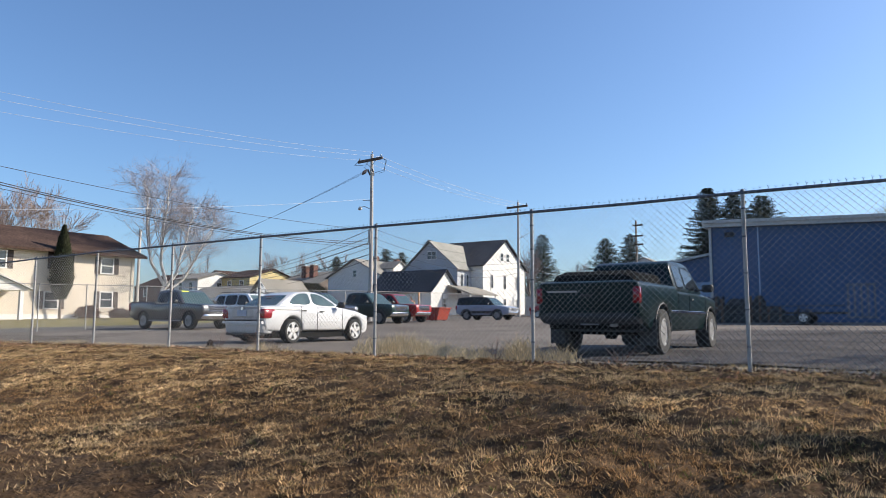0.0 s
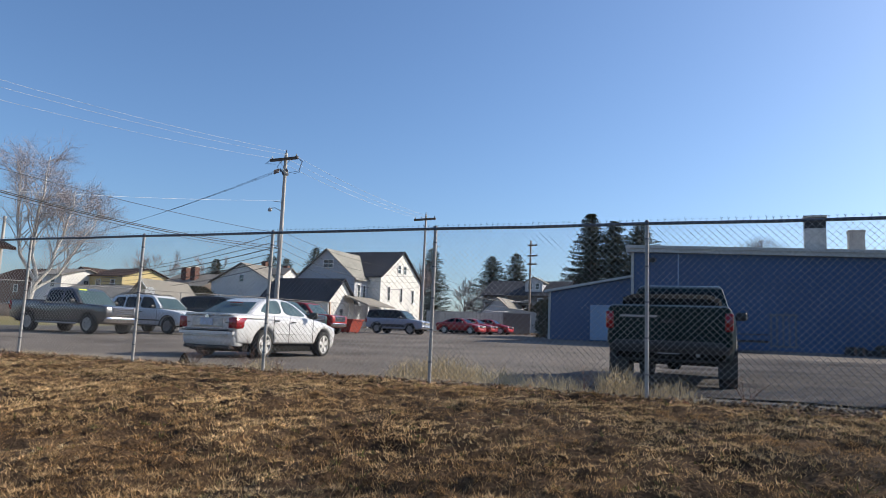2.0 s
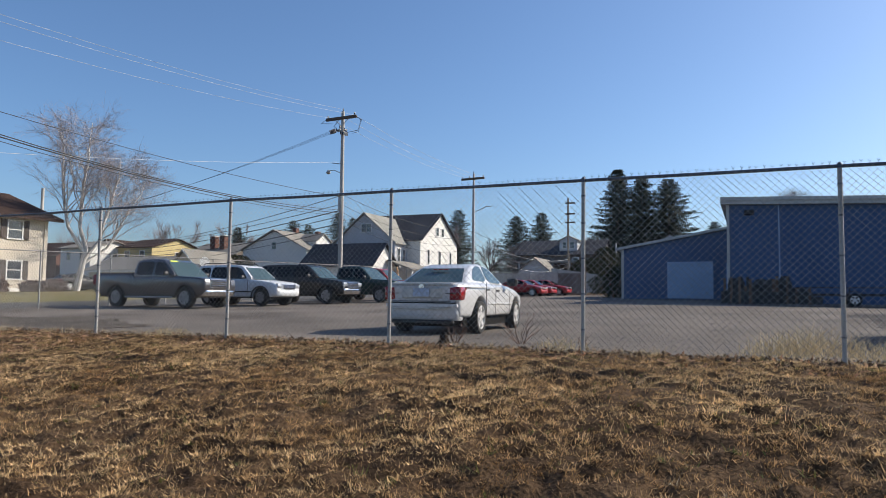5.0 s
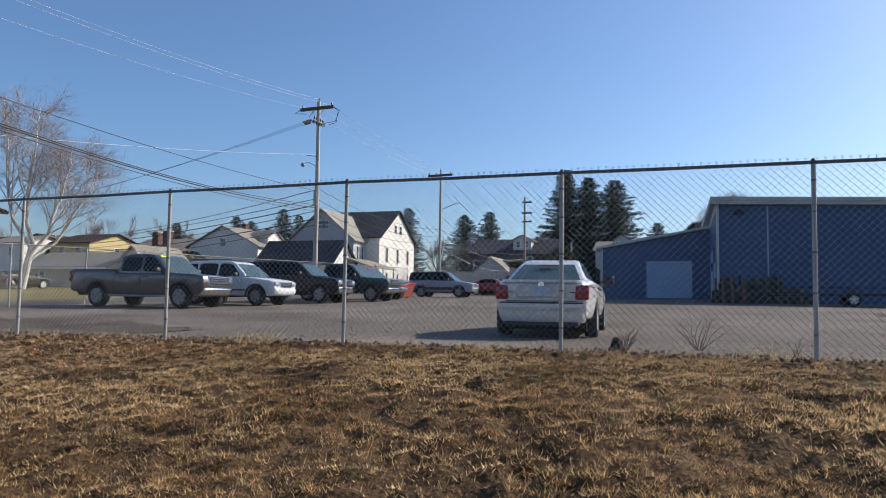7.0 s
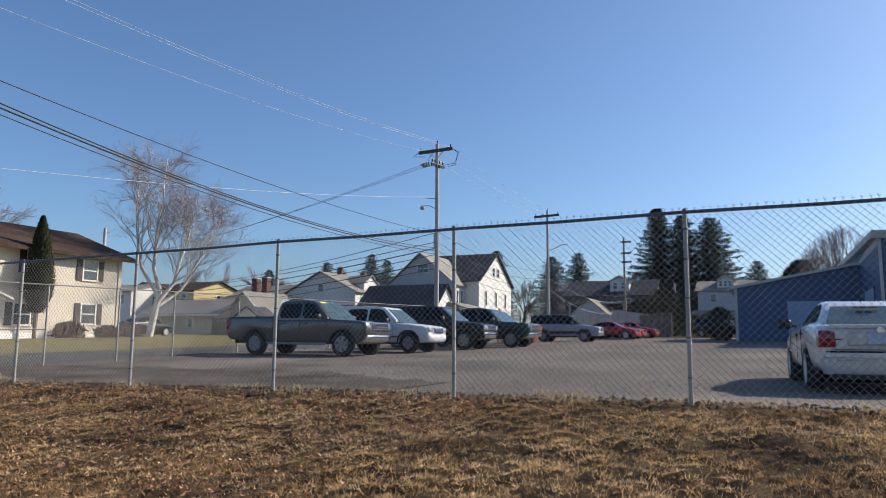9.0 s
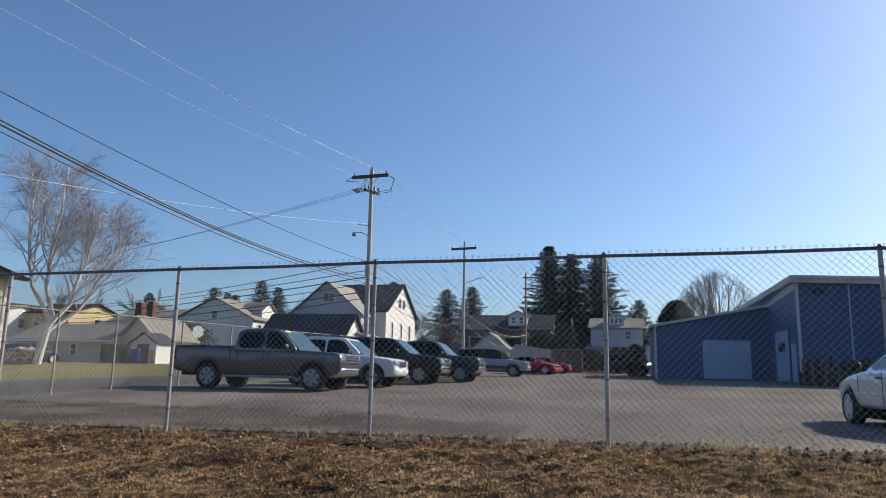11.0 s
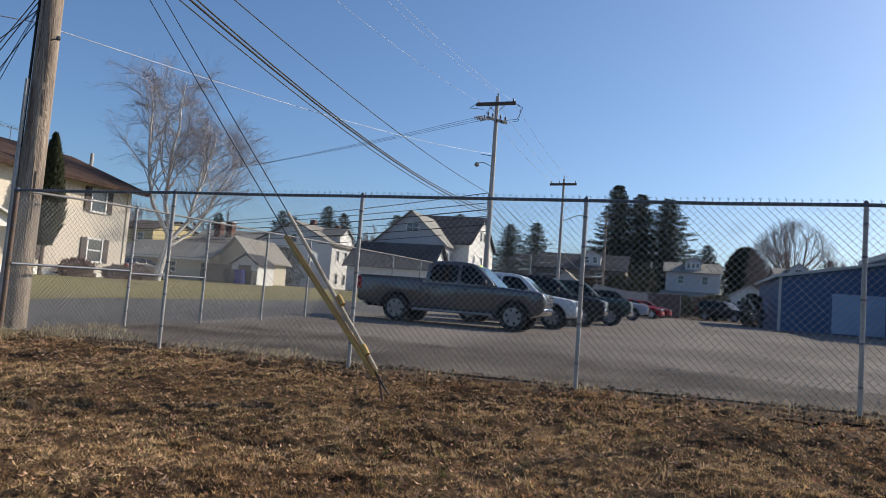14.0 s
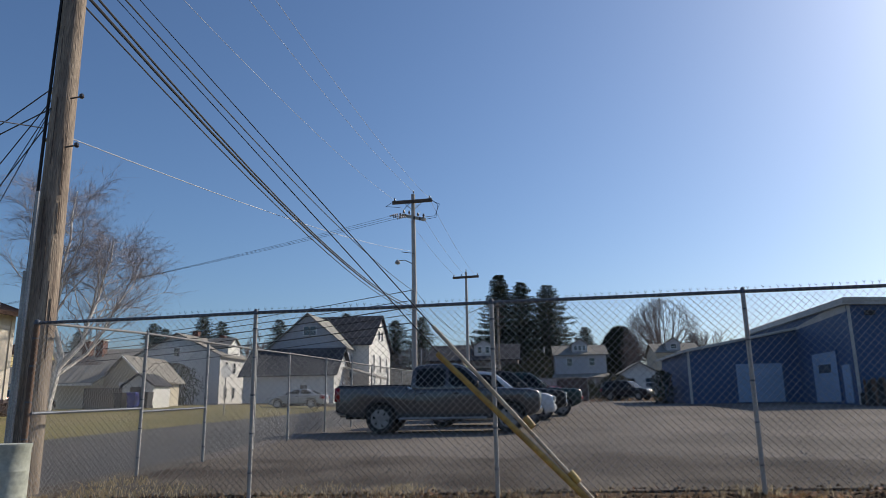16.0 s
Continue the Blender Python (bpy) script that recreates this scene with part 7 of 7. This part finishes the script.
NEARX, LAWNY = (-35.5, 5.0), (5.0, 10.75)
tufts("dry_grass", 140000, 11, NEARX, LAWNY, 0.036, 0.0042, BLADE, "short matted tan winter grass", 1.5)
tufts("dry_grass", 2600, 8, NEARX, LAWNY, 0.04, 0.0034, STRAW, "pale bleached grass tufts", 0.9)
scatter("thatch", 170000, NEARX, LAWNY, 0.055, 0.0038, BLADE, "flat matted dead grass between the tufts", 0.95, 1.1)
tufts("dry_grass", 3600, 10, NEARX, LAWNY, 0.05, 0.0052, GREENBLADE, "sparse green grass tufts", 0.55)
tufts("dry_grass", 30000, 8, NEARX, (-4.0, 5.0), 0.05, 0.0075, BLADE, "short matted tan winter grass", 1.5)
scatter("edge_grass", 14000, (-33, 5), (10.6, 11.25), 0.11, 0.004, STRAW, "straggling straw under the fence", 0.3, 1.2)
scatter("dead_leaves", 5000, (-35, 5), (9.6, 11.2), 0.06, 0.022, LEAF, "dead brown leaves caught along the fence", 1.0, 1.0, lift=0.03, category="leaves")
scatter("dead_leaves", 17000, (-35, -17), (5.0, 10.6), 0.034, 0.016, LEAF, "scattered dead brown leaves", 1.1, lift=0.035, category="leaves")

# bare soil along the fence foot, uneven
g = sheet(steps((-32.6, 8, 260)), [10.45, 10.6, 10.72, 10.84, 10.95, 11.1], 0.012,
          lambda x, y: (x, y + (0.35 * noise.noise((x * 0.8, 20, 0)) + 0.15 * noise.noise((x * 3.5, 8, 0))) * (0.7 if y in (10.45, 11.1) else 0.2)), 0.03)
DIRT = mat("dark_bare_soil", (0.06, 0.04, 0.026), (0.11, 0.072, 0.045), 0.98, big=2.5, fine=25, bump=1.0, grain=0.5, spec=0.1)
tagged(part("soil_strip", g, DIRT, smooth=True), "strip of dark bare soil under the fence", "soil", kind="structure")


def stones(name, count, xr, yr, size, material, label, lift):
    g = Geo()
    rnd = random.Random(count)
    for k in range(count):
        x, y = rnd.uniform(*xr), rnd.uniform(*yr)
        z = ground_z(x, y) + lift
        q = size * rnd.uniform(0.4, 1.5)
        j = [rnd.uniform(0.6, 1.2) * q for _ in range(6)]
        g.add([(x + j[0], y, z), (x, y + j[1], z), (x - j[2], y, z), (x, y - j[3], z), (x, y, z + 0.8 * j[4]), (x, y, z - 0.3 * q)],
              [(0, 1, 4), (1, 2, 4), (2, 3, 4), (3, 0, 4), (1, 0, 5), (2, 1, 5), (3, 2, 5), (0, 3, 5)])
    return tagged(part(name, g, material), label, "stones", kind="stuff")


stones("loose_stones", 4200, (-32, 6), (11.2, 14.5), 0.013, PEBBLE, "loose grey stones along the edge of the lot", 0.045)
stones("loose_stones", 2000, (-31, 8), (13, 24), 0.022, PEBBLE, "loose grey stones on the lot", 0.045)
stones("soil_clods", 2600, (-32.5, 6), (10.3, 11.2), 0.025, DIRT, "dark clods of soil under the fence", 0.035)
